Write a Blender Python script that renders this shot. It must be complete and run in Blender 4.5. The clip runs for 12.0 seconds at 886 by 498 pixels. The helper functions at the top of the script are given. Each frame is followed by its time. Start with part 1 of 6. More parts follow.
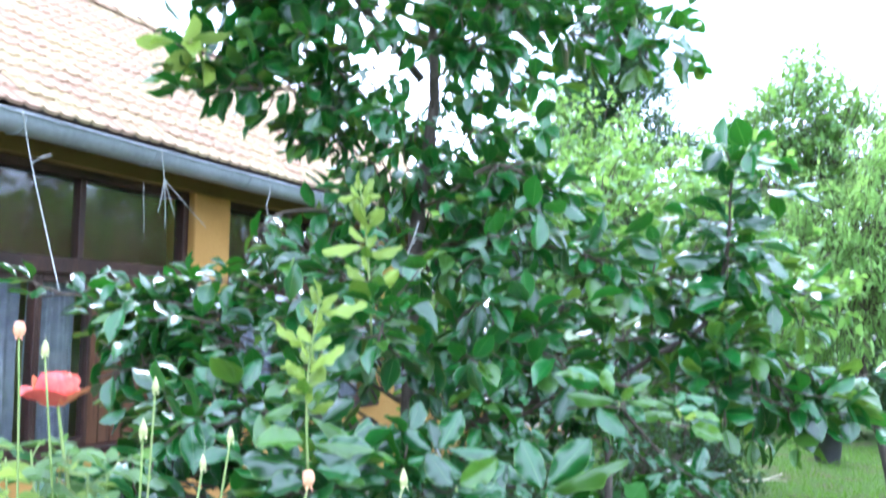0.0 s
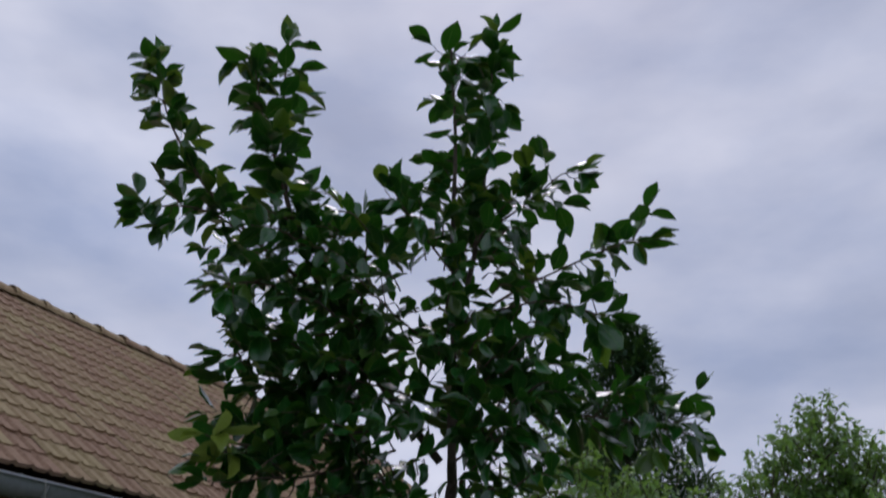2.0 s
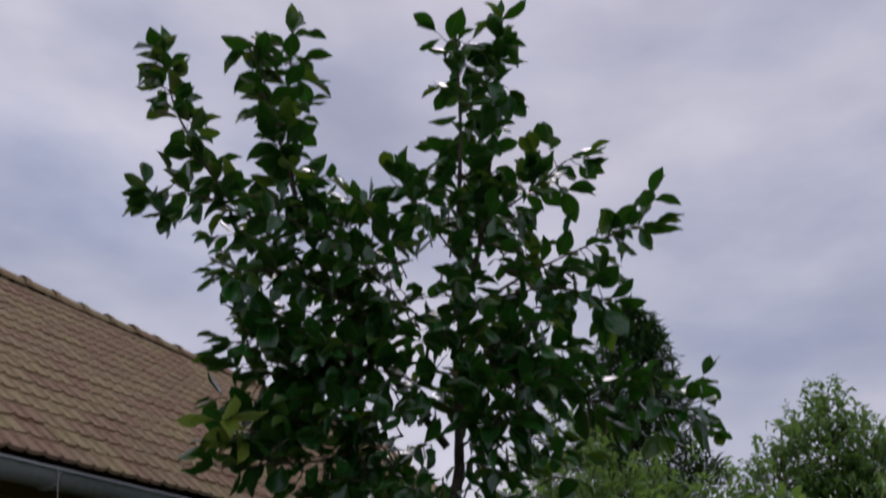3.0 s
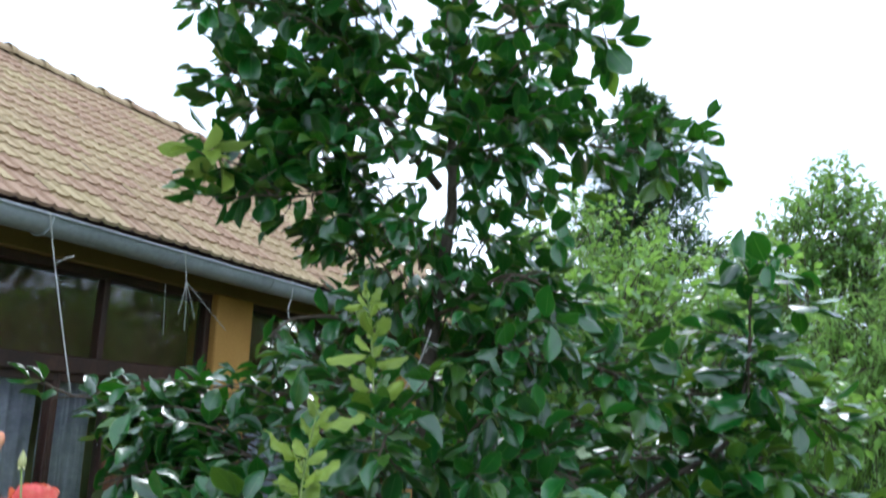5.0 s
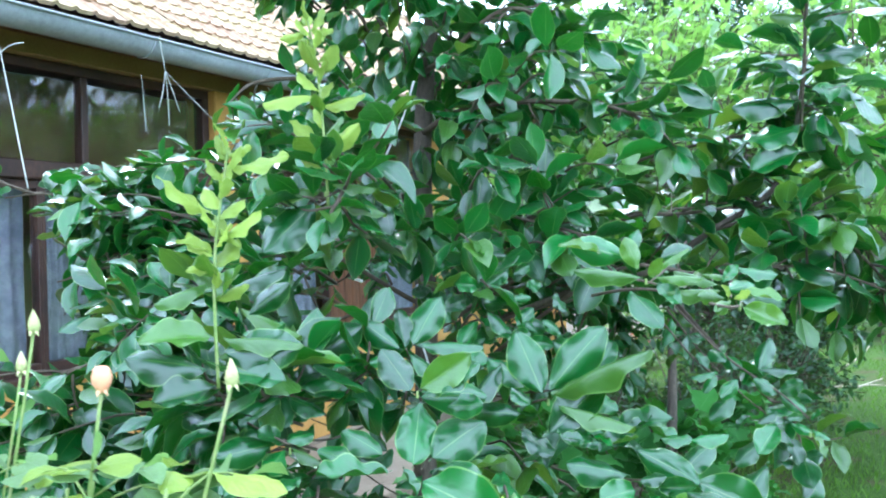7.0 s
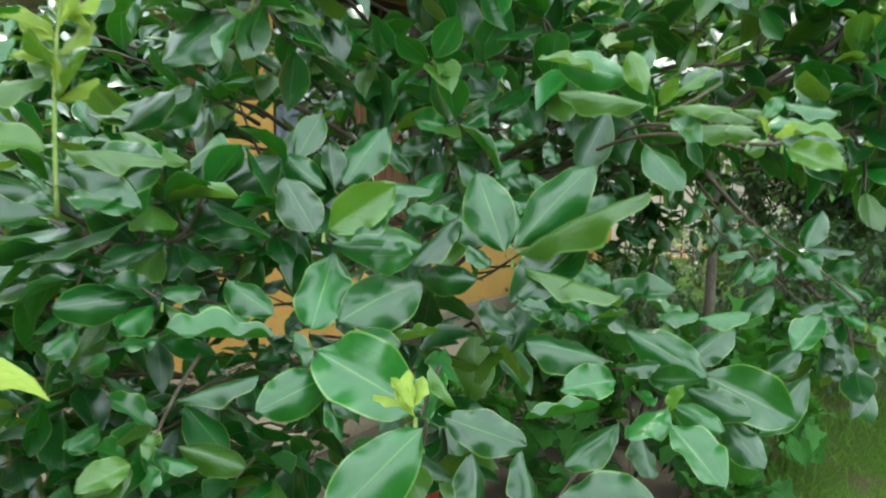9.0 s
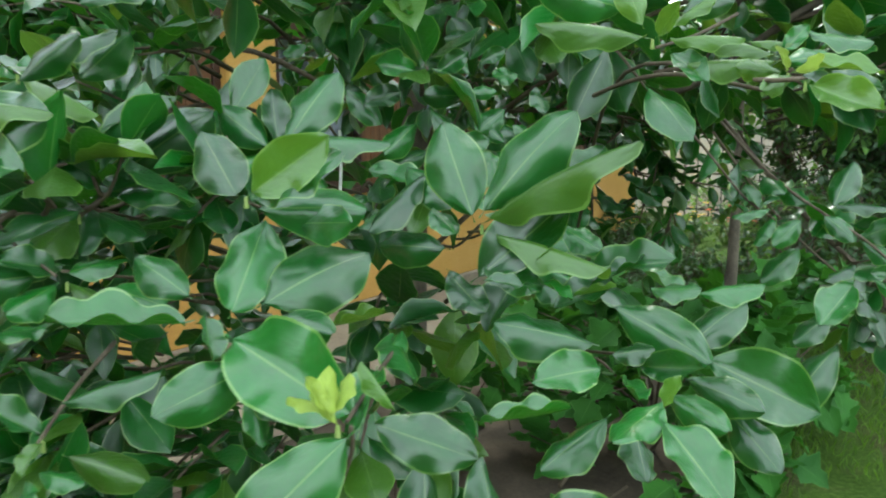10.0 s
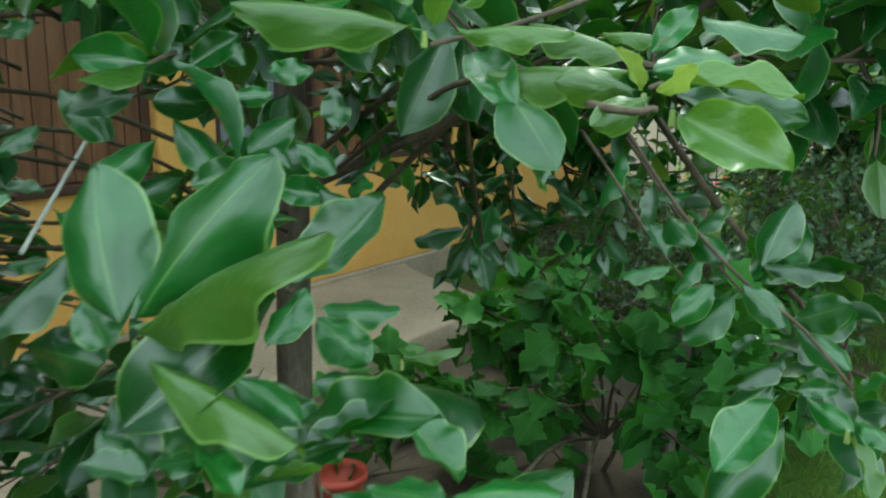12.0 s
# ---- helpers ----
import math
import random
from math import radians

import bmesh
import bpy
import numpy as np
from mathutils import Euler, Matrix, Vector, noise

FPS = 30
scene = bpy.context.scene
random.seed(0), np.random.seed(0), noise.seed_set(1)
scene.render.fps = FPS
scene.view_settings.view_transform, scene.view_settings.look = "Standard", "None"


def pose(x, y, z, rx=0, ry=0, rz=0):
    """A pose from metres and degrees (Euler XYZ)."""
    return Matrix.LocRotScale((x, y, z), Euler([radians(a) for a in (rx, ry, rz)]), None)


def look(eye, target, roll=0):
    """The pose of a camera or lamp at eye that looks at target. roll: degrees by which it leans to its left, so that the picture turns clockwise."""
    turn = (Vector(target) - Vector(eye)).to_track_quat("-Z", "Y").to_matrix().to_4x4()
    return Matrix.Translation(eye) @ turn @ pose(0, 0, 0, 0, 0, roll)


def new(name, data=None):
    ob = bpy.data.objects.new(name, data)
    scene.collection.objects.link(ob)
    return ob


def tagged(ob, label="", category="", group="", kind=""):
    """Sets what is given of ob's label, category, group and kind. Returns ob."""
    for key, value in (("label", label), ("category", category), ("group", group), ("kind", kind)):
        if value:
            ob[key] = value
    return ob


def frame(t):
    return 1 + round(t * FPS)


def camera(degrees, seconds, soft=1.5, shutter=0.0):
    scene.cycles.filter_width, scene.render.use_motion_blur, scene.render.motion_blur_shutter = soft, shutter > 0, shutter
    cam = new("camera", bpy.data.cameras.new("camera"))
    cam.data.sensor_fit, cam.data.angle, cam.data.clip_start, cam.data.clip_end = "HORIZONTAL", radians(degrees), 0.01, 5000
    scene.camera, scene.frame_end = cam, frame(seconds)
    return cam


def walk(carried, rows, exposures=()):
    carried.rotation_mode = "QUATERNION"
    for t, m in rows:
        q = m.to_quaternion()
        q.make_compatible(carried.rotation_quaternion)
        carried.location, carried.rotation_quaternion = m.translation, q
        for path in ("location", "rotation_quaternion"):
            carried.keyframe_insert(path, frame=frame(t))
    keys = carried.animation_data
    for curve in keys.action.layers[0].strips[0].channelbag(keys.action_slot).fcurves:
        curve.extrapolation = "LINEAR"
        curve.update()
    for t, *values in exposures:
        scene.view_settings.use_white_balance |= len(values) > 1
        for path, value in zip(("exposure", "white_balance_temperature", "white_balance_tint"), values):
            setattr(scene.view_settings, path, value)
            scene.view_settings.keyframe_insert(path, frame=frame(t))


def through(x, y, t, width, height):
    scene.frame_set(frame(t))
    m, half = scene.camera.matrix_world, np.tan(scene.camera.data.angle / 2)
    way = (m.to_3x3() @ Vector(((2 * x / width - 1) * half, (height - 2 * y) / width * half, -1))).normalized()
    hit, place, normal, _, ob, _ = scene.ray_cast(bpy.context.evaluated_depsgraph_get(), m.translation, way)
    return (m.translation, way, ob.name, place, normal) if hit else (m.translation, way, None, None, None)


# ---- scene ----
cam = camera(55.0, 12.0, soft=2.0, shutter=0.5)
PATH = [
    (0, (0.167, -0.823, 1.644), (-0.63, 1.004, 1.815), 0.8),
    (0.5, (0.195, -0.88, 1.711), (-0.593, 0.918, 2.096), 0.6),
    (1, (0.208, -0.916, 1.788), (-0.568, 0.829, 2.382), 1.3),
    (1.5, (0.219, -0.959, 1.851), (-0.569, 0.718, 2.603), 1.6),
    (2, (0.218, -0.993, 1.901), (-0.548, 0.64, 2.765), 2.3),
    (2.5, (0.232, -1.042, 1.912), (-0.527, 0.544, 2.864), 2.1),
    (3, (0.232, -1.0, 1.886), (-0.555, 0.636, 2.725), 2.1),
    (5, (0.217, -0.767, 1.669), (-0.64, 0.993, 2.078), 2.2),
    (5.5, (0.216, -0.661, 1.611), (-0.668, 1.115, 1.865), 1.8),
    (6, (0.185, -0.507, 1.567), (-0.727, 1.27, 1.683), 2.6),
    (6.5, (0.16, -0.356, 1.551), (-0.777, 1.411, 1.573), -0.2),
    (8.3, (0.219, 0.004, 1.412), (-0.863, 1.683, 1.313), 0.0),
    (8.5, (0.196, 0.049, 1.394), (-0.887, 1.725, 1.257), 0.8),
    (9, (0.127, 0.197, 1.361), (-0.96, 1.862, 1.155), 0.6),
    (9.5, (0.099, 0.284, 1.34), (-0.994, 1.937, 1.075), -0.4),
    (10, (0.096, 0.401, 1.345), (-1.038, 2.022, 1.049), -0.5),
    (10.5, (0.113, 0.537, 1.36), (-1.111, 2.082, 1.02), 0.8),
    (11, (0.131, 0.64, 1.368), (-1.167, 2.115, 0.992), -1.3),
    (11.2, (0.127, 0.694, 1.361), (-1.143, 2.198, 1.005), -1.4),
    (11.5, (0.108, 0.791, 1.388), (-1.065, 2.357, 0.975), 0.0),
    (12, (0.076, 0.914, 1.409), (-1.058, 2.514, 1.016), 0.1),
]
EXPOSURES = [(0.0, 2.42, 5100, 15), (0.7, 1.65, 5100, 13), (1.3, 0.0, 5200, 10), (1.6, -0.55, 5500, 14), (2.0, -1.0, 5900, 20), (2.5, -1.1, 6200, 22), (3.2, -1.1, 6200, 24), (4.8, 0.65, 5800, 12), (5.2, 1.25, 5400, 6), (5.6, 1.75, 5100, 7), (6.1, 2.25, 5000, 6), (6.7, 2.45, 5000, 4), (8.3, 2.1, 6200, -2), (9.0, 1.84, 6450, -5), (10.5, 1.68, 6350, -7), (12.0, 1.46, 6200, -13)]

walk(cam, [(t, look(eye, target, roll)) for t, eye, target, roll in PATH], EXPOSURES)

# ---- world, sun ----
world = bpy.data.worlds.new("sky")
scene.world = world
world.use_nodes = True
wt = world.node_tree
wt.nodes.clear()
w_out = wt.nodes.new("ShaderNodeOutputWorld")
w_bg = wt.nodes.new("ShaderNodeBackground")
w_sky = wt.nodes.new("ShaderNodeTexSky")
w_sky.sky_type = "NISHITA"
w_sky.sun_disc = False
SUN_EL, SUN_ROT = radians(52), radians(-20)
w_sky.sun_elevation, w_sky.sun_rotation = SUN_EL, SUN_ROT
w_sky.air_density, w_sky.dust_density = 1.2, 2.0
w_scale = wt.nodes.new("ShaderNodeVectorMath")
w_scale.operation = "SCALE"
w_scale.inputs["Scale"].default_value = 0.085
wt.links.new(w_sky.outputs[0], w_scale.inputs[0])
w_tc = wt.nodes.new("ShaderNodeTexCoord")
w_map = wt.nodes.new("ShaderNodeMapping")
w_map.inputs["Scale"].default_value = (1.0, 1.0, 2.2)
w_map.inputs["Location"].default_value = (0.35, 0.1, 0.2)
wt.links.new(w_tc.outputs["Generated"], w_map.inputs[0])
w_noise = wt.nodes.new("ShaderNodeTexNoise")
w_noise.inputs["Scale"].default_value = 1.7
w_noise.inputs["Detail"].default_value = 5
w_noise.inputs["Roughness"].default_value = 0.5
wt.links.new(w_map.outputs[0], w_noise.inputs["Vector"])
w_cov = wt.nodes.new("ShaderNodeMapRange")
w_cov.inputs["From Min"].default_value, w_cov.inputs["From Max"].default_value = 0.36, 0.62
w_cov.inputs["To Min"].default_value, w_cov.inputs["To Max"].default_value = 0.55, 0.97
wt.links.new(w_noise.outputs[0], w_cov.inputs[0])
w_noise2 = wt.nodes.new("ShaderNodeTexNoise")
w_noise2.inputs["Scale"].default_value = 3.2
w_noise2.inputs["Detail"].default_value = 6
wt.links.new(w_map.outputs[0], w_noise2.inputs["Vector"])
w_tone = wt.nodes.new("ShaderNodeValToRGB")
w_tone.color_ramp.elements[0].position, w_tone.color_ramp.elements[1].position = 0.3, 0.7
w_tone.color_ramp.elements[0].color = (0.86, 0.99, 1.22, 1)
w_tone.color_ramp.elements[1].color = (1.62, 1.65, 1.68, 1)
wt.links.new(w_noise2.outputs[0], w_tone.inputs[0])
w_mix = wt.nodes.new("ShaderNodeMixRGB")
wt.links.new(w_cov.outputs[0], w_mix.inputs[0])
wt.links.new(w_scale.outputs[0], w_mix.inputs[1])
wt.links.new(w_tone.outputs[0], w_mix.inputs[2])
wt.links.new(w_mix.outputs[0], w_bg.inputs["Color"])
w_bg.inputs["Strength"].default_value = 0.9
wt.links.new(w_bg.outputs[0], w_out.inputs["Surface"])

sun = new("sun", bpy.data.lights.new("sun", "SUN"))
sun.data.energy, sun.data.angle, sun.data.color = 1.0, radians(14), (1.0, 0.95, 0.87)
sun_dir = Vector((math.sin(SUN_ROT) * math.cos(SUN_EL), math.cos(SUN_ROT) * math.cos(SUN_EL), math.sin(SUN_EL)))
sun.matrix_world = look(sun_dir * 30, (0, 0, 0))


# ---- materials ----
def shader(name):
    m = bpy.data.materials.new(name)
    m.use_nodes = True
    nt = m.node_tree
    return m, nt, nt.nodes["Principled BSDF"], nt.nodes["Material Output"]


def add_node(nt, kind, **values):
    n = nt.nodes.new(kind)
    for key, value in values.items():
        n.inputs[key.replace("_", " ")].default_value = value
    return n


def ramp(nt, fac, stops):
    r = nt.nodes.new("ShaderNodeValToRGB")
    while len(r.color_ramp.elements) < len(stops):
        r.color_ramp.elements.new(0.5)
    for e, (p, c) in zip(r.color_ramp.elements, stops):
        e.position, e.color = p, (*c, 1)
    nt.links.new(fac, r.inputs[0])
    return r.outputs[0]


def maths(nt, op, a, b=None, c=None):
    n = nt.nodes.new("ShaderNodeMath")
    n.operation = op
    for i, v in enumerate((a, b, c)):
        if v is None:
            continue
        if isinstance(v, (int, float)):
            n.inputs[i].default_value = v
        else:
            nt.links.new(v, n.inputs[i])
    return n.outputs[0]


def blend(nt, fac, a, b, mode="MIX"):
    n = nt.nodes.new("ShaderNodeMixRGB")
    n.blend_type = mode
    for i, v in enumerate((fac, a, b)):
        if isinstance(v, (int, float)):
            n.inputs[i].default_value = v
        elif isinstance(v, tuple):
            n.inputs[i].default_value = (*v, 1)
        else:
            nt.links.new(v, n.inputs[i])
    return n.outputs[0]


def coords(nt, scale=(1, 1, 1), kind="Object"):
    tc = nt.nodes.new("ShaderNodeTexCoord")
    mp = add_node(nt, "ShaderNodeMapping", Scale=scale)
    nt.links.new(tc.outputs[kind], mp.inputs[0])
    return mp.outputs[0]


def noise_tex(nt, vec, scale, detail=4, rough=0.55):
    n = add_node(nt, "ShaderNodeTexNoise", Scale=scale, Detail=detail, Roughness=rough)
    nt.links.new(vec, n.inputs["Vector"])
    return n.outputs[0]


def bump(nt, bsdf, height, strength, distance):
    b = add_node(nt, "ShaderNodeBump", Strength=strength, Distance=distance)
    nt.links.new(height, b.inputs["Height"])
    nt.links.new(b.outputs[0], bsdf.inputs["Normal"])


def rough_surface(name, dark, mid, light, scale=3.0, grain=40.0, rough=0.85, relief=0.4, depth=0.004, stretch=(1, 1, 1), vary=0.0, spec=0.3):
    """A worn surface: a broad stain pattern and a fine grain over three tones."""
    m, nt, b, _ = shader(name)
    v = coords(nt, stretch)
    big = noise_tex(nt, v, scale)
    fine = noise_tex(nt, v, grain, 6, 0.65)
    both = maths(nt, "MULTIPLY_ADD", fine, 0.45, maths(nt, "MULTIPLY", big, 0.55))
    col = ramp(nt, both, ((0.32, dark), (0.5, mid), (0.68, light)))
    if vary:
        info = nt.nodes.new("ShaderNodeObjectInfo")
        geo = nt.nodes.new("ShaderNodeNewGeometry")
        rnd = maths(nt, "FRACT", maths(nt, "ADD", info.outputs["Random"], geo.outputs["Random Per Island"]))
        hs = add_node(nt, "ShaderNodeHueSaturation")
        nt.links.new(col, hs.inputs["Color"])
        nt.links.new(maths(nt, "MULTIPLY_ADD", rnd, vary, 1 - vary / 2), hs.inputs["Value"])
        nt.links.new(maths(nt, "MULTIPLY_ADD", rnd, 0.04, 0.48), hs.inputs["Hue"])
        col = hs.outputs[0]
    nt.links.new(col, b.inputs["Base Color"])
    nt.links.new(maths(nt, "MULTIPLY_ADD", fine, 0.2, rough - 0.1), b.inputs["Roughness"])
    b.inputs["Specular IOR Level"].default_value = spec
    bump(nt, b, both, relief, depth)
    return m


def leaf_surface(name, dark, light, rib, rough=0.36, through=0.28, glow=(0.20, 0.42, 0.03), veins=7.0, spec=0.5, vary=0.35, coat=0.0):
    """A leaf with a pale midrib and rim, faint side veins, small blemishes and light passing through."""
    m, nt, b, out = shader(name)
    uv = nt.nodes.new("ShaderNodeTexCoord")
    sep = nt.nodes.new("ShaderNodeSeparateXYZ")
    nt.links.new(uv.outputs["UV"], sep.inputs[0])
    side = maths(nt, "ABSOLUTE", maths(nt, "SUBTRACT", sep.outputs[0], 0.5))
    mid = maths(nt, "LESS_THAN", side, maths(nt, "MULTIPLY_ADD", sep.outputs[1], -0.016, 0.022))
    rim = maths(nt, "GREATER_THAN", side, 0.468)
    wave = maths(nt, "SINE", maths(nt, "MULTIPLY", maths(nt, "SUBTRACT", sep.outputs[1], maths(nt, "MULTIPLY", side, 0.75)), veins * 6.283))
    line = maths(nt, "MAXIMUM", maths(nt, "MULTIPLY", mid, 0.6), maths(nt, "MULTIPLY", rim, 0.9))
    geo = nt.nodes.new("ShaderNodeNewGeometry")
    info = nt.nodes.new("ShaderNodeObjectInfo")
    rnd = maths(nt, "FRACT", maths(nt, "ADD", info.outputs["Random"], geo.outputs["Random Per Island"]))
    shifted = nt.nodes.new("ShaderNodeCombineXYZ")
    nt.links.new(maths(nt, "ADD", sep.outputs[0], maths(nt, "MULTIPLY", rnd, 37.0)), shifted.inputs[0])
    nt.links.new(sep.outputs[1], shifted.inputs[1])
    spots = noise_tex(nt, shifted.outputs[0], 2.2, 3)
    fine = noise_tex(nt, shifted.outputs[0], 16.0, 4)
    tone = maths(nt, "MULTIPLY_ADD", spots, 0.6, maths(nt, "MULTIPLY", rnd, 0.4))
    col = ramp(nt, tone, ((0.22, dark), (0.72, light)))
    col = blend(nt, maths(nt, "MULTIPLY", fine, 0.18), col, tuple(c * 0.6 for c in dark))
    col = blend(nt, maths(nt, "MULTIPLY", line, 0.6), col, rib)
    # a few dry blemishes
    dry = maths(nt, "GREATER_THAN", noise_tex(nt, shifted.outputs[0], 5.0, 2), 0.76)
    col = blend(nt, maths(nt, "MULTIPLY", dry, 0.6), col, (0.16, 0.11, 0.05))
    hs = add_node(nt, "ShaderNodeHueSaturation")
    nt.links.new(col, hs.inputs["Color"])
    nt.links.new(maths(nt, "MULTIPLY_ADD", rnd, vary, 1 - vary / 2), hs.inputs["Value"])
    nt.links.new(hs.outputs[0], b.inputs["Base Color"])
    nt.links.new(maths(nt, "MULTIPLY_ADD", spots, 0.3, rough - 0.15), b.inputs["Roughness"])
    b.inputs["Specular IOR Level"].default_value = spec
    b.inputs["Coat Weight"].default_value = coat
    b.inputs["Coat Roughness"].default_value = 0.27
    b.inputs["Coat IOR"].default_value = 1.65
    bump(nt, b, maths(nt, "ADD", maths(nt, "MULTIPLY", wave, 0.06), maths(nt, "MULTIPLY_ADD", fine, 0.5, maths(nt, "MULTIPLY", spots, 2.6))), 0.38, 0.006)
    tr = nt.nodes.new("ShaderNodeBsdfTranslucent")
    nt.links.new(blend(nt, 0.75, hs.outputs[0], glow), tr.inputs["Color"])
    mx = nt.nodes.new("ShaderNodeMixShader")
    mx.inputs[0].default_value = through
    nt.links.new(b.outputs[0], mx.inputs[1])
    nt.links.new(tr.outputs[0], mx.inputs[2])
    nt.links.new(mx.outputs[0], out.inputs["Surface"])
    return m


M_LEAF = leaf_surface("persimmon_leaf", (0.003, 0.041, 0.005), (0.013, 0.115, 0.012), (0.20, 0.33, 0.08), rough=0.45, through=0.15, glow=(0.10, 0.36, 0.012), spec=0.2, coat=1.0)
M_YOUNG = leaf_surface("young_leaf", (0.19, 0.28, 0.025), (0.31, 0.40, 0.055), (0.36, 0.48, 0.12), rough=0.42, through=0.34, glow=(0.40, 0.54, 0.12))
M_FRESH = leaf_surface("fresh_leaf", (0.032, 0.098, 0.009), (0.066, 0.16, 0.015), (0.20, 0.34, 0.08), rough=0.4, through=0.24, glow=(0.26, 0.42, 0.03), spec=0.35, coat=0.7)
M_PALE = leaf_surface("pale_leaf", (0.42, 0.52, 0.28), (0.60, 0.68, 0.44), (0.6, 0.68, 0.45), rough=0.6, through=0.3, glow=(0.5, 0.6, 0.3))
M_SMALL = leaf_surface("fruit_tree_leaf", (0.08, 0.18, 0.045), (0.18, 0.33, 0.09), (0.14, 0.24, 0.09), rough=0.36, through=0.46, glow=(0.34, 0.56, 0.08), coat=0.5)
M_WILLOW = leaf_surface("light_leaf", (0.20, 0.35, 0.09), (0.33, 0.51, 0.15), (0.25, 0.4, 0.12), rough=0.6, through=0.45, glow=(0.45, 0.68, 0.14), spec=0.2)
M_DARKLEAF = leaf_surface("dark_shrub_leaf", (0.016, 0.045, 0.018), (0.035, 0.085, 0.028), (0.05, 0.1, 0.04), rough=0.45, through=0.2)
M_LOBED = leaf_surface("lobed_leaf", (0.024, 0.10, 0.016), (0.048, 0.165, 0.023), (0.12, 0.28, 0.07), rough=0.6, through=0.2, glow=(0.10, 0.30, 0.02), spec=0.2)
M_ROSELEAF = leaf_surface("rose_leaf", (0.072, 0.125, 0.04), (0.15, 0.235, 0.085), (0.25, 0.4, 0.16), rough=0.5, through=0.35, glow=(0.35, 0.6, 0.12))
M_NEEDLE = leaf_surface("conifer_needle", (0.018, 0.05, 0.025), (0.04, 0.10, 0.045), (0.04, 0.1, 0.045), rough=0.6, through=0.15)
M_GRASS = leaf_surface("grass_blade", (0.042, 0.085, 0.012), (0.095, 0.155, 0.024), (0.1, 0.16, 0.04), rough=0.55, through=0.35, glow=(0.25, 0.5, 0.04), spec=0.2)
# ochre of the wall, darkened in its colour for the shade under the eaves
M_SHADED_BAND = rough_surface("shaded_ochre", (0.20, 0.118, 0.05), (0.27, 0.165, 0.07), (0.32, 0.20, 0.09), 1.6, 60, 0.9, 0.35, 0.003)
M_DRYTWIG = rough_surface("dry_twig", (0.30, 0.25, 0.17), (0.42, 0.36, 0.26), (0.5, 0.44, 0.33), 20, 120, 0.8, 0.5, 0.002)
M_BARK = rough_surface("bark", (0.035, 0.028, 0.022), (0.085, 0.068, 0.052), (0.16, 0.13, 0.10), 14, 90, 0.9, 0.9, 0.006, (1, 1, 0.35))
M_TWIG = rough_surface("twig_bark", (0.04, 0.03, 0.02), (0.085, 0.064, 0.044), (0.15, 0.12, 0.085), 20, 120, 0.8, 0.5, 0.002)
M_GREENTWIG = rough_surface("green_twig", (0.12, 0.18, 0.04), (0.2, 0.27, 0.07), (0.27, 0.27, 0.12), 20, 120, 0.6, 0.3, 0.001)
M_PLASTER = rough_surface("ochre_plaster", (0.44, 0.23, 0.06), (0.54, 0.295, 0.08), (0.60, 0.35, 0.115), 1.6, 60, 0.9, 0.35, 0.003)
M_PLINTH = rough_surface("cement_plinth", (0.19, 0.145, 0.105), (0.29, 0.225, 0.165), (0.37, 0.30, 0.225), 2.2, 50, 0.92, 0.5, 0.004)
M_TILE = rough_surface("clay_roof_tile", (0.22, 0.138, 0.074), (0.39, 0.275, 0.158), (0.48, 0.37, 0.24), 2.0, 45, 0.85, 0.5, 0.003, vary=0.14)
M_ZINC = rough_surface("zinc_gutter", (0.24, 0.26, 0.27), (0.34, 0.37, 0.39), (0.44, 0.47, 0.49), 3, 40, 0.5, 0.15, 0.001, spec=0.5)
M_WOOD = rough_surface("brown_wood", (0.055, 0.022, 0.010), (0.125, 0.052, 0.022), (0.19, 0.085, 0.038), 5, 60, 0.55, 0.4, 0.002, (1, 6, 0.6), spec=0.4)
M_DARKWOOD = rough_surface("dark_stained_wood", (0.022, 0.010, 0.007), (0.045, 0.019, 0.012), (0.08, 0.035, 0.02), 5, 60, 0.5, 0.3, 0.002, (1, 1, 0.5), spec=0.4)
M_CURTAIN = rough_surface("lace_curtain", (0.19, 0.205, 0.255), (0.28, 0.295, 0.35), (0.40, 0.415, 0.47), 14, 60, 0.9, 0.3, 0.002)
M_INSIDE = rough_surface("dim_interior", (0.26, 0.15, 0.07), (0.36, 0.22, 0.11), (0.44, 0.28, 0.15), 1, 20, 0.8, 0.1, stretch=(1, 5, 0.4))
M_BLIND = rough_surface("brown_blind", (0.038, 0.018, 0.008), (0.065, 0.032, 0.013), (0.09, 0.047, 0.02), 3, 60, 0.85, 0.3, 0.002, (1, 3, 0.5))
M_STRING = rough_surface("white_twine", (0.34, 0.33, 0.30), (0.46, 0.45, 0.41), (0.58, 0.57, 0.52), 60, 300, 0.9, 0.6, 0.001)
M_SOIL = rough_surface("garden_soil", (0.03, 0.022, 0.015), (0.06, 0.045, 0.032), (0.10, 0.075, 0.055), 4, 60, 0.95, 0.9, 0.01)
M_WALLPALE = rough_surface("pale_render", (0.45, 0.40, 0.36), (0.56, 0.51, 0.46), (0.64, 0.60, 0.55), 1.2, 30, 0.9, 0.3)
M_IRON = rough_surface("dark_iron", (0.02, 0.02, 0.022), (0.035, 0.035, 0.038), (0.06, 0.055, 0.05), 8, 60, 0.6, 0.3, 0.001, spec=0.5)
M_PETAL = rough_surface("salmon_petal", (0.66, 0.10, 0.07), (0.78, 0.20, 0.12), (0.84, 0.36, 0.22), 20, 120, 0.6, 0.2, 0.001, vary=0.2)
M_BUD = rough_surface("bud_green", (0.26, 0.32, 0.10), (0.46, 0.45, 0.20), (0.62, 0.54, 0.28), 30, 150, 0.6, 0.2, 0.001)
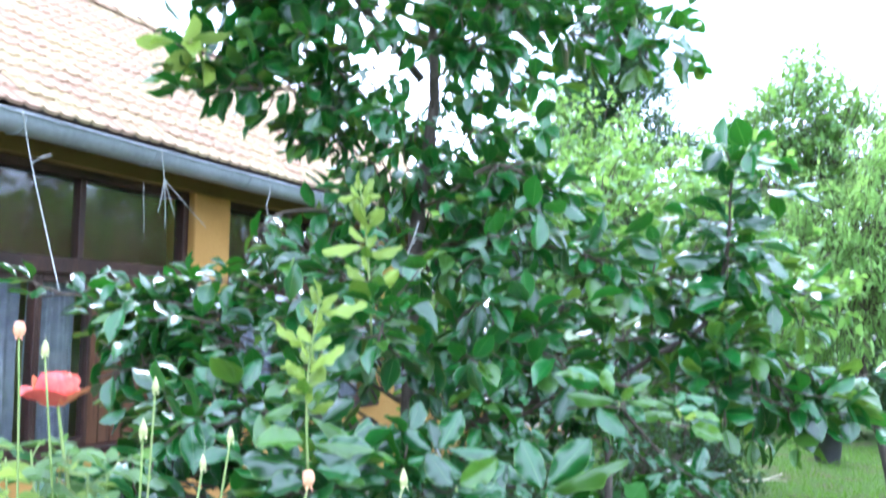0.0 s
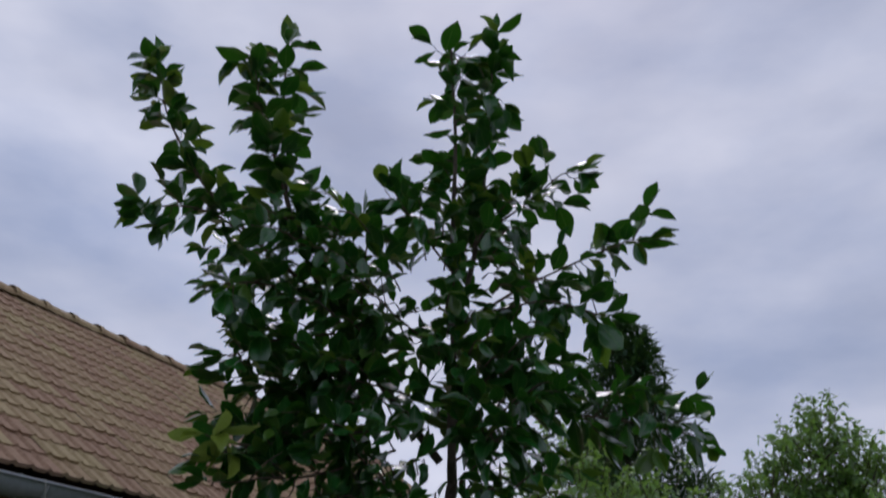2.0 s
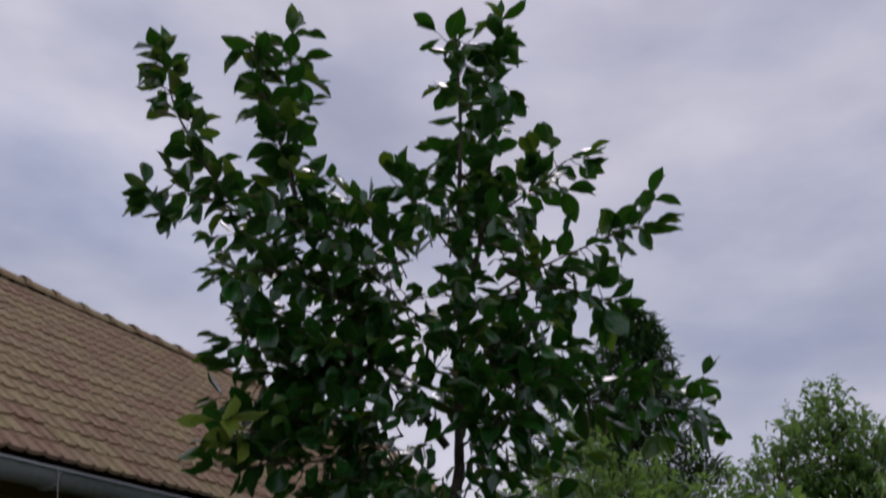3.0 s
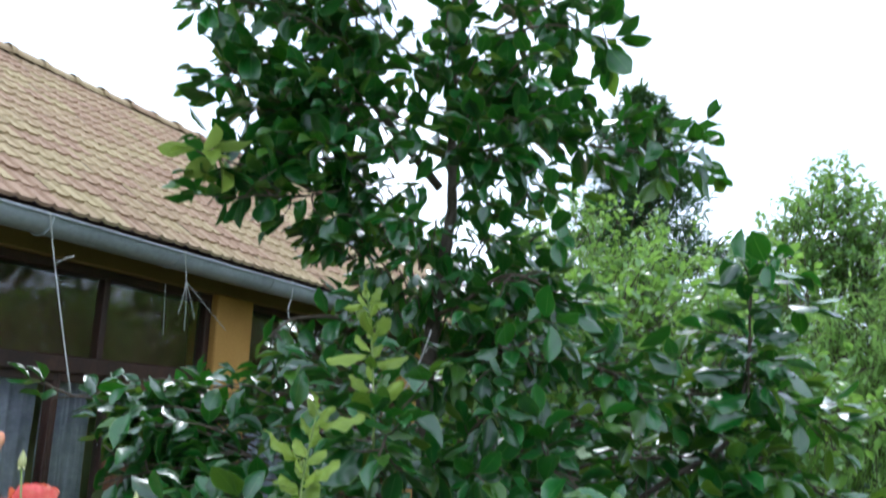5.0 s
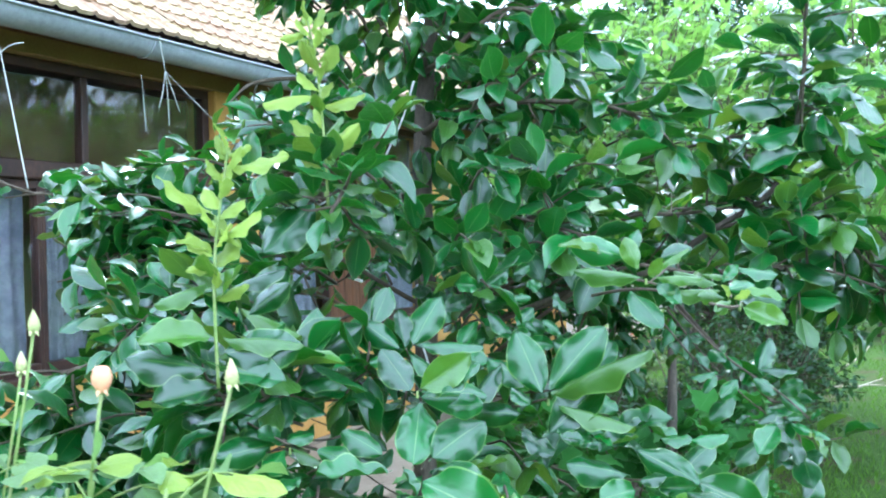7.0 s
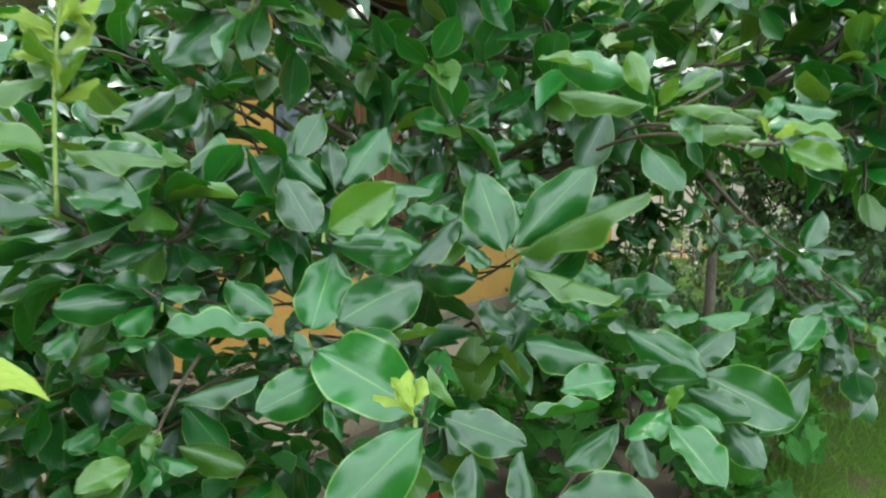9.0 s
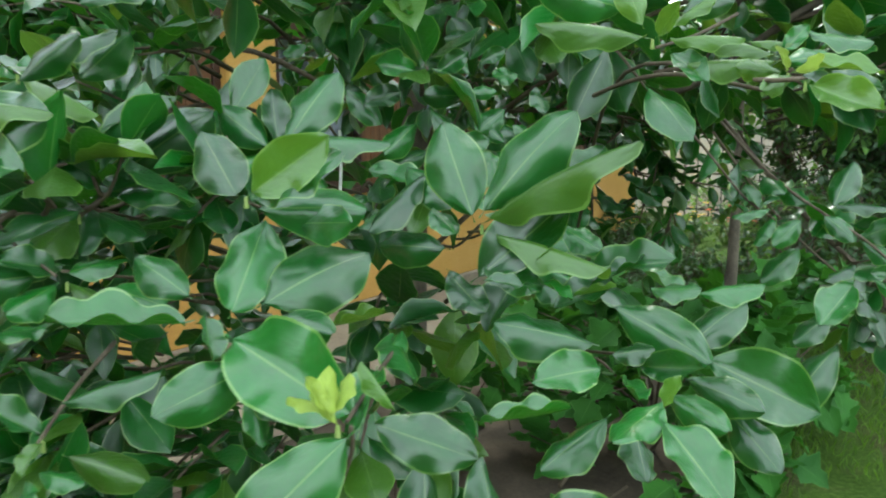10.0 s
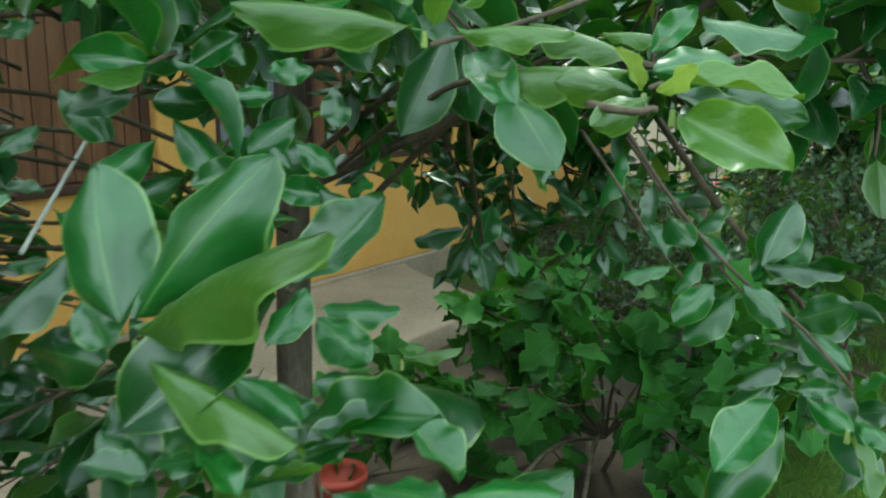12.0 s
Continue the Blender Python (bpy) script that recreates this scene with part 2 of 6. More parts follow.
M_BUDTIP = rough_surface("bud_petal", (0.62, 0.42, 0.20), (0.74, 0.34, 0.20), (0.78, 0.27, 0.17), 30, 150, 0.6, 0.2, 0.001)
M_FRUIT = rough_surface("green_fruit", (0.10, 0.2, 0.04), (0.16, 0.29, 0.06), (0.22, 0.36, 0.1), 12, 120, 0.45, 0.1, 0.001, spec=0.5)
M_POT = rough_surface("red_plastic", (0.30, 0.035, 0.02), (0.38, 0.05, 0.03), (0.45, 0.08, 0.05), 5, 80, 0.5, 0.15, 0.001, spec=0.5)
M_RED = rough_surface("red_flower", (0.5, 0.05, 0.03), (0.62, 0.1, 0.05), (0.7, 0.2, 0.1), 20, 100, 0.7, 0.2, vary=0.3)
M_YELLOW = rough_surface("yellow_flower", (0.6, 0.3, 0.03), (0.7, 0.4, 0.05), (0.75, 0.5, 0.1), 20, 100, 0.7, 0.2, vary=0.3)


def ground_surface():
    m, nt, b, _ = shader("lawn_ground")
    v = coords(nt)
    big = noise_tex(nt, v, 2.2, 6)
    fine = noise_tex(nt, v, 45, 6, 0.7)
    green = ramp(nt, fine, ((0.3, (0.03, 0.06, 0.010)), (0.52, (0.058, 0.105, 0.017)), (0.72, (0.11, 0.165, 0.035))))
    soil = ramp(nt, fine, ((0.3, (0.045, 0.035, 0.02)), (0.7, (0.13, 0.10, 0.06))))
    nt.links.new(blend(nt, ramp(nt, big, ((0.50, (0, 0, 0)), (0.64, (0.75, 0.75, 0.75)))), green, soil), b.inputs["Base Color"])
    b.inputs["Roughness"].default_value = 0.95
    b.inputs["Specular IOR Level"].default_value = 0.1
    bump(nt, b, fine, 0.8, 0.02)
    return m


M_LAWN = ground_surface()


def glass_surface():
    m, nt, b, out = shader("window_glass")
    b.inputs["Base Color"].default_value = (1, 1, 1, 1)
    b.inputs["Roughness"].default_value = 0.02
    b.inputs["Transmission Weight"].default_value = 1.0
    b.inputs["IOR"].default_value = 1.5
    v = coords(nt)
    bump(nt, b, noise_tex(nt, v, 2.5, 2), 0.12, 0.02)
    return m


M_GLASS = glass_surface()


# ---- builders ----
def mesh_of(bm, name, material, smooth=False):
    me = bpy.data.meshes.new(name)
    bm.normal_update()
    bm.to_mesh(me)
    bm.free()
    for mat in (material if isinstance(material, (list, tuple)) else (material,)):
        me.materials.append(mat)
    if smooth:
        me.shade_smooth()
    return me


def part(name, bm, material, parent=None, label="", smooth=False):
    ob = new(name, mesh_of(bm, name, material, smooth))
    if parent is not None:
        ob.parent = parent
    return tagged(ob, label)


def empty(name, place=(0, 0, 0)):
    ob = new(name)
    ob.location = place
    return ob


def box(lo, hi, bevel=0.004, bm=None):
    """A box from corner to corner with its edges eased."""
    own = bmesh.new()
    bmesh.ops.create_cube(own, size=1.0)
    c = [(a + b) / 2 for a, b in zip(lo, hi)]
    s = [b - a for a, b in zip(lo, hi)]
    bmesh.ops.scale(own, vec=s, verts=own.verts)
    bmesh.ops.translate(own, vec=c, verts=own.verts)
    if bevel:
        bmesh.ops.bevel(own, geom=own.edges[:], offset=bevel, segments=1, affect="EDGES")
    if bm is None:
        return own
    me = bpy.data.meshes.new("tmp")
    own.to_mesh(me)
    own.free()
    bm.from_mesh(me)
    bpy.data.meshes.remove(me)
    return bm


def smooth_line(points, n):
    """n points along a Catmull-Rom curve through points."""
    p = [Vector(q) for q in points]
    p = [p[0] * 2 - p[1]] + p + [p[-1] * 2 - p[-2]]
    segs = len(p) - 3
    res = []
    for i in range(n):
        u = i / (n - 1) * segs
        k = min(int(u), segs - 1)
        f = u - k
        a, b, c, d = p[k:k + 4]
        res.append(0.5 * (2 * b + (c - a) * f + (2 * a - 5 * b + 4 * c - d) * f * f + (3 * b - a - 3 * c + d) * f ** 3))
    return res


def add_tube(bm, line, r0, r1, sides=6, knob=0.0, rng=random):
    """A tapered tube along line, with a little unevenness."""
    rings = []
    for i, p in enumerate(line):
        a = line[max(i - 1, 0)]
        b = line[min(i + 1, len(line) - 1)]
        d = (b - a).normalized()
        side = d.cross(Vector((0.31, 0.57, 0.76))).normalized()
        up = d.cross(side)
        r = (r0 + (r1 - r0) * i / (len(line) - 1)) * (1 + knob * (rng.random() - 0.5))
        rings.append([bm.verts.new(p + (side * math.cos(k * 6.2832 / sides) + up * math.sin(k * 6.2832 / sides)) * r) for k in range(sides)])
    for a, b in zip(rings, rings[1:]):
        for k in range(sides):
            bm.faces.new((a[k], a[(k + 1) % sides], b[(k + 1) % sides], b[k]))
    bm.faces.new(rings[-1])
    bm.faces.new(rings[0][::-1])
    return bm


def leaf_shape(rows, cols, width, fold=0.3, curl=0.25, wave=0.03, point=0.75, petiole=0.08, lobes=0.0, phase=0.0, twist=0.0, edge=0.8, tip=1.0):
    """Points, faces and uv of a leaf one long: ovate, folded along its rib, bending down to the tip."""
    pts, uvs, faces = [], [], []
    for i in range(rows + 1):
        v = i / rows
        w = width * 0.5 * max(math.sin(math.pi * v ** point), 0.0) ** (edge if v < 0.55 else tip) + 0.004
        if lobes:
            w *= 1 + lobes * math.cos(v * 6.283 * 2.5)
        for j in range(cols + 1):
            s = j / cols * 2 - 1
            x = w * s
            y = petiole + (1 - petiole) * v
            z = abs(s) ** 1.5 * w * fold * 1.6 - curl * v * v
            if cols > 4:
                z -= 0.035 * width * math.exp(-(s * 5) ** 2)
            turn = phase + (1.7 if s > 0 else 0)
            z += wave * (s * s) * math.sin(v * 15 + turn) + 0.15 * wave * abs(s) ** 3 * math.sin(v * 29 + 2.3 * turn)
            x *= 1 + 0.4 * wave * math.sin(v * 13 + 1.9 * turn)
            a = twist * v * v
            pts.append((x * math.cos(a) - z * math.sin(a) * 0.4, y, z + x * math.sin(a)))
            uvs.append(((s + 1) / 2, v))
    for i in range(rows):
        for j in range(cols):
            a = i * (cols + 1) + j
            faces.append((a, a + 1, a + cols + 2, a + cols + 1))
    n = len(pts)
    pts += [(-0.008, 0.0, 0.005), (0.008, 0.0, 0.005)]
    uvs += [(0.5, 0), (0.5, 0)]
    faces.append((n, n + 1, cols // 2 + 1, cols // 2))
    return np.array(pts), faces, np.array(uvs)


def leaf_mesh(name, shape, material):
    pts, faces, uvs = shape
    me = bpy.data.meshes.new(name)
    me.from_pydata([tuple(p) for p in pts], [], faces)
    layer = me.uv_layers.new(name="UVMap")
    idx = np.empty(len(me.loops), dtype=np.int32)
    me.loops.foreach_get("vertex_index", idx)
    layer.data.foreach_set("uv", uvs[idx].astype(np.float32).ravel())
    me.materials.append(material)
    me.shade_smooth()
    return me


def joined_leaves(name, leaves, shapes, materials, parent=None, label=""):
    """One mesh out of many leaves: rows of (matrix 3x3 with size in it, place, shape index, material index)."""
    verts, faces, uvs, mats = [], [], [], []
    base = 0
    for rot, place, k, mat in leaves:
        pts, fc, uv = shapes[k]
        verts.append(pts @ rot.T + place)
        faces.extend([tuple(i + base for i in f) for f in fc])
        mats.extend([mat] * len(fc))
        uvs.append(uv)
        base += len(pts)
    me = bpy.data.meshes.new(name)
    me.from_pydata(np.concatenate(verts).tolist(), [], faces)
    layer = me.uv_layers.new(name="UVMap")
    idx = np.empty(len(me.loops), dtype=np.int32)
    me.loops.foreach_get("vertex_index", idx)
    layer.data.foreach_set("uv", np.concatenate(uvs)[idx].astype(np.float32).ravel())
    for m in materials:
        me.materials.append(m)
    me.polygons.foreach_set("material_index", np.array(mats, dtype=np.int32))
    me.shade_smooth()
    ob = new(name, me)
    if parent is not None:
        ob.parent = parent
    return tagged(ob, label, kind="stuff")


def leaf_frame(direction, up, size, roll=0.0):
    """The 3x3 turn and size of a leaf that points along direction with its face towards up."""
    y = Vector(direction).normalized()
    x = y.cross(Vector(up))
    x = x.normalized() if x.length > 1e-4 else Vector((1, 0, 0))
    z = x.cross(y)
    if roll:
        q = Matrix.Rotation(roll, 3, y)
        x, z = q @ x, q @ z
    return np.array(((x[0], y[0], z[0]), (x[1], y[1], z[1]), (x[2], y[2], z[2]))) * size


def unit(rng):
    while True:
        v = Vector((rng.uniform(-1, 1), rng.uniform(-1, 1), rng.uniform(-1, 1)))
        if 0.05 < v.length < 1:
            return v.normalized()


# ---- ground ----
def ground_sheet():
    bm = bmesh.new()
    n = 60
    grid = {}
    for i in range(n + 1):
        for j in range(n + 1):
            # finer near the garden, reaching out to the horizon
            u, v = i / n * 2 - 1, j / n * 2 - 1
            x, y = 9 * u + 390 * u ** 7, 4 + 9 * v + 390 * v ** 7
            d = math.hypot(x + 1, y - 4)
            z = 0.035 * noise.noise(Vector((x * 0.6, y * 0.6, 3.1))) if 0.5 < d < 14 else 0.0
            grid[i, j] = bm.verts.new((x, y, z - 0.02))
    for i in range(n):
        for j in range(n):
            bm.faces.new((grid[i, j], grid[i + 1, j], grid[i + 1, j + 1], grid[i, j + 1]))
    return bm


ground = part("ground", ground_sheet(), M_LAWN, smooth=True)
tagged(ground, "short garden lawn with bare earthy patches", "lawn", kind="structure")


def soil_bed():
    bm = bmesh.new()
    rings = []
    for r in range(7):
        ring = []
        for k in range(28):
            a = k / 28 * 6.2832
            f = r / 6
            wob = 1 + 0.13 * math.sin(3 * a + 0.7) + 0.06 * math.sin(7 * a)
            ring.append(bm.verts.new((-1.75 + 1.0 * f * wob * math.cos(a), 3.0 + 3.0 * f * wob * math.sin(a), 0.06 * (1 - f * f) - 0.022 + 0.018 * noise.noise(Vector((f * 4, a * 2, 0))))))
        rings.append(ring)
    for a, b in zip(rings, rings[1:]):
        for k in range(28):
            bm.faces.new((a[k], a[(k + 1) % 28], b[(k + 1) % 28], b[k]))
    bmesh.ops.remove_doubles(bm, verts=bm.verts, dist=1e-4)
    return bm


tagged(part("soil_bed", soil_bed(), M_SOIL, smooth=True), "dark bare earth under the persimmon tree", "soil", kind="structure")

# ---- house ----
WALL_X, INNER_X = -3.45, -3.70
SILL, LEDGE, HEAD, TOP = 0.93, 1.92, 2.45, 2.56
EAVE_X, EAVE_Z, RIDGE_X, RIDGE_Z = -3.20, 2.585, -5.50, 4.32
Y0, Y1 = -4.0, 9.1
BAYS = ((-0.45, 3.50), (3.86, 6.02), (6.38, 8.6))

house = tagged(empty("house", (WALL_X, 2.5, 0)), "low ochre village house with brown glazed veranda and tiled roof", "house")
house.matrix_world = Matrix()
part("plinth", box((INNER_X, Y0, -0.1), (WALL_X + 0.02, Y1 + 0.02, 0.2), 0.012), M_PLINTH, house, "stained grey cement wall foot")
part("wall", box((INNER_X, Y0, 0.2), (WALL_X, Y1, SILL - 0.03), 0.006), M_PLASTER, house, "ochre plaster below the windows")
part("upper_wall", box((INNER_X, Y0, HEAD), (WALL_X, Y1, TOP), 0.006), M_SHADED_BAND, house, "ochre wall band, eave shade put into its colour")
edges = [Y0] + [y for bay in BAYS for y in bay] + [Y1]
for a, b in zip(edges[0::2], edges[1::2]):
    part("pillar", box((INNER_X, a, SILL - 0.03), (WALL_X, b, HEAD), 0.008), M_PLASTER, house, "ochre plastered pillar")


def apron():
    """A cement walk along the wall, falling away from it, with a worn uneven edge."""
    bm = bmesh.new()
    ys = [-3.0 + 0.15 * i for i in range(57)]
    rows = []
    for y in ys:
        edge = -2.45 + 0.05 * noise.noise(Vector((y * 1.7, 0, 0))) + 0.02 * noise.noise(Vector((y * 7, 3, 0))) - 0.9 * max(0.0, (y - 4.9) / 0.5) ** 2
        edge = max(edge, WALL_X + 0.06)
        line = []
        for k, (f, z) in enumerate(((0.0, 0.17), (0.33, 0.155), (0.66, 0.14), (0.97, 0.12), (1.0, 0.105), (1.0, -0.08))):
            x = WALL_X + 0.018 + (edge - WALL_X - 0.018) * f
            line.append(bm.verts.new((x, y, z + (0.006 * noise.noise(Vector((x * 3, y * 3, 1))) if k < 4 else 0))))
        rows.append(line)
    for a, b in zip(rows, rows[1:]):
        for k in range(5):
            bm.faces.new((a[k], a[k + 1], b[k + 1], b[k]))
    return bm


tagged(part("pavement", apron(), M_PLINTH, smooth=True), "worn grey-brown cement walk along the house wall", "walkway", kind="structure")
part("end_wall", box((-7.6, Y1 - 0.25, 0), (INNER_X, Y1, TOP), 0.006), M_PLASTER, house, "ochre gable wall")
part("rear_wall", box((-7.8, Y0, 0), (-7.6, Y1, TOP), 0.006), M_PLASTER, house)
part("near_end_wall", box((-7.6, Y0, 0), (INNER_X, Y0 + 0.25, TOP), 0.006), M_PLASTER, house)
part("inner_wall", box((-5.25, Y0 + 0.25, 0.3), (-5.1, Y1 - 0.25, TOP), 0.004), M_INSIDE, house, "dim plastered wall inside the veranda")
part("veranda_floor", box((-5.1, Y0 + 0.25, 0.25), (INNER_X, Y1 - 0.25, 0.42), 0.004), M_INSIDE, house)
part("veranda_ceiling", box((-7.6, Y0 + 0.25, TOP), (WALL_X + 0.02, Y1, TOP + 0.03), 0.003), M_DARKWOOD, house)
part("soffit_board", box((WALL_X, Y0, TOP - 0.02), (EAVE_X - 0.01, Y1, TOP + 0.008), 0.003), M_WOOD, house, "weathered brown soffit board")


def curtain(y0, y1, z0, z1, x):
    bm = bmesh.new()
    cols, rows = 44, 8
    g = [[bm.verts.new((x + 0.018 * math.sin(i * 1.15) + 0.008 * math.sin(i * 0.41 + 1) + 0.004 * math.sin(j + i * 0.3), y0 + (y1 - y0) * i / cols, z0 + (z1 - z0) * j / rows)) for j in range(rows + 1)] for i in range(cols + 1)]
    for i in range(cols):
        for j in range(rows):
            bm.faces.new((g[i][j], g[i + 1][j], g[i + 1][j + 1], g[i][j + 1]))
    return bm


def veranda_window(a, b, mullions, lower):
    """Glazing of one bay: frame, ledge, upper panes and lower leaves. lower: (from, to, kind)."""
    win = tagged(empty("window"), "", "")
    win.parent = house
    xo, xi = WALL_X - 0.05, WALL_X - 0.13
    part("window_sill", box((INNER_X, a, SILL - 0.03), (WALL_X + 0.03, b, SILL + 0.012), 0.005), M_DARKWOOD, win, "dark brown wooden sill")
    part("ledge", box((xi, a, LEDGE - 0.05), (xo + 0.03, b, LEDGE + 0.04), 0.006), M_DARKWOOD, win, "dark brown transom ledge")
    part("head_frame", box((xi, a, HEAD - 0.05), (xo, b, HEAD), 0.004), M_DARKWOOD, win)
    for y in (a, b - 0.05):
        part("jamb", box((xi, y, SILL + 0.012), (xo, y + 0.05, HEAD - 0.05), 0.004), M_DARKWOOD, win)
    ys = [a + 0.05] + mullions + [b - 0.05]
    for y in mullions:
        part("mullion", box((xi + 0.01, y - 0.02, LEDGE + 0.04), (xo - 0.004, y + 0.02, HEAD - 0.05), 0.003), M_DARKWOOD, win)
    for y0, y1 in zip(ys, ys[1:]):
        pane = part("pane", box((xo - 0.034, y0, LEDGE + 0.04), (xo - 0.030, y1, HEAD - 0.05), 0), M_GLASS, win, "reflecting glass pane")
        pane.visible_shadow = False
    part("blind", curtain(a + 0.06, b - 0.06, LEDGE + 0.045, HEAD - 0.055, xi - 0.05), M_BLIND, win, "brown cloth blind behind the upper panes", smooth=True)
    for y0, y1, kind in lower:
        if kind == "boards":
            n = int((y1 - y0) / 0.085)
            for i in range(n):
                w = (y1 - y0) / n
                part("board", box((xo - 0.037, y0 + i * w + 0.002, SILL + 0.012), (xo - 0.012, y0 + (i + 1) * w - 0.002, LEDGE - 0.05), 0.005), M_WOOD, win)
            continue
        for y in (y0, y1 - 0.022):
            part("stile", box((xi + 0.012, y, SILL + 0.012), (xo - 0.003, y + 0.022, LEDGE - 0.05), 0.003), M_DARKWOOD, win)
        part("bottom_rail", box((xi + 0.012, y0 + 0.022, SILL + 0.012), (xo - 0.003, y1 - 0.022, SILL + 0.06), 0.003), M_DARKWOOD, win)
        part("top_rail", box((xi + 0.012, y0 + 0.022, LEDGE - 0.095), (xo - 0.003, y1 - 0.022, LEDGE - 0.05), 0.003), M_DARKWOOD, win)
        pane = part("pane", box((xo - 0.034, y0 + 0.022, SILL + 0.06), (xo - 0.030, y1 - 0.022, LEDGE - 0.095), 0), M_GLASS, win)
        pane.visible_shadow = False
        part("curtain", curtain(y0 + 0.02, y1 - 0.02, SILL + 0.03, LEDGE - 0.06, xi - 0.05), M_CURTAIN, win, "bluish white lace curtain", smooth=True)
    return win


veranda_window(*BAYS[0], [0.58, 1.60, 2.64], [(-0.4, 0.9, "glass"), (0.9, 1.6, "glass"), (1.6, 2.38, "glass"), (2.38, 2.74, "glass"), (2.74, 3.45, "boards")])
veranda_window(*BAYS[1], [4.95], [(3.91, 4.65, "glass"), (4.65, 5.3, "boards"), (5.3, 5.97, "glass")])
veranda_window(*BAYS[2], [7.5], [(6.43, 7.5, "glass"), (7.5, 8.55, "boards")])


def gutter_trough():
    bm = bmesh.new()
    prof = [(0.082 * math.cos(math.pi + k * math.pi / 10), 0.082 * math.sin(math.pi + k * math.pi / 10)) for k in range(11)]
    prof = [(-0.086, 0.012)] + prof + [(0.086, 0.006), (0.094, 0.003), (0.094, -0.006), (0.087, -0.008)]
    inner = [(x * 0.93, z * 0.93 + 0.002) for x, z in prof[:12]]
    ys = [Y0 + (Y1 - Y0) * i / 26 for i in range(27)]
    for line in (prof, inner):
        rows = [[bm.verts.new((-3.125 + x, y, 2.545 + z + 0.004 * math.sin(y * 1.3))) for x, z in line] for y in ys]
        for a, b in zip(rows, rows[1:]):
            for k in range(len(line) - 1):
                bm.faces.new((a[k], a[k + 1], b[k + 1], b[k]))
    return bm


gutter = part("gutter", gutter_trough(), M_ZINC, house, "half-round grey zinc rain gutter", smooth=True)


def bracket(y):
    line = [Vector((-3.125 + 0.085 * math.cos(math.pi + k * math.pi / 8), y, 2.545 + 0.085 * math.sin(math.pi + k * math.pi / 8))) for k in range(9)]
    return add_tube(bmesh.new(), [Vector((-3.235, y, 2.60))] + line, 0.006, 0.006, 4)


for i in range(11):
    part("gutter_bracket", bracket(0.2 + i * 0.83), M_ZINC, gutter)

slope = Vector((RIDGE_X - EAVE_X, 0, RIDGE_Z - EAVE_Z))
SLOPE_LEN = slope.length
slope.normalize()
slope_up = Vector((-slope.z, 0, slope.x)) * -1


def roof_deck():
    bm = bmesh.new()
    for s in (1, -1):
        ex = EAVE_X if s > 0 else 2 * RIDGE_X - EAVE_X
        a = [Vector((ex, y, EAVE_Z - 0.03)) for y in (Y0, Y1 + 0.2)]
        b = [Vector((RIDGE_X, y, RIDGE_Z - 0.03)) for y in (Y0, Y1 + 0.2)]
        lo = [bm.verts.new(v) for v in (a[0], a[1], b[1], b[0])]
        hi = [bm.verts.new(v + Vector((0, 0, 0.018))) for v in (a[0], a[1], b[1], b[0])]
        bm.faces.new(lo)
        bm.faces.new(hi[::-1])
        for k in range(4):
            bm.faces.new((lo[k], hi[k], hi[(k + 1) % 4], lo[(k + 1) % 4]))
    return bm


roof = part("roof", roof_deck(), M_DARKWOOD, house, "pitched roof of weathered orange clay tiles")
for y in (Y0 + 0.05, Y1 - 0.05):
    bm = bmesh.new()
    vs = [bm.verts.new(p) for p in ((EAVE_X - 0.1, y, TOP), (2 * RIDGE_X - EAVE_X + 0.1, y, TOP), (RIDGE_X, y, RIDGE_Z - 0.04))]
    f = bm.faces.new(vs)
    ext = bmesh.ops.extrude_face_region(bm, geom=[f])
    bmesh.ops.translate(bm, vec=(0, 0.1, 0), verts=[v for v in ext["geom"] if isinstance(v, bmesh.types.BMVert)])
    part("gable", bm, M_PLASTER, house)


# ---- persimmon tree ----
S_PLAIN = [leaf_shape(7, 2, w, f, c, 0.02, p, 0.09, phase=ph, twist=tw, edge=0.8, tip=0.9) for w, f, c, p, ph, tw in (
    (0.52, -0.28, 0.12, 1.06, 0.0, 0.0), (0.46, 0.38, 0.25, 1.12, 1.1, 0.4), (0.56, -0.2, 0.22, 1.04, 2.3, -0.4), (0.48, 0.42, 0.10, 1.08, 3.0, 0.2))]
S_FINE = [leaf_shape(20, 8, w, f, c, wv, p, 0.07, phase=ph, twist=tw, edge=0.74, tip=0.7) for w, f, c, wv, p, ph, tw in (
    (0.54, -0.34, 0.10, 0.030, 1.00, 0.0, 0.15), (0.50, -0.45, 0.24, 0.038, 1.06, 1.3, 0.3), (0.58, -0.26, 0.02, 0.040, 0.98, 2.2, -0.2), (0.52, 0.26, 0.12, 0.040, 1.04, 3.4, -0.3),
    (0.56, -0.38, 0.34, 0.034, 1.00, 4.0, 0.2), (0.48, 0.36, -0.08, 0.044, 1.05, 5.0, 0.3), (0.53, -0.18, -0.06, 0.046, 1.02, 0.8, -0.3), (0.48, -0.5, 0.16, 0.030, 1.08, 2.9, 0.4))]

tree = tagged(empty("persimmon_tree", (-1.33, 2.3, 0)), "young persimmon tree, large glossy dark green leaves, tied with twine", "tree")
tree.matrix_world = Matrix()
rng = random.Random(7)
crown = []          # (turn and size, place, shape, material index)
twigs = bmesh.new()


GAPS = []


def gap(a, e, r):
    """An open place between the boughs, from a to e, widening."""
    GAPS.append((Vector(a), Vector(e), r))


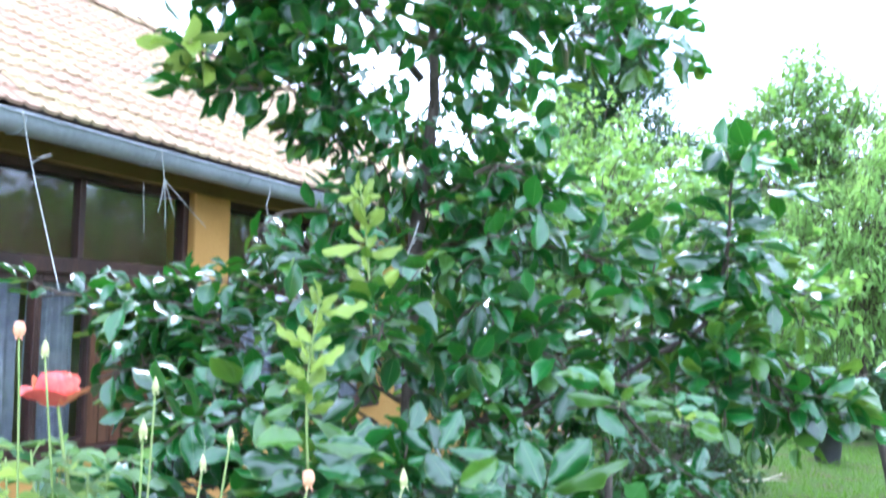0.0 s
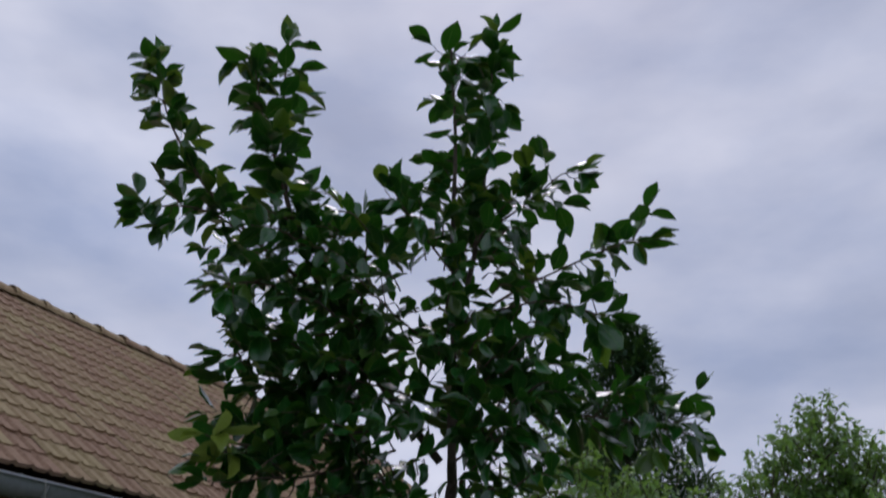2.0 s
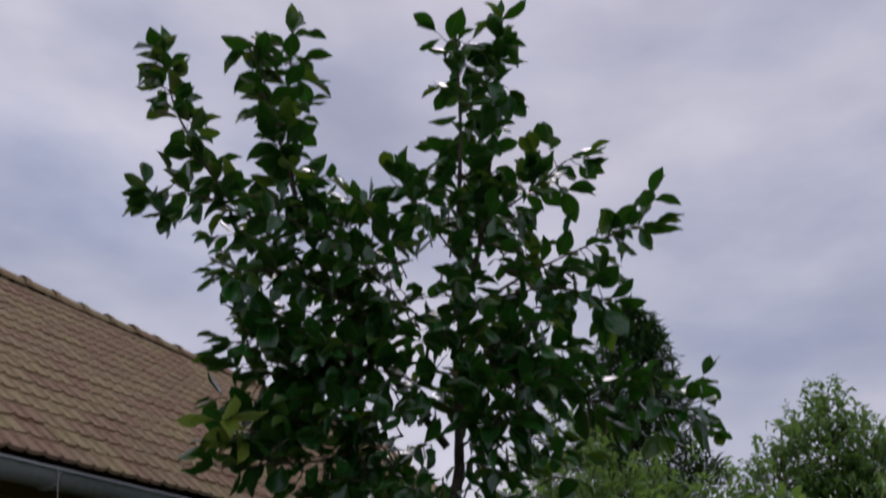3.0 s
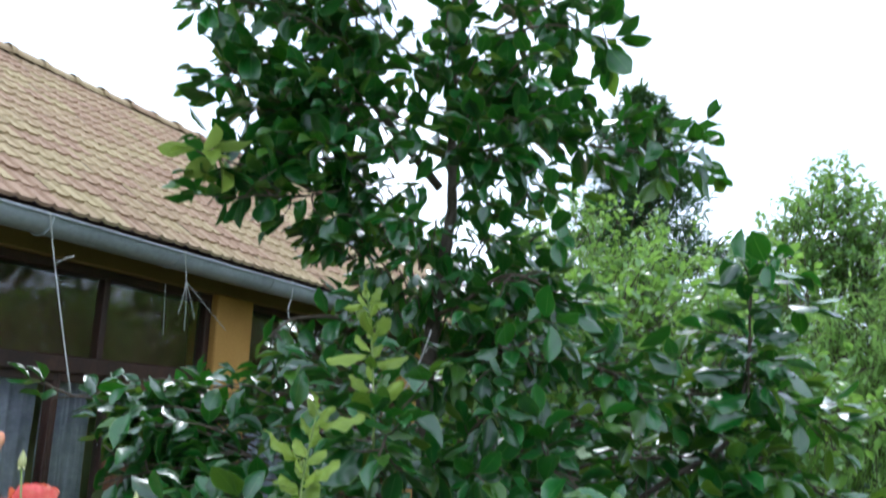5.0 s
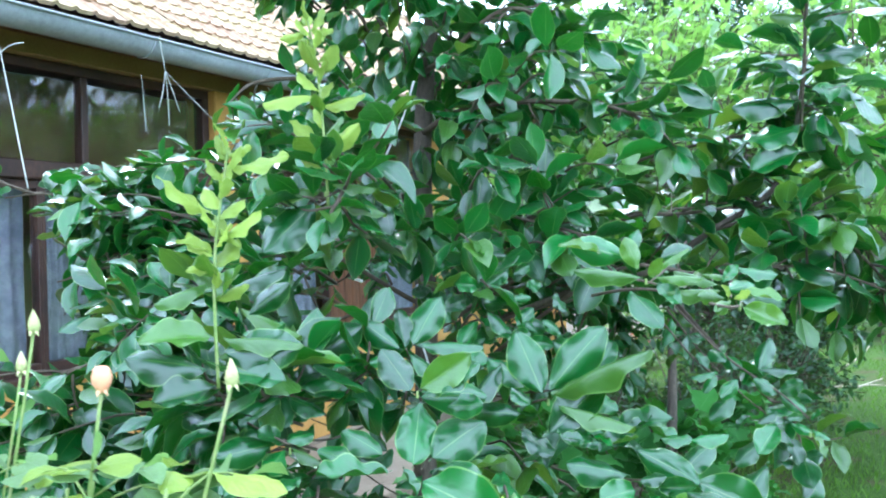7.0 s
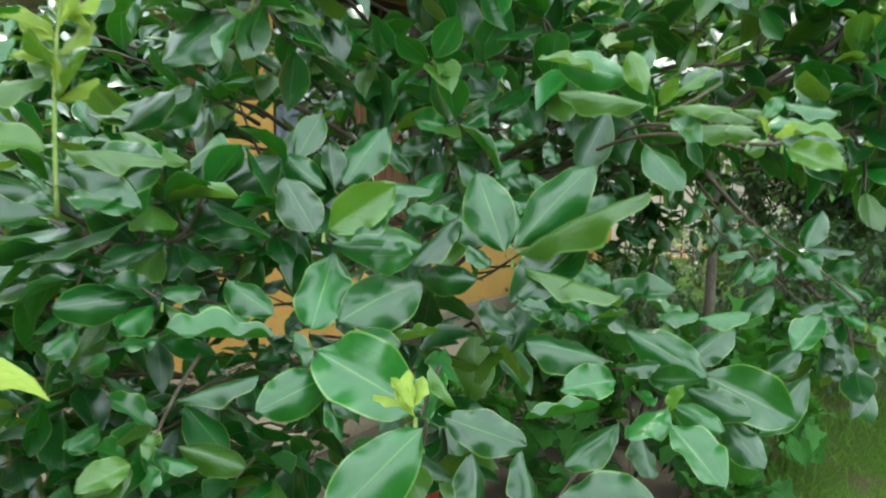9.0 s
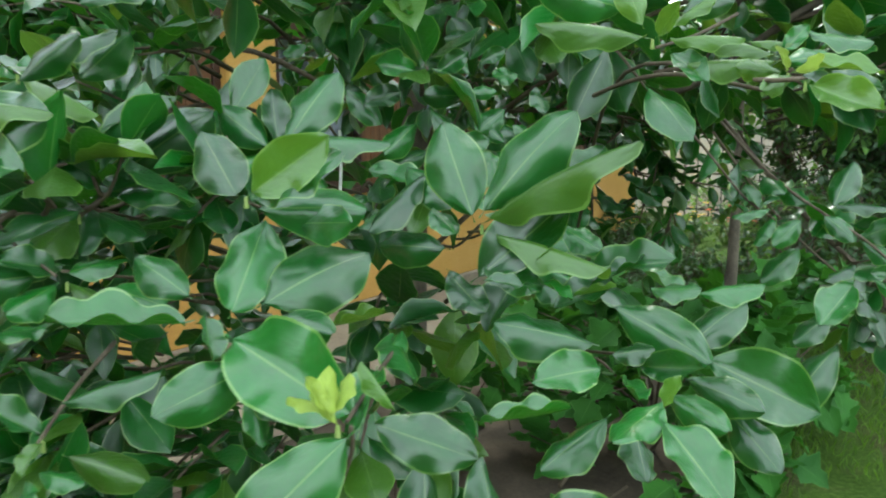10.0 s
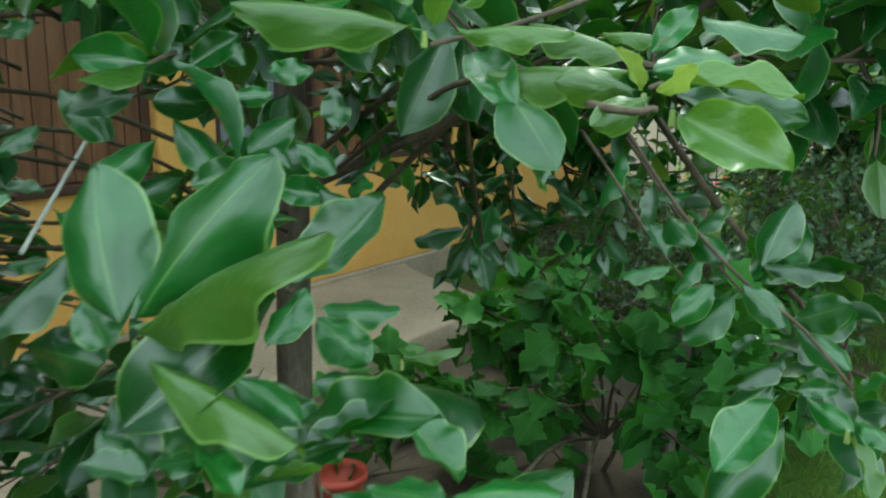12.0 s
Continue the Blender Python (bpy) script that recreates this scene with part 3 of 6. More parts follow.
gap((-0.67, 1.32, 1.42), (-2.74, 2.55, 1.47), 0.1)
gap((-0.67, 1.32, 1.37), (-2.76, 2.54, 1.28), 0.1)
gap((-0.67, 1.32, 1.30), (-2.77, 2.53, 1.00), 0.1)
gap((-0.28, 1.0, 1.53), (-0.47, 1.72, 1.59), 0.075)
gap((-0.58, 1.39, 1.36), (-2.41, 2.79, 1.22), 0.1)
gap((-0.65, 1.34, 1.30), (-2.67, 2.60, 0.99), 0.1)
gap((-0.43, 1.49, 1.30), (-2.13, 3.47, 0.98), 0.11)
gap((-0.41, 1.50, 1.27), (-2.02, 3.55, 0.83), 0.11)
gap((-0.39, 1.52, 1.22), (-1.95, 3.60, 0.60), 0.11)
gap((-0.35, 1.55, 1.20), (-1.76, 3.73, 0.54), 0.11)
gap((-0.44, 1.48, 1.16), (-2.15, 3.46, 0.36), 0.11)
gap((-0.47, 1.46, 1.15), (-2.31, 3.35, 0.32), 0.11)
gap((-0.44, 1.48, 1.23), (-2.18, 3.44, 0.67), 0.11)
gap((-0.24, 1.63, 1.35), (-1.38, 4.25, 1.13), 0.1)
gap((-0.22, 1.64, 1.30), (-1.30, 4.30, 0.94), 0.1)
gap((-0.29, 1.59, 1.25), (-1.63, 4.07, 0.71), 0.1)
gap((-0.17, 1.67, 1.35), (-1.07, 4.47, 1.17), 0.1)
gap((-0.15, 1.69, 1.32), (-0.98, 4.52, 1.00), 0.1)
gap((-0.16, 1.67, 1.28), (-1.06, 4.47, 0.83), 0.1)
gap((-0.27, 1.60, 1.20), (-1.55, 4.12, 0.48), 0.1)
gap((-0.23, 1.63, 1.24), (-1.35, 4.26, 0.65), 0.1)
gap((-0.19, 1.65, 1.22), (-1.19, 4.38, 0.57), 0.1)
gap((-0.58, 1.21, 1.42), (-2.19, 2.60, 1.60), 0.06)
gap((-0.58, 1.21, 1.36), (-2.20, 2.59, 1.39), 0.06)
gap((-0.58, 1.21, 1.29), (-2.20, 2.59, 1.16), 0.06)
gap((-0.64, 1.16, 1.41), (-2.40, 2.42, 1.57), 0.06)
gap((-0.41, 1.36, 1.28), (-1.63, 3.08, 1.13), 0.06)
gap((-0.39, 1.38, 1.31), (-1.54, 3.15, 1.24), 0.06)
gap((-0.61, 1.19, 1.15), (-2.28, 2.52, 0.69), 0.06)
gap((-0.58, 1.21, 1.13), (-2.19, 2.60, 0.65), 0.06)
gap((-0.64, 1.16, 1.15), (-2.39, 2.43, 0.70), 0.06)
gap((-0.71, 1.11, 1.10), (-2.62, 2.23, 0.53), 0.06)
gap((-0.79, 1.03, 1.19), (-2.89, 2.00, 0.85), 0.06)
gap((-0.60, 1.02, 1.37), (-2.18, 2.48, 1.45), 0.055)
gap((-0.59, 1.03, 1.40), (-2.14, 2.50, 1.55), 0.055)
gap((-0.55, 1.05, 1.16), (-2.02, 2.59, 0.76), 0.055)
gap((-0.52, 1.07, 1.17), (-1.92, 2.66, 0.78), 0.055)
gap((-0.73, 0.30, 1.82), (-3.59, 2.41, 2.67), 0.14)
gap((-0.68, 0.33, 1.80), (-3.37, 2.53, 2.58), 0.14)
gap((-0.63, 0.36, 1.78), (-3.17, 2.63, 2.53), 0.14)
gap((-0.58, 0.38, 1.77), (-2.95, 2.75, 2.47), 0.14)
gap((-0.53, 0.41, 1.76), (-2.75, 2.85, 2.44), 0.14)
gap((-0.68, 0.33, 1.84), (-3.37, 2.53, 2.75), 0.14)
gap((-0.62, 0.36, 1.82), (-3.10, 2.67, 2.70), 0.14)
gap((-0.56, 0.40, 1.78), (-2.85, 2.80, 2.53), 0.14)
gap((-0.51, 0.42, 1.77), (-2.65, 2.91, 2.47), 0.14)
gap((-0.73, 0.30, 1.75), (-3.59, 2.41, 2.39), 0.14)
gap((-0.67, 0.33, 1.73), (-3.35, 2.54, 2.30), 0.14)
gap((-0.62, 0.36, 1.74), (-3.12, 2.66, 2.33), 0.14)
gap((-0.57, 0.39, 1.72), (-2.93, 2.76, 2.25), 0.14)
gap((-0.71, 0.31, 1.69), (-3.49, 2.46, 2.14), 0.14)
gap((-0.65, 0.35, 1.69), (-3.25, 2.59, 2.14), 0.14)
gap((-0.75, 0.29, 1.58), (-3.67, 2.37, 1.66), 0.1)
gap((-0.72, 0.31, 1.52), (-3.54, 2.43, 1.44), 0.1)
gap((-0.75, 0.29, 1.46), (-3.66, 2.37, 1.16), 0.1)
gap((-0.72, 0.31, 1.43), (-3.52, 2.45, 1.05), 0.1)


def in_gap(p):
    for a, e, r in GAPS:
        axis = e - a
        u = min(max((p - a).dot(axis) / axis.length_squared, 0), 1)
        if (p - a - axis * u).length < r * (0.5 + u):
            return True
    return False


def put_leaf(place, direction, size, young=0, up=None):
    if in_gap(Vector(place) + Vector(direction).normalized() * size * 0.55):
        return
    up = Vector((rng.uniform(-0.45, 0.45), rng.uniform(-0.45, 0.45), 1)) if up is None else up
    # more of the lighter fresh leaves at the right stand in for hazy brightness
    mat = 2 if young == 1 else (1 if (young == 0 and rng.random() < (0.16 if place[0] > -0.6 and place[1] > 1.9 else 0.035)) or young == 2 else 0)
    crown.append((leaf_frame(direction, up, size, rng.uniform(-0.35, 0.35)), np.array(place), rng.randrange(4), mat))


def leafy(line, step, size, young, droop=0.25, skip=0.0):
    """Leaves in a spiral along a line of points."""
    walked, k = 0.0, rng.random() * 6
    for a, b in zip(line, line[1:]):
        d = b - a
        walked += d.length
        while walked > step:
            walked -= step
            k += 2.4
            if rng.random() < skip:
                continue
            t = d.normalized()
            side = t.cross(Vector((0.2, 0.1, 1))).normalized()
            out = side * math.cos(k) + t.cross(side) * math.sin(k)
            way = t * rng.uniform(0.25, 0.7) + out * 0.85 + Vector((0, 0, 0.12 - droop * rng.uniform(0.2, 1.3)))
            put_leaf(b - d * (walked / max(d.length, 1e-6)), way, size * rng.uniform(0.7, 1.15), young)
    t = (line[-1] - line[-2]).normalized()
    for _ in range(2):
        put_leaf(line[-1], t + unit(rng) * 0.45, size * rng.uniform(0.6, 1.0), young if young else 2 * (rng.random() < 0.3))


def limb(points, r0, r1, start=0.25, twig=0.22, step=0.05, size=0.13, young=0, leaves=True):
    """A limb through points, with side twigs of length twig and leaves from start on."""
    n = 5 * len(points)
    line = smooth_line(points, n)
    if leaves and points[-1][2] > 2.35:
        # the last leaves reach on from here
        end = line[-1].copy()
        while len(line) > 4 and (line[-1] - end).length < 0.085:
            line.pop()
        n = len(line)
    if r0 >= 0.0095:
        part("limb", add_tube(bmesh.new(), line, r0, r1, 7, 0.2, rng), M_BARK if r0 > 0.012 else M_TWIG, tree, smooth=True)
    else:
        add_tube(twigs, line, r0, r1, 5, 0.2, rng)
    if not leaves:
        return
    k0 = int(start * n)
    high = points[-1][2] > 2.6
    size *= 1.12 if high else 1.0
    leafy(line[k0:], step, size, young, 0.5 if high else 0.25)
    if twig:
        length = sum((b - a).length for a, b in zip(line, line[1:]))
        count = int(length * (1 - start) / 0.05)
        for i in range(count):
            u = start + (1 - start) * (i + rng.random()) / count
            k = min(int(u * (n - 1)), n - 2)
            p = line[k].lerp(line[k + 1], rng.random())
            t = (line[k + 1] - line[k]).normalized()
            out = (unit(rng) + Vector((0, 0, 0.25))).normalized()
            way = (t * 0.5 + out).normalized()
            long = twig * rng.uniform(0.4, 1.2)
            tip = p + way * long + Vector((0, 0, -0.1 * long))
            if in_gap(tip) or in_gap(p.lerp(tip, 0.5)):
                continue
            tw = smooth_line([p, p.lerp(tip, 0.5) + unit(rng) * 0.015, tip], 5)
            add_tube(twigs, tw, 0.004, 0.002, 4)
            leafy(tw, step * 0.9, size, 0 if young == 0 else young, 0.5 if high else 0.25, skip=0.1)


trunk_line = smooth_line([(-1.37, 2.32, -0.05), (-1.36, 2.31, 0.5), (-1.33, 2.30, 1.2), (-1.33, 2.305, 1.87), (-1.25, 2.317, 2.55)], 26)
part("trunk", add_tube(bmesh.new(), trunk_line, 0.055, 0.024, 12, 0.12, rng), M_BARK, tree, "slender grey-brown trunk", smooth=True)
limb([(-1.25, 2.32, 2.54), (-1.26, 2.31, 2.93), (-1.26, 2.31, 3.30), (-1.26, 2.26, 3.73), (-1.24, 2.21, 4.17), (-1.27, 2.20, 4.62), (-1.28, 2.19, 4.87)], 0.022, 0.004, start=0.1, twig=0.11, step=0.05, size=0.15, young=0)
limb([(-1.24, 2.32, 3.30), (-1.18, 2.35, 3.64), (-1.15, 2.37, 4.02), (-1.11, 2.33, 4.38), (-1.10, 2.33, 4.70), (-1.09, 2.34, 5.00)], 0.014, 0.003, start=0.15, twig=0.07, step=0.05, size=0.15, young=0)
limb([(-1.30, 2.30, 2.64), (-1.48, 2.15, 2.90), (-1.65, 2.02, 3.16), (-1.78, 1.90, 3.43), (-1.87, 1.80, 3.71), (-1.94, 1.77, 4.10), (-1.97, 1.76, 4.50), (-1.98, 1.75, 4.74)], 0.02, 0.003, start=0.2, twig=0.08, step=0.05, size=0.15, young=0)
limb([(-1.85, 1.82, 3.62), (-1.91, 1.73, 3.89), (-1.96, 1.65, 4.10), (-2.03, 1.62, 4.38), (-2.07, 1.60, 4.60)], 0.009, 0.003, start=0.1, twig=0.05, step=0.05, size=0.15, young=0)
limb([(-1.72, 1.99, 3.29), (-2.01, 1.85, 3.55), (-2.26, 1.73, 3.81), (-2.42, 1.66, 4.05), (-2.53, 1.60, 4.27), (-2.59, 1.58, 4.47), (-2.64, 1.55, 4.65)], 0.012, 0.003, start=0.2, twig=0.05, step=0.05, size=0.15, young=0)
limb([(-2.01, 1.85, 3.55), (-2.27, 1.73, 3.73), (-2.49, 1.63, 3.75), (-2.63, 1.56, 3.66)], 0.008, 0.003, start=0.15, twig=0.12, step=0.05, size=0.15, young=0)
limb([(-1.75, 1.92, 3.32), (-1.90, 1.63, 3.28), (-1.94, 1.42, 3.17)], 0.008, 0.003, start=0.15, twig=0.16, step=0.05, size=0.14, young=0)
limb([(-1.65, 2.02, 3.16), (-1.83, 1.82, 3.09), (-1.88, 1.63, 2.97), (-1.95, 1.49, 2.89)], 0.007, 0.003, start=0.12, twig=0.14, step=0.05, size=0.15, young=0)
limb([(-1.58, 2.05, 3.04), (-1.73, 1.87, 2.90), (-1.83, 1.71, 2.84), (-1.91, 1.62, 2.78)], 0.007, 0.003, start=0.12, twig=0.14, step=0.05, size=0.15, young=0)
limb([(-1.48, 2.21, 2.77), (-1.63, 1.92, 2.69), (-1.80, 1.67, 2.60), (-1.90, 1.55, 2.54)], 0.007, 0.003, start=0.1, twig=0.18, step=0.05, size=0.15, young=0)
limb([(-1.80, 1.67, 2.60), (-1.84, 1.49, 2.59), (-1.87, 1.36, 2.63)], 0.006, 0.003, start=0.5, twig=0.08, step=0.05, size=0.15, young=1)
limb([(-1.47, 2.21, 2.68), (-1.60, 1.82, 2.51), (-1.72, 1.60, 2.46), (-1.77, 1.52, 2.39)], 0.007, 0.003, start=0.1, twig=0.16, step=0.05, size=0.15, young=0)
limb([(-1.23, 2.32, 3.67), (-1.06, 2.40, 3.80), (-0.90, 2.43, 3.92), (-0.76, 2.44, 4.02), (-0.63, 2.50, 4.00)], 0.008, 0.003, start=0.2, twig=0.12, step=0.05, size=0.15, young=0)
limb([(-1.22, 2.33, 3.27), (-1.01, 2.49, 3.47), (-0.78, 2.65, 3.64), (-0.60, 2.73, 3.74), (-0.43, 2.81, 3.81)], 0.009, 0.003, start=0.2, twig=0.14, step=0.05, size=0.15, young=0)
limb([(-1.11, 2.38, 3.33), (-0.87, 2.49, 3.39), (-0.69, 2.58, 3.34), (-0.54, 2.65, 3.33)], 0.007, 0.003, start=0.25, twig=0.14, step=0.05, size=0.15, young=0)
limb([(-1.22, 2.33, 2.96), (-0.99, 2.44, 3.07), (-0.74, 2.56, 3.11)], 0.007, 0.003, start=0.2, twig=0.14, step=0.05, size=0.15, young=0)
limb([(-1.22, 2.33, 2.78), (-1.00, 2.54, 2.89), (-0.73, 2.78, 2.91), (-0.46, 2.91, 2.87), (-0.25, 3.01, 2.83)], 0.01, 0.003, start=0.1, twig=0.2, step=0.05, size=0.15, young=0)
limb([(-1.58, 2.05, 3.09), (-1.60, 2.04, 3.40), (-1.57, 2.00, 3.64), (-1.62, 1.92, 3.75)], 0.007, 0.003, start=0.15, twig=0.16, step=0.05, size=0.15, young=0)
limb([(-1.28, 2.30, 3.52), (-1.39, 2.14, 3.70), (-1.46, 2.05, 3.83), (-1.48, 2.04, 3.95)], 0.007, 0.003, start=0.15, twig=0.16, step=0.05, size=0.15, young=0)
limb([(-1.26, 2.31, 3.08), (-1.43, 2.07, 3.23), (-1.52, 1.91, 3.34)], 0.007, 0.003, start=0.15, twig=0.2, step=0.05, size=0.15, young=0)
limb([(-1.26, 2.31, 2.78), (-1.14, 2.54, 3.14), (-1.11, 2.60, 3.39)], 0.007, 0.003, start=0.15, twig=0.2, step=0.05, size=0.15, young=0)
limb([(-1.30, 2.29, 2.88), (-1.45, 1.95, 2.89), (-1.61, 1.76, 2.90)], 0.007, 0.003, start=0.15, twig=0.2, step=0.05, size=0.15, young=0)
limb([(-1.25, 2.32, 2.64), (-1.01, 2.10, 2.67), (-0.86, 2.06, 2.61)], 0.007, 0.003, start=0.2, twig=0.16, step=0.05, size=0.15, young=0)
# lower limbs
limb([(-1.33, 2.30, 1.75), (-1.64, 2.09, 1.91), (-1.86, 1.92, 1.87)], 0.006, 0.003, start=0.2, twig=0.25, step=0.05, size=0.135, young=0)
limb([(-1.33, 2.30, 1.90), (-1.51, 2.04, 2.05), (-1.62, 1.81, 2.04), (-1.68, 1.72, 1.96)], 0.012, 0.003, start=0.2, twig=0.25, step=0.05, size=0.135, young=0)
limb([(-1.33, 2.30, 1.45), (-1.64, 2.09, 1.71), (-1.92, 1.94, 1.67), (-2.26, 1.81, 1.67), (-2.54, 1.72, 1.73), (-2.68, 1.65, 1.72)], 0.0095, 0.003, start=0.3, twig=0.2, step=0.05, size=0.135, young=0)
limb([(-1.33, 2.30, 1.30), (-1.61, 1.99, 1.53), (-1.82, 1.77, 1.51), (-2.02, 1.60, 1.48), (-2.16, 1.47, 1.43)], 0.009, 0.003, start=0.3, twig=0.22, step=0.05, size=0.135, young=0)
limb([(-1.33, 2.30, 1.15), (-1.40, 1.76, 1.38), (-1.51, 1.48, 1.33), (-1.62, 1.30, 1.28), (-1.69, 1.15, 1.22)], 0.006, 0.003, start=0.3, twig=0.22, step=0.05, size=0.135, young=0)
limb([(-1.33, 2.30, 1.05), (-1.17, 1.66, 1.33), (-1.09, 1.25, 1.23), (-1.07, 1.03, 1.19)], 0.005, 0.003, start=0.35, twig=0.22, step=0.05, size=0.135, young=0)
limb([(-1.33, 2.30, 1.50), (-1.03, 2.07, 1.62), (-0.76, 1.87, 1.58), (-0.52, 1.71, 1.53)], 0.0075, 0.003, start=0.3, twig=0.2, step=0.05, size=0.135, young=0)
limb([(-1.33, 2.30, 1.12), (-0.95, 2.10, 1.28), (-0.60, 1.80, 1.37), (-0.37, 1.62, 1.41), (-0.2, 1.6, 1.38)], 0.005, 0.003, start=0.72, twig=0, leaves=False)
limb([(-1.33, 2.30, 1.15), (-0.78, 2.26, 1.36), (-0.54, 2.27, 1.42), (-0.35, 2.26, 1.54), (-0.18, 2.29, 1.66), (-0.11, 2.28, 1.89), (-0.09, 2.23, 2.07), (-0.08, 2.24, 2.21)], 0.013, 0.004, start=0.45, twig=0.16, step=0.042, size=0.14, young=0)
limb([(-0.35, 2.26, 1.54), (-0.11, 2.33, 1.59), (0.04, 2.41, 1.44), (0.12, 2.46, 1.33)], 0.0075, 0.003, start=0.2, twig=0.2, step=0.05, size=0.135, young=0)
limb([(-1.33, 2.30, 1.90), (-1.09, 2.15, 1.94), (-0.80, 2.08, 1.93), (-0.55, 2.10, 1.88), (-0.43, 2.16, 1.76)], 0.012, 0.003, start=0.2, twig=0.15, step=0.05, size=0.135, young=0)
limb([(-1.33, 2.30, 2.10), (-1.12, 2.13, 2.12), (-0.92, 2.13, 2.23), (-0.76, 2.21, 2.17)], 0.012, 0.003, start=0.2, twig=0.16, step=0.05, size=0.135, young=0)
limb([(-1.33, 2.30, 1.50), (-1.13, 1.79, 1.68), (-0.98, 1.42, 1.70), (-0.89, 1.18, 1.59)], 0.006, 0.004, start=0.5, twig=0.14, step=0.05, size=0.135, young=0)
limb([(-1.33, 2.30, 0.95), (-0.64, 2.10, 1.41), (-0.36, 2.17, 1.42), (-0.09, 2.28, 1.43), (0.16, 2.39, 1.33)], 0.0075, 0.003, start=0.35, twig=0.2, step=0.05, size=0.135, young=0)
limb([(-1.33, 2.30, 1.20), (-0.66, 2.20, 1.55), (-0.43, 2.25, 1.59), (-0.17, 2.36, 1.60), (0.05, 2.45, 1.52), (0.20, 2.46, 1.41)], 0.0075, 0.003, start=0.35, twig=0.22, step=0.05, size=0.135, young=0)
limb([(-1.33, 2.30, 1.40), (-0.69, 2.29, 1.71), (-0.39, 2.37, 1.80), (-0.13, 2.43, 1.82), (0.07, 2.52, 1.74)], 0.0075, 0.003, start=0.4, twig=0.18, step=0.05, size=0.135, young=0)
limb([(-1.33, 2.30, 1.10), (-0.95, 1.32, 1.34), (-0.91, 1.02, 1.23), (-0.97, 0.95, 1.26)], 0.004, 0.003, start=0.6, twig=0.1, step=0.05, size=0.135, young=0)
limb([(-0.57, 2.46, 1.39), (-0.38, 2.35, 1.21), (-0.25, 2.31, 1.09), (-0.15, 2.31, 1.00), (-0.12, 2.27, 0.89)], 0.008, 0.003, start=0.45, twig=0.1, step=0.05, size=0.12, young=0)
limb([(-0.87, 2.39, 1.07), (-0.51, 1.79, 1.41), (-0.18, 1.46, 1.39), (-0.13, 1.44, 1.39)], 0.004, 0.0025, start=0.25, twig=0.22, step=0.05, size=0.135, young=0, leaves=False)

# filling twigs of the lower crown
LOW = [((-1.25, 2.05, 1.65), (0.85, 0.75, 0.6), 88), ((-1.05, 1.62, 1.3), (0.7, 0.5, 0.4), 42), ((-1.95, 2.0, 1.35), (0.65, 0.5, 0.5), 48), ((-0.65, 2.2, 1.8), (0.5, 0.5, 0.35), 12),
       ((-1.2, 2.3, 2.3), (0.58, 0.6, 0.45), 74), ((-0.85, 1.4, 0.9), (0.55, 0.4, 0.28), 24), ((-1.5, 1.45, 0.95), (0.6, 0.42, 0.34), 34),
       ((-1.8, 1.3, 1.0), (0.5, 0.38, 0.3), 40), ((-1.85, 1.85, 3.45), (0.5, 0.4, 0.42), 44), ((-1.2, 2.32, 3.45), (0.55, 0.45, 0.6), 44), ((-1.4, 2.1, 2.9), (0.75, 0.5, 0.35), 24), ((-1.0, 2.4, 2.75), (0.5, 0.4, 0.35), 18), ((-1.7, 1.8, 2.8), (0.42, 0.35, 0.3), 34),
       ((-1.32, 2.45, 2.35), (0.5, 0.4, 0.4), 42), ((-1.1, 2.4, 2.05), (0.5, 0.4, 0.35), 50), ((-1.55, 1.1, 0.8), (0.5, 0.25, 0.25), 22), ((-1.1, 1.05, 0.75), (0.4, 0.25, 0.2), 16), ((-1.42, 2.23, 2.64), (0.38, 0.35, 0.3), 18), ((-1.54, 2.07, 2.47), (0.3, 0.3, 0.2), 24),
       ((-2.2, 1.72, 1.6), (0.36, 0.25, 0.26), 36), ((-1.85, 1.6, 1.35), (0.35, 0.25, 0.22), 28), ((-0.61, 2.72, 1.53), (0.5, 0.45, 0.2), 16), ((-1.49, 1.61, 0.93), (0.4, 0.35, 0.2), 12), ((-1.04, 3.06, 1.51), (0.5, 0.4, 0.2), 34), ((-0.45, 3.20, 1.41), (0.4, 0.4, 0.25), 12)]
for c, r, count in LOW:
    for _ in range(count):
        q = unit(rng) * rng.uniform(0.35, 1.0)
        p = Vector(c) + Vector((q.x * r[0], q.y * r[1], q.z * r[2]))
        if p.x > -1.1 and p.y > 1.7 and p.z < 1.36:
            continue        # the airy side of the tree, open to the yard
        if in_gap(p) or in_gap(Vector((-1.33, 2.3, p.z - 0.1)).lerp(p, 0.82)):
            continue
        root = Vector((-1.33, 2.3, p.z - 0.1)).lerp(p, 0.72)
        line = smooth_line([root, root.lerp(p, 0.5) + Vector((0, 0, 0.03)), p], 6)
        add_tube(twigs, line, 0.005, 0.002, 4)
        leafy(line[1:], 0.036, 0.13, 0, droop=0.2)

# small dark leaves on the inner boughs
GAPS.clear()
limb([(-1.25, 2.25, 1.34), (-1.0, 2.29, 1.37), (-0.82, 2.40, 1.36), (-0.66, 2.50, 1.33)], 0.006, 0.003, start=0.1, twig=0.16, step=0.03, size=0.085, young=0)
limb([(-1.20, 2.20, 1.44), (-0.98, 2.32, 1.45), (-0.78, 2.42, 1.43), (-0.62, 2.50, 1.42)], 0.006, 0.003, start=0.1, twig=0.16, step=0.03, size=0.09, young=0)
limb([(-1.56, 2.65, 1.45), (-1.33, 2.69, 1.40), (-1.09, 2.74, 1.36), (-0.91, 2.80, 1.33), (-0.82, 2.80, 1.24)], 0.007, 0.003, start=0.05, twig=0.22, step=0.026, size=0.09, young=0)
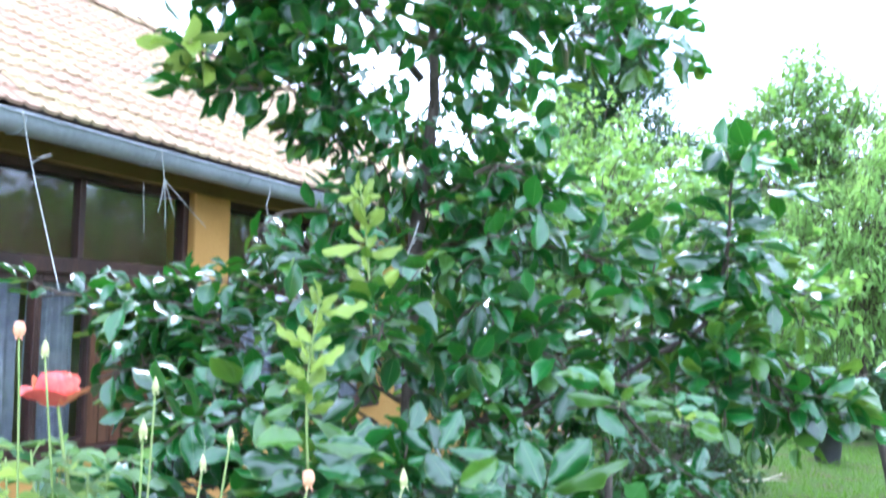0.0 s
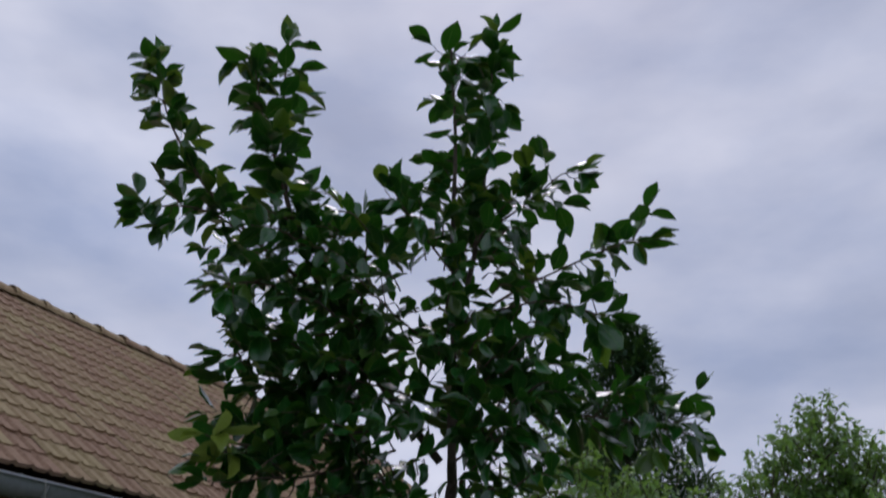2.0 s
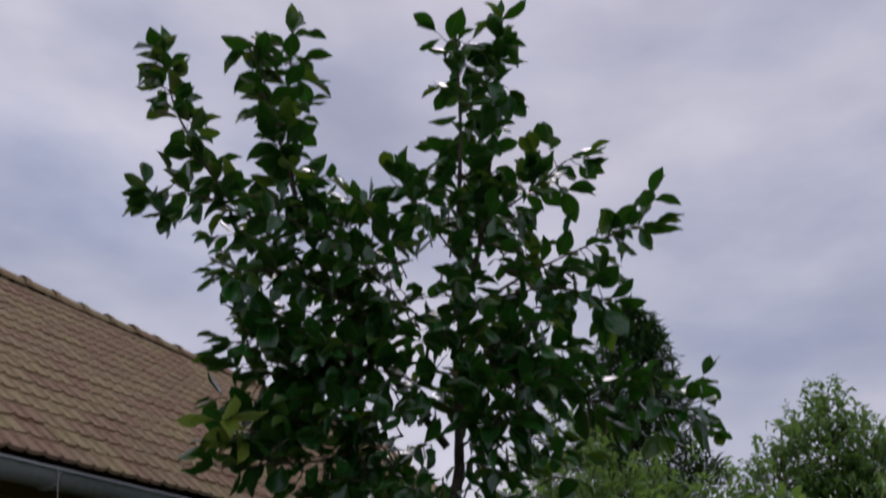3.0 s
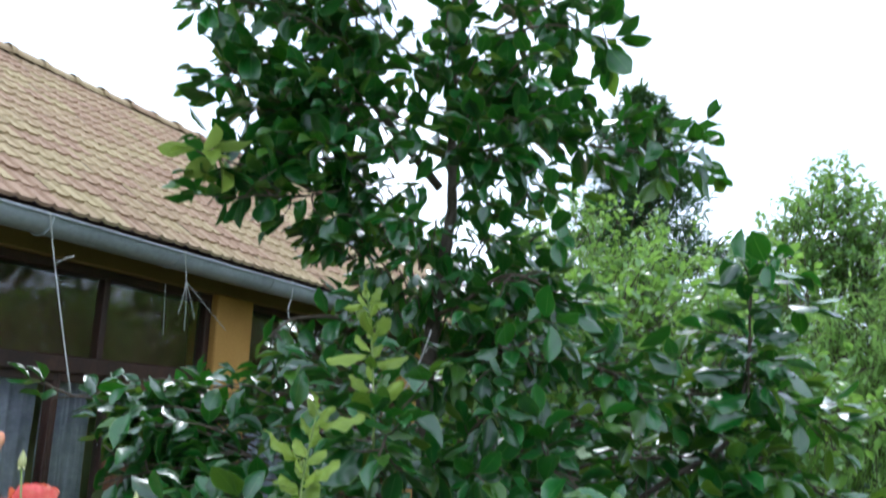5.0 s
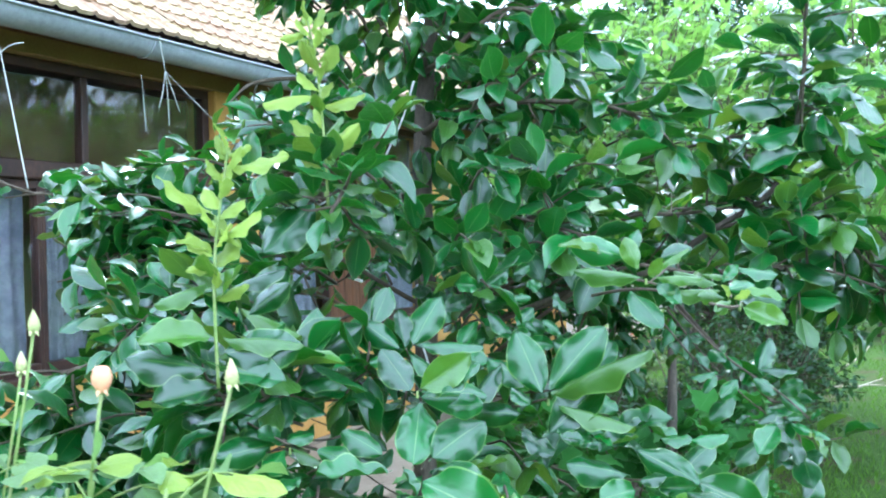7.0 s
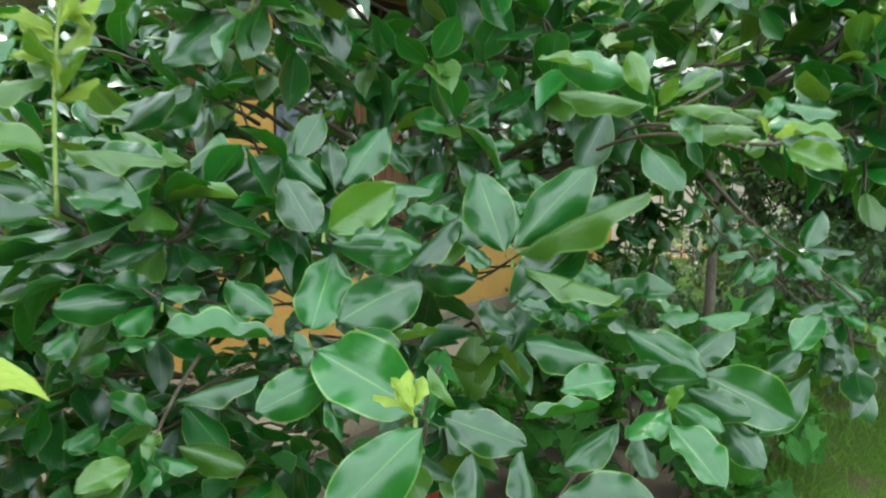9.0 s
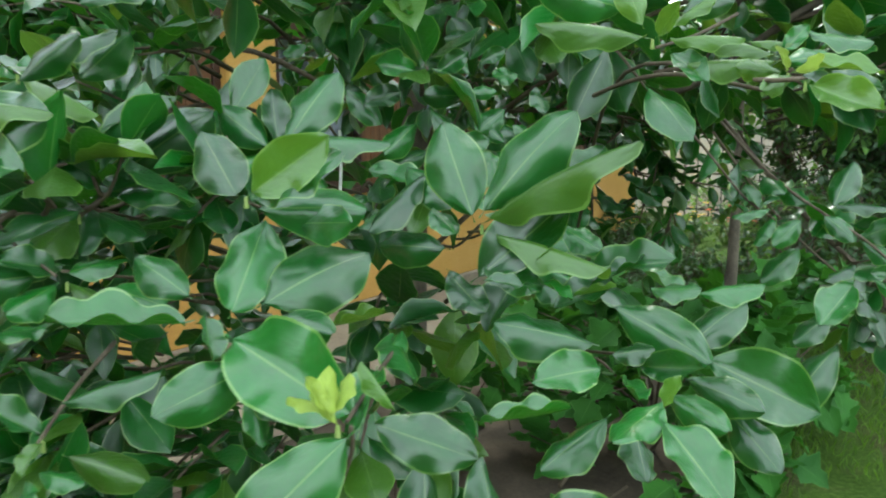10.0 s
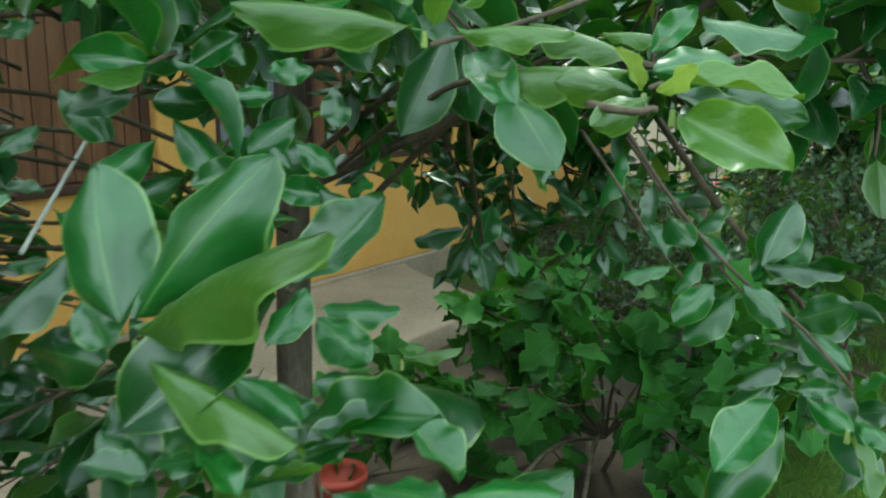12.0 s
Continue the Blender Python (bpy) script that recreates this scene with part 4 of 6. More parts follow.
limb([(-1.51, 2.81, 1.51), (-1.31, 2.83, 1.46), (-1.13, 2.89, 1.43), (-0.96, 2.95, 1.41)], 0.007, 0.003, start=0.05, twig=0.24, step=0.026, size=0.095, young=0)
limb([(-1.20, 2.66, 1.34), (-1.10, 2.61, 1.22), (-1.01, 2.55, 1.09), (-0.98, 2.51, 1.02)], 0.005, 0.002, start=0.2, twig=0.09, step=0.035, size=0.075, young=0)
limb([(-1.05, 2.76, 1.35), (-0.98, 2.69, 1.21), (-0.95, 2.65, 1.09), (-0.93, 2.60, 1.02)], 0.005, 0.002, start=0.1, twig=0.1, step=0.035, size=0.075, young=0)
limb([(-0.95, 2.84, 1.33), (-0.88, 2.76, 1.22), (-0.83, 2.73, 1.12), (-0.82, 2.68, 1.06)], 0.005, 0.002, start=0.1, twig=0.09, step=0.035, size=0.075, young=0)
limb([(-1.68, 2.69, 1.58), (-1.38, 2.77, 1.53), (-1.11, 2.91, 1.51), (-0.84, 3.04, 1.47)], 0.006, 0.003, start=0.05, twig=0.24, step=0.026, size=0.1, young=0)
limb([(-1.33, 2.69, 1.31), (-1.12, 2.78, 1.28), (-0.94, 2.84, 1.26)], 0.005, 0.003, start=0.05, twig=0.16, step=0.026, size=0.085, young=0)
limb([(-1.39, 2.65, 1.37), (-1.34, 2.56, 1.27), (-1.28, 2.48, 1.17)], 0.005, 0.002, start=0.1, twig=0.08, step=0.04, size=0.08, young=0)
limb([(-1.01, 2.75, 1.42), (-0.85, 2.76, 1.30), (-0.76, 2.77, 1.16), (-0.75, 2.72, 1.03)], 0.005, 0.002, start=0.05, twig=0.17, step=0.028, size=0.085, young=0)
limb([(-0.90, 2.92, 1.47), (-0.72, 3.00, 1.39), (-0.62, 3.03, 1.25), (-0.61, 2.97, 1.14)], 0.005, 0.002, start=0.05, twig=0.15, step=0.03, size=0.085, young=0)
limb([(-1.718, 2.120, 1.357), (-1.639, 2.200, 1.388), (-1.554, 2.275, 1.451), (-1.489, 2.326, 1.514)], 0.005, 0.002, start=0.05, twig=0.14, step=0.028, size=0.1, young=0)
limb([(-1.843, 2.271, 1.527), (-1.756, 2.353, 1.561), (-1.663, 2.431, 1.612), (-1.567, 2.506, 1.645)], 0.005, 0.002, start=0.05, twig=0.14, step=0.028, size=0.1, young=0)
limb([(-1.05, 1.62, 1.16), (-0.93, 1.38, 1.22), (-0.80, 1.16, 1.28)], 0.004, 0.002, start=0.4, twig=0.1, step=0.03, size=0.11, young=0)

# the sprays nearest to the path: a stem, then foot and tip of each leaf
fine_leaves = []


green_twigs = bmesh.new()


def spray(young, stem, rows, green=False):
    add_tube(green_twigs if young or green else twigs, smooth_line(stem, 12), 0.0036 if green else 0.0029, 0.0019, 6)
    for foot, tip, turn, *narrow in rows:
        foot, tip = Vector(foot), Vector(tip)
        up = Vector((0.22, -0.36, 0.9))
        long = max((tip - foot).length * (1.1 if young == 2 else 1.04), 0.045)
        turned = leaf_frame(tip - foot, up, long, turn + rng.uniform(-0.12, 0.12))
        turned[:, 0] *= narrow[0] if narrow else rng.uniform(0.65, 0.85) if young == 2 else rng.uniform(0.9, 1.08)
        fine_leaves.append((turned, foot, rng.choice((1, 3, 5, 7)) if young == 1 else rng.randrange(8), young))
    if green:
        # small young leaves that clasp the shoot, in a spiral
        line = smooth_line(stem, 24)
        for k in range(8, 24):
            a = k * 2.4
            out = Vector((math.cos(a), math.sin(a), 0.75 + 0.04 * k))
            turned = leaf_frame(out, Vector((0.22, -0.36, 0.9)), rng.uniform(0.055, 0.08) * (1.25 - 0.022 * k), rng.uniform(-0.3, 0.3))
            turned[:, 0] *= rng.uniform(0.95, 1.15)
            fine_leaves.append((turned, line[k], rng.randrange(8), 2 if k > 10 else 1))


spray(0, [(-0.827, 1.708, 1.114), (-0.636, 1.483, 1.154), (-0.462, 1.279, 1.219)], [
    ((-0.463, 1.268, 1.223), (-0.506, 1.261, 1.346), -0.24),
    ((-0.458, 1.271, 1.229), (-0.360, 1.282, 1.354), 0.84),
    ((-0.451, 1.240, 1.154), (-0.366, 1.330, 1.248), 0.53),
    ((-0.490, 1.273, 1.204), (-0.536, 1.284, 1.236), 0.05),
    ((-0.514, 1.291, 1.183), (-0.616, 1.260, 1.192), -0.74),
    ((-0.523, 1.293, 1.156), (-0.449, 1.267, 1.112), -0.09),
    ((-0.572, 1.324, 1.281), (-0.601, 1.227, 1.232), 0.26, 0.8),
    ((-0.449, 1.279, 1.166), (-0.377, 1.278, 1.149), 0.66),
    ((-0.508, 1.312, 1.229), (-0.593, 1.311, 1.299), -0.04),
])
spray(1, [(-0.455, 1.272, 1.208), (-0.455, 1.272, 1.220)], [
    ((-0.455, 1.272, 1.220), (-0.292, 1.236, 1.350), 0.36, 0.55),
    ((-0.442, 1.266, 1.212), (-0.291, 1.270, 1.206), -0.06, 0.55),
])
spray(0, [(-0.807, 1.778, 1.132), (-0.609, 1.580, 1.172), (-0.428, 1.400, 1.237)], [
    ((-0.428, 1.400, 1.235), (-0.401, 1.493, 1.298), 0.37),
    ((-0.470, 1.413, 1.146), (-0.397, 1.395, 1.105), 0.03),
    ((-0.458, 1.399, 1.162), (-0.486, 1.322, 1.084), 0.18),
    ((-0.436, 1.438, 1.205), (-0.374, 1.439, 1.175), 0.2),
])
spray(0, [(-0.904, 1.561, 1.157), (-0.743, 1.280, 1.197), (-0.596, 1.025, 1.262)], [
    ((-0.602, 1.020, 1.263), (-0.669, 1.028, 1.339), -0.15),
    ((-0.595, 1.026, 1.260), (-0.500, 1.070, 1.309), 0.05, 0.8),
    ((-0.614, 1.048, 1.251), (-0.505, 1.101, 1.259), 0.81),
    ((-0.579, 1.078, 1.235), (-0.500, 1.077, 1.241), 0.87),
])
spray(1, [(-0.597, 1.025, 1.255), (-0.597, 1.025, 1.267)], [
    ((-0.597, 1.025, 1.267), (-0.509, 1.051, 1.327), 0.99),
])
spray(0, [(-0.982, 1.665, 1.208), (-0.850, 1.424, 1.248), (-0.730, 1.205, 1.313)], [
    ((-0.730, 1.191, 1.312), (-0.802, 1.163, 1.370), -0.57),
    ((-0.730, 1.205, 1.311), (-0.763, 1.228, 1.384), 0.21),
    ((-0.717, 1.203, 1.315), (-0.681, 1.257, 1.418), 0.55),
    ((-0.702, 1.202, 1.320), (-0.590, 1.241, 1.346), 0.09, 0.8),
    ((-0.728, 1.206, 1.305), (-0.653, 1.215, 1.270), 0.15),
    ((-0.753, 1.210, 1.304), (-0.780, 1.157, 1.294), -0.4),
])
spray(0, [(-1.092, 1.596, 1.165), (-1.002, 1.329, 1.205), (-0.920, 1.087, 1.270)], [
    ((-0.920, 1.087, 1.274), (-0.808, 1.142, 1.363), 1.01),
    ((-0.926, 1.077, 1.252), (-0.832, 1.115, 1.285), 0.11, 0.8),
    ((-0.893, 1.055, 1.262), (-0.934, 0.931, 1.312), -0.13, 0.8),
    ((-0.943, 1.054, 1.246), (-0.881, 0.996, 1.200), 0.38),
    ((-0.951, 1.125, 1.237), (-0.849, 1.165, 1.232), 0.33),
    ((-0.940, 1.056, 1.234), (-0.971, 0.979, 1.251), -0.9),
])
spray(0, [(-1.185, 1.628, 1.304), (-1.130, 1.373, 1.344), (-1.080, 1.141, 1.409)], [
    ((-1.080, 1.141, 1.408), (-1.014, 1.186, 1.476), 1.04),
    ((-1.078, 1.072, 1.436), (-0.996, 1.143, 1.493), 0.19, 0.8),
    ((-0.999, 0.978, 1.336), (-0.921, 1.056, 1.377), 0.11, 0.8),
    ((-1.008, 0.964, 1.343), (-0.990, 0.896, 1.365), -0.62, 0.8),
])
spray(1, [(-0.984, 0.999, 1.397), (-0.984, 0.999, 1.409)], [
    ((-0.984, 0.999, 1.409), (-0.847, 1.020, 1.379), -0.09, 0.55),
    ((-0.946, 0.912, 1.318), (-0.957, 0.952, 1.343), 0.24),
])
spray(0, [(-0.892, 1.543, 1.036), (-0.726, 1.256, 1.076), (-0.574, 0.994, 1.141)], [
    ((-0.586, 0.984, 1.143), (-0.619, 1.069, 1.235), 0.13),
    ((-0.566, 1.005, 1.153), (-0.504, 1.109, 1.220), 0.61),
    ((-0.637, 0.980, 1.159), (-0.698, 0.954, 1.211), -0.41),
    ((-0.610, 0.960, 1.143), (-0.672, 0.839, 1.150), 0.11, 0.8),
    ((-0.740, 0.881, 1.139), (-0.733, 0.800, 1.141), -0.03, 0.8),
    ((-0.558, 1.010, 1.140), (-0.478, 1.011, 1.142), 0.69),
    ((-0.564, 0.960, 1.135), (-0.399, 0.941, 1.098), 0.43),
    ((-0.519, 0.967, 1.112), (-0.542, 0.861, 1.087), -0.59),
    ((-0.588, 0.957, 1.156), (-0.549, 0.926, 1.117), -0.73),
    ((-0.542, 0.976, 1.079), (-0.502, 0.953, 1.037), -0.58),
])
spray(1, [(-0.542, 1.084, 1.109), (-0.542, 1.084, 1.121)], [
    ((-0.542, 1.084, 1.121), (-0.459, 1.088, 1.140), -0.04, 0.55),
])
spray(0, [(-0.424, 0.941, 0.967), (-0.380, 0.936, 1.053), (-0.366, 0.923, 1.090)], [
    ((-0.363, 0.924, 1.086), (-0.388, 0.805, 1.027), -0.36),
    ((-0.362, 0.939, 1.091), (-0.284, 0.987, 1.058), 0.55),
    ((-0.314, 1.035, 1.071), (-0.230, 1.058, 1.086), -0.24, 0.8),
    ((-0.490, 0.967, 1.047), (-0.556, 0.993, 1.083), 0.37),
    ((-0.341, 1.084, 1.018), (-0.281, 1.036, 0.974), -0.38),
    ((-0.389, 1.055, 1.015), (-0.335, 1.002, 0.966), -0.54),
    ((-0.251, 0.992, 1.003), (-0.145, 0.998, 1.023), 0.55),
    ((-0.483, 1.119, 1.086), (-0.506, 1.172, 1.109), 0.01),
    ((-0.424, 1.092, 1.073), (-0.505, 1.171, 1.105), 0.82, 0.8),
])
spray(1, [(-0.365, 0.985, 1.071), (-0.365, 0.985, 1.083)], [
    ((-0.365, 0.985, 1.083), (-0.379, 0.967, 1.134), 0.42, 0.55),
])
spray(2, [(-0.375, 0.916, 1.079), (-0.375, 0.916, 1.091)], [
    ((-0.375, 0.916, 1.089), (-0.377, 0.913, 1.104), 0.38),
    ((-0.375, 0.911, 1.095), (-0.386, 0.908, 1.110), 0.17),
    ((-0.375, 0.912, 1.098), (-0.378, 0.915, 1.114), 0.74),
    ((-0.377, 0.912, 1.102), (-0.394, 0.910, 1.111), 0.46),
    ((-0.376, 0.913, 1.102), (-0.379, 0.921, 1.108), -0.43),
])
spray(0, [(-0.505, 1.167, 1.088), (-0.430, 1.032, 1.092), (-0.382, 0.936, 1.087)], [
    ((-0.429, 1.036, 1.104), (-0.387, 0.946, 1.089), 0.34),
])
spray(0, [(-0.708, 1.703, 0.982), (-0.472, 1.476, 1.022), (-0.258, 1.270, 1.087)], [
    ((-0.300, 1.277, 1.090), (-0.365, 1.191, 1.136), -0.38),
    ((-0.304, 1.307, 1.134), (-0.184, 1.295, 1.094), 0.63),
    ((-0.238, 1.380, 1.067), (-0.188, 1.420, 1.138), 0.31),
    ((-0.365, 1.341, 1.155), (-0.247, 1.349, 1.194), -0.02, 0.8),
    ((-0.309, 1.352, 1.152), (-0.358, 1.285, 1.137), -0.17),
    ((-0.275, 1.239, 1.078), (-0.311, 1.157, 1.083), -0.65),
    ((-0.280, 1.261, 1.086), (-0.233, 1.261, 1.103), 0.32),
    ((-0.251, 1.270, 1.076), (-0.173, 1.254, 1.089), 0.77),
    ((-0.201, 1.330, 1.081), (-0.079, 1.365, 1.029), 0.67),
    ((-0.210, 1.301, 1.061), (-0.127, 1.278, 1.055), 0.68),
    ((-0.222, 1.272, 1.051), (-0.147, 1.247, 1.039), 0.61),
    ((-0.202, 1.211, 1.044), (-0.115, 1.156, 1.005), -0.04),
    ((-0.206, 1.235, 1.056), (-0.227, 1.155, 1.035), 0.17),
    ((-0.278, 1.264, 1.017), (-0.317, 1.178, 0.984), 0.13),
    ((-0.168, 1.324, 1.027), (-0.103, 1.302, 0.980), 0.45),
    ((-0.288, 1.358, 0.975), (-0.247, 1.301, 0.934), -0.39),
    ((-0.268, 1.280, 1.058), (-0.233, 1.224, 1.049), -0.23),
])
spray(1, [(-0.204, 1.223, 1.036), (-0.204, 1.223, 1.048)], [
    ((-0.204, 1.223, 1.048), (-0.196, 1.220, 1.067), -0.03),
])
spray(0, [(-0.253, 2.067, 1.444), (-0.191, 1.668, 1.414), (-0.155, 1.489, 1.403)], [
    ((-0.174, 1.525, 1.414), (-0.119, 1.565, 1.429), 0.83),
    ((-0.155, 1.532, 1.401), (-0.106, 1.568, 1.370), 0.49),
    ((-0.135, 1.560, 1.401), (-0.071, 1.577, 1.379), 0.86),
    ((-0.188, 1.562, 1.426), (-0.163, 1.591, 1.461), 0.53),
    ((-0.169, 1.610, 1.458), (-0.091, 1.634, 1.444), 0.1, 0.8),
])
spray(1, [(-0.140, 1.494, 1.376), (-0.140, 1.494, 1.388)], [
    ((-0.140, 1.494, 1.388), (-0.052, 1.466, 1.350), 0.72),
    ((-0.166, 1.495, 1.401), (-0.197, 1.448, 1.409), -0.98),
    ((-0.173, 1.514, 1.415), (-0.262, 1.457, 1.428), -0.06, 0.55),
    ((-0.154, 1.500, 1.407), (-0.063, 1.518, 1.407), 0.05, 0.55),
    ((-0.183, 1.543, 1.421), (-0.261, 1.524, 1.469), 0.04, 0.55),
    ((-0.155, 1.489, 1.397), (-0.165, 1.441, 1.385), -0.64),
    ((-0.231, 1.564, 1.444), (-0.175, 1.566, 1.451), 0.18, 0.55),
])
spray(2, [(-0.159, 1.488, 1.387), (-0.159, 1.488, 1.399)], [
    ((-0.159, 1.488, 1.399), (-0.160, 1.476, 1.410), -1.27),
    ((-0.152, 1.490, 1.399), (-0.140, 1.484, 1.405), 0.95),
])
spray(0, [(-0.318, 1.818, 1.511), (-0.302, 1.577, 1.459), (-0.302, 1.431, 1.433)], [
    ((-0.351, 1.462, 1.484), (-0.414, 1.376, 1.513), -1.17),
    ((-0.351, 1.472, 1.493), (-0.342, 1.489, 1.545), 0.05),
    ((-0.303, 1.511, 1.481), (-0.240, 1.527, 1.502), 0.99),
    ((-0.304, 1.484, 1.432), (-0.246, 1.452, 1.398), 0.27),
])
spray(1, [(-0.306, 1.429, 1.431), (-0.306, 1.429, 1.443)], [
    ((-0.306, 1.429, 1.443), (-0.401, 1.342, 1.484), -0.22, 0.55),
    ((-0.302, 1.430, 1.444), (-0.267, 1.417, 1.483), 1.33),
    ((-0.298, 1.453, 1.442), (-0.212, 1.457, 1.459), 0.2, 0.55),
    ((-0.320, 1.434, 1.457), (-0.336, 1.409, 1.519), -0.91),
    ((-0.295, 1.453, 1.457), (-0.245, 1.462, 1.510), -0.02, 0.55),
    ((-0.386, 1.414, 1.494), (-0.444, 1.338, 1.520), -0.31, 0.55),
])
spray(0, [(-0.942, 1.871, 1.296), (-0.794, 1.708, 1.336), (-0.660, 1.560, 1.401)], [
    ((-0.713, 1.495, 1.424), (-0.734, 1.410, 1.430), -0.99),
    ((-0.653, 1.538, 1.386), (-0.671, 1.467, 1.385), -0.96),
    ((-0.651, 1.540, 1.389), (-0.615, 1.566, 1.393), 0.83),
    ((-0.740, 1.491, 1.394), (-0.753, 1.416, 1.377), -0.92),
    ((-0.712, 1.493, 1.347), (-0.704, 1.410, 1.307), -0.7),
    ((-0.698, 1.497, 1.369), (-0.629, 1.514, 1.319), 0.33),
    ((-0.580, 1.628, 1.401), (-0.548, 1.601, 1.357), -0.28),
    ((-0.670, 1.573, 1.316), (-0.594, 1.597, 1.329), 0.87),
    ((-0.713, 1.559, 1.435), (-0.740, 1.491, 1.440), -0.95),
    ((-0.681, 1.597, 1.420), (-0.707, 1.566, 1.463), -0.66),
    ((-0.628, 1.622, 1.366), (-0.631, 1.559, 1.342), -0.66),
    ((-0.614, 1.637, 1.420), (-0.629, 1.580, 1.415), -0.96),
    ((-0.709, 1.524, 1.302), (-0.723, 1.449, 1.283), -0.75),
    ((-0.648, 1.593, 1.286), (-0.581, 1.616, 1.280), 0.7),
    ((-0.690, 1.632, 1.440), (-0.656, 1.664, 1.466), 0.86),
    ((-0.834, 1.529, 1.472), (-0.795, 1.580, 1.489), 0.93),
    ((-0.718, 1.670, 1.488), (-0.755, 1.631, 1.487), -0.92),
    ((-0.606, 1.703, 1.292), (-0.572, 1.663, 1.275), 0.22),
    ((-0.597, 1.581, 1.341), (-0.551, 1.594, 1.318), 0.57),
    ((-0.579, 1.543, 1.266), (-0.617, 1.524, 1.296), -0.5),
    ((-0.577, 1.594, 1.292), (-0.524, 1.607, 1.251), 0.37),
    ((-0.610, 1.592, 1.308), (-0.646, 1.573, 1.346), -0.48),
    ((-0.710, 1.532, 1.419), (-0.673, 1.575, 1.456), 0.9),
    ((-0.828, 1.448, 1.401), (-0.762, 1.457, 1.359), 0.3),
    ((-0.630, 1.461, 1.301), (-0.592, 1.510, 1.319), 0.79),
    ((-0.588, 1.510, 1.293), (-0.559, 1.499, 1.239), -0.24),
])
spray(0, [(-1.045, 1.791, 1.235), (-0.938, 1.599, 1.275), (-0.839, 1.423, 1.340)], [
    ((-0.860, 1.382, 1.323), (-0.842, 1.422, 1.364), 0.38),
    ((-0.809, 1.365, 1.297), (-0.771, 1.391, 1.289), 0.2),
    ((-0.755, 1.335, 1.226), (-0.723, 1.356, 1.235), 0.34),
    ((-0.662, 1.278, 1.197), (-0.647, 1.326, 1.236), -0.17, 0.8),
    ((-0.987, 1.468, 1.460), (-0.965, 1.507, 1.475), 0.54),
    ((-0.740, 1.382, 1.278), (-0.637, 1.403, 1.246), -0.04),
])
spray(0, [(-0.870, 1.818, 1.108), (-0.695, 1.635, 1.148), (-0.537, 1.469, 1.213)], [
    ((-0.551, 1.468, 1.211), (-0.591, 1.465, 1.247), 0.3),
    ((-0.501, 1.440, 1.159), (-0.508, 1.498, 1.209), -0.16),
    ((-0.582, 1.593, 1.153), (-0.497, 1.631, 1.164), 0.19),
    ((-0.448, 1.348, 1.174), (-0.375, 1.355, 1.155), 0.3),
    ((-0.329, 1.306, 1.153), (-0.281, 1.363, 1.175), -0.38, 0.8),
    ((-0.309, 1.394, 1.172), (-0.238, 1.369, 1.129), -0.37),
    ((-0.345, 1.439, 1.154), (-0.410, 1.413, 1.161), -0.04),
    ((-0.414, 1.476, 1.122), (-0.404, 1.674, 1.102), 0.18),
    ((-0.372, 1.222, 1.157), (-0.415, 1.215, 1.180), 0.38),
    ((-0.366, 1.268, 1.157), (-0.374, 1.223, 1.160), -0.12),
    ((-0.375, 1.260, 1.162), (-0.322, 1.249, 1.153), -0.38),
    ((-0.247, 1.283, 1.161), (-0.191, 1.289, 1.168), -0.03),
    ((-0.204, 1.313, 1.154), (-0.139, 1.327, 1.179), 0.04),
    ((-0.402, 1.186, 1.171), (-0.362, 1.209, 1.169), -0.05),
])
spray(1, [(-0.487, 1.628, 1.089), (-0.487, 1.628, 1.101)], [
    ((-0.487, 1.628, 1.101), (-0.435, 1.663, 1.125), -0.27, 0.55),
    ((-0.332, 1.267, 1.147), (-0.287, 1.288, 1.155), -0.4, 0.55),
])
spray(0, [(-0.397, 2.015, 1.340), (-0.306, 1.936, 1.270), (-0.231, 1.869, 1.225), (-0.161, 1.808, 1.194), (-0.107, 1.802, 1.162), (-0.048, 1.758, 1.122)], [
    ((-0.173, 1.806, 1.199), (-0.124, 1.781, 1.176), 0.52),
    ((-0.122, 1.810, 1.163), (-0.066, 1.797, 1.193), 0.85),
    ((-0.119, 1.810, 1.161), (-0.059, 1.783, 1.140), 0.58),
    ((-0.155, 1.749, 1.101), (-0.127, 1.790, 1.137), -0.28),
    ((-0.107, 1.722, 1.114), (-0.138, 1.646, 1.057), -0.03),
    ((-0.054, 1.737, 1.127), (-0.087, 1.710, 1.128), -0.52),
    ((-0.086, 1.728, 1.117), (-0.041, 1.700, 1.109), 0.57),
    ((-0.168, 1.861, 1.201), (-0.151, 1.900, 1.280), -0.08),
    ((-0.199, 1.853, 1.205), (-0.248, 1.866, 1.243), -0.5),
    ((-0.209, 1.846, 1.186), (-0.232, 1.798, 1.157), -0.26),
    ((-0.236, 1.845, 1.221), (-0.280, 1.869, 1.259), -0.38),
    ((-0.251, 1.836, 1.201), (-0.309, 1.813, 1.201), 0.17, 0.8),
    ((-0.171, 1.861, 1.207), (-0.092, 1.862, 1.226), -0.09, 0.8),
    ((-0.047, 1.756, 1.117), (-0.020, 1.745, 1.137), 0.44),
    ((-0.042, 1.731, 1.104), (-0.012, 1.712, 1.102), 0.18),
])
spray(1, [(-0.039, 1.689, 1.096), (-0.039, 1.689, 1.108)], [
    ((-0.039, 1.689, 1.108), (-0.003, 1.637, 1.076), -0.6, 0.55),
])
spray(0, [(-0.474, 2.034, 1.336), (-0.405, 2.004, 1.271), (-0.331, 1.949, 1.208), (-0.260, 1.881, 1.178)], [
    ((-0.294, 1.925, 1.187), (-0.329, 1.942, 1.224), 0.13),
])
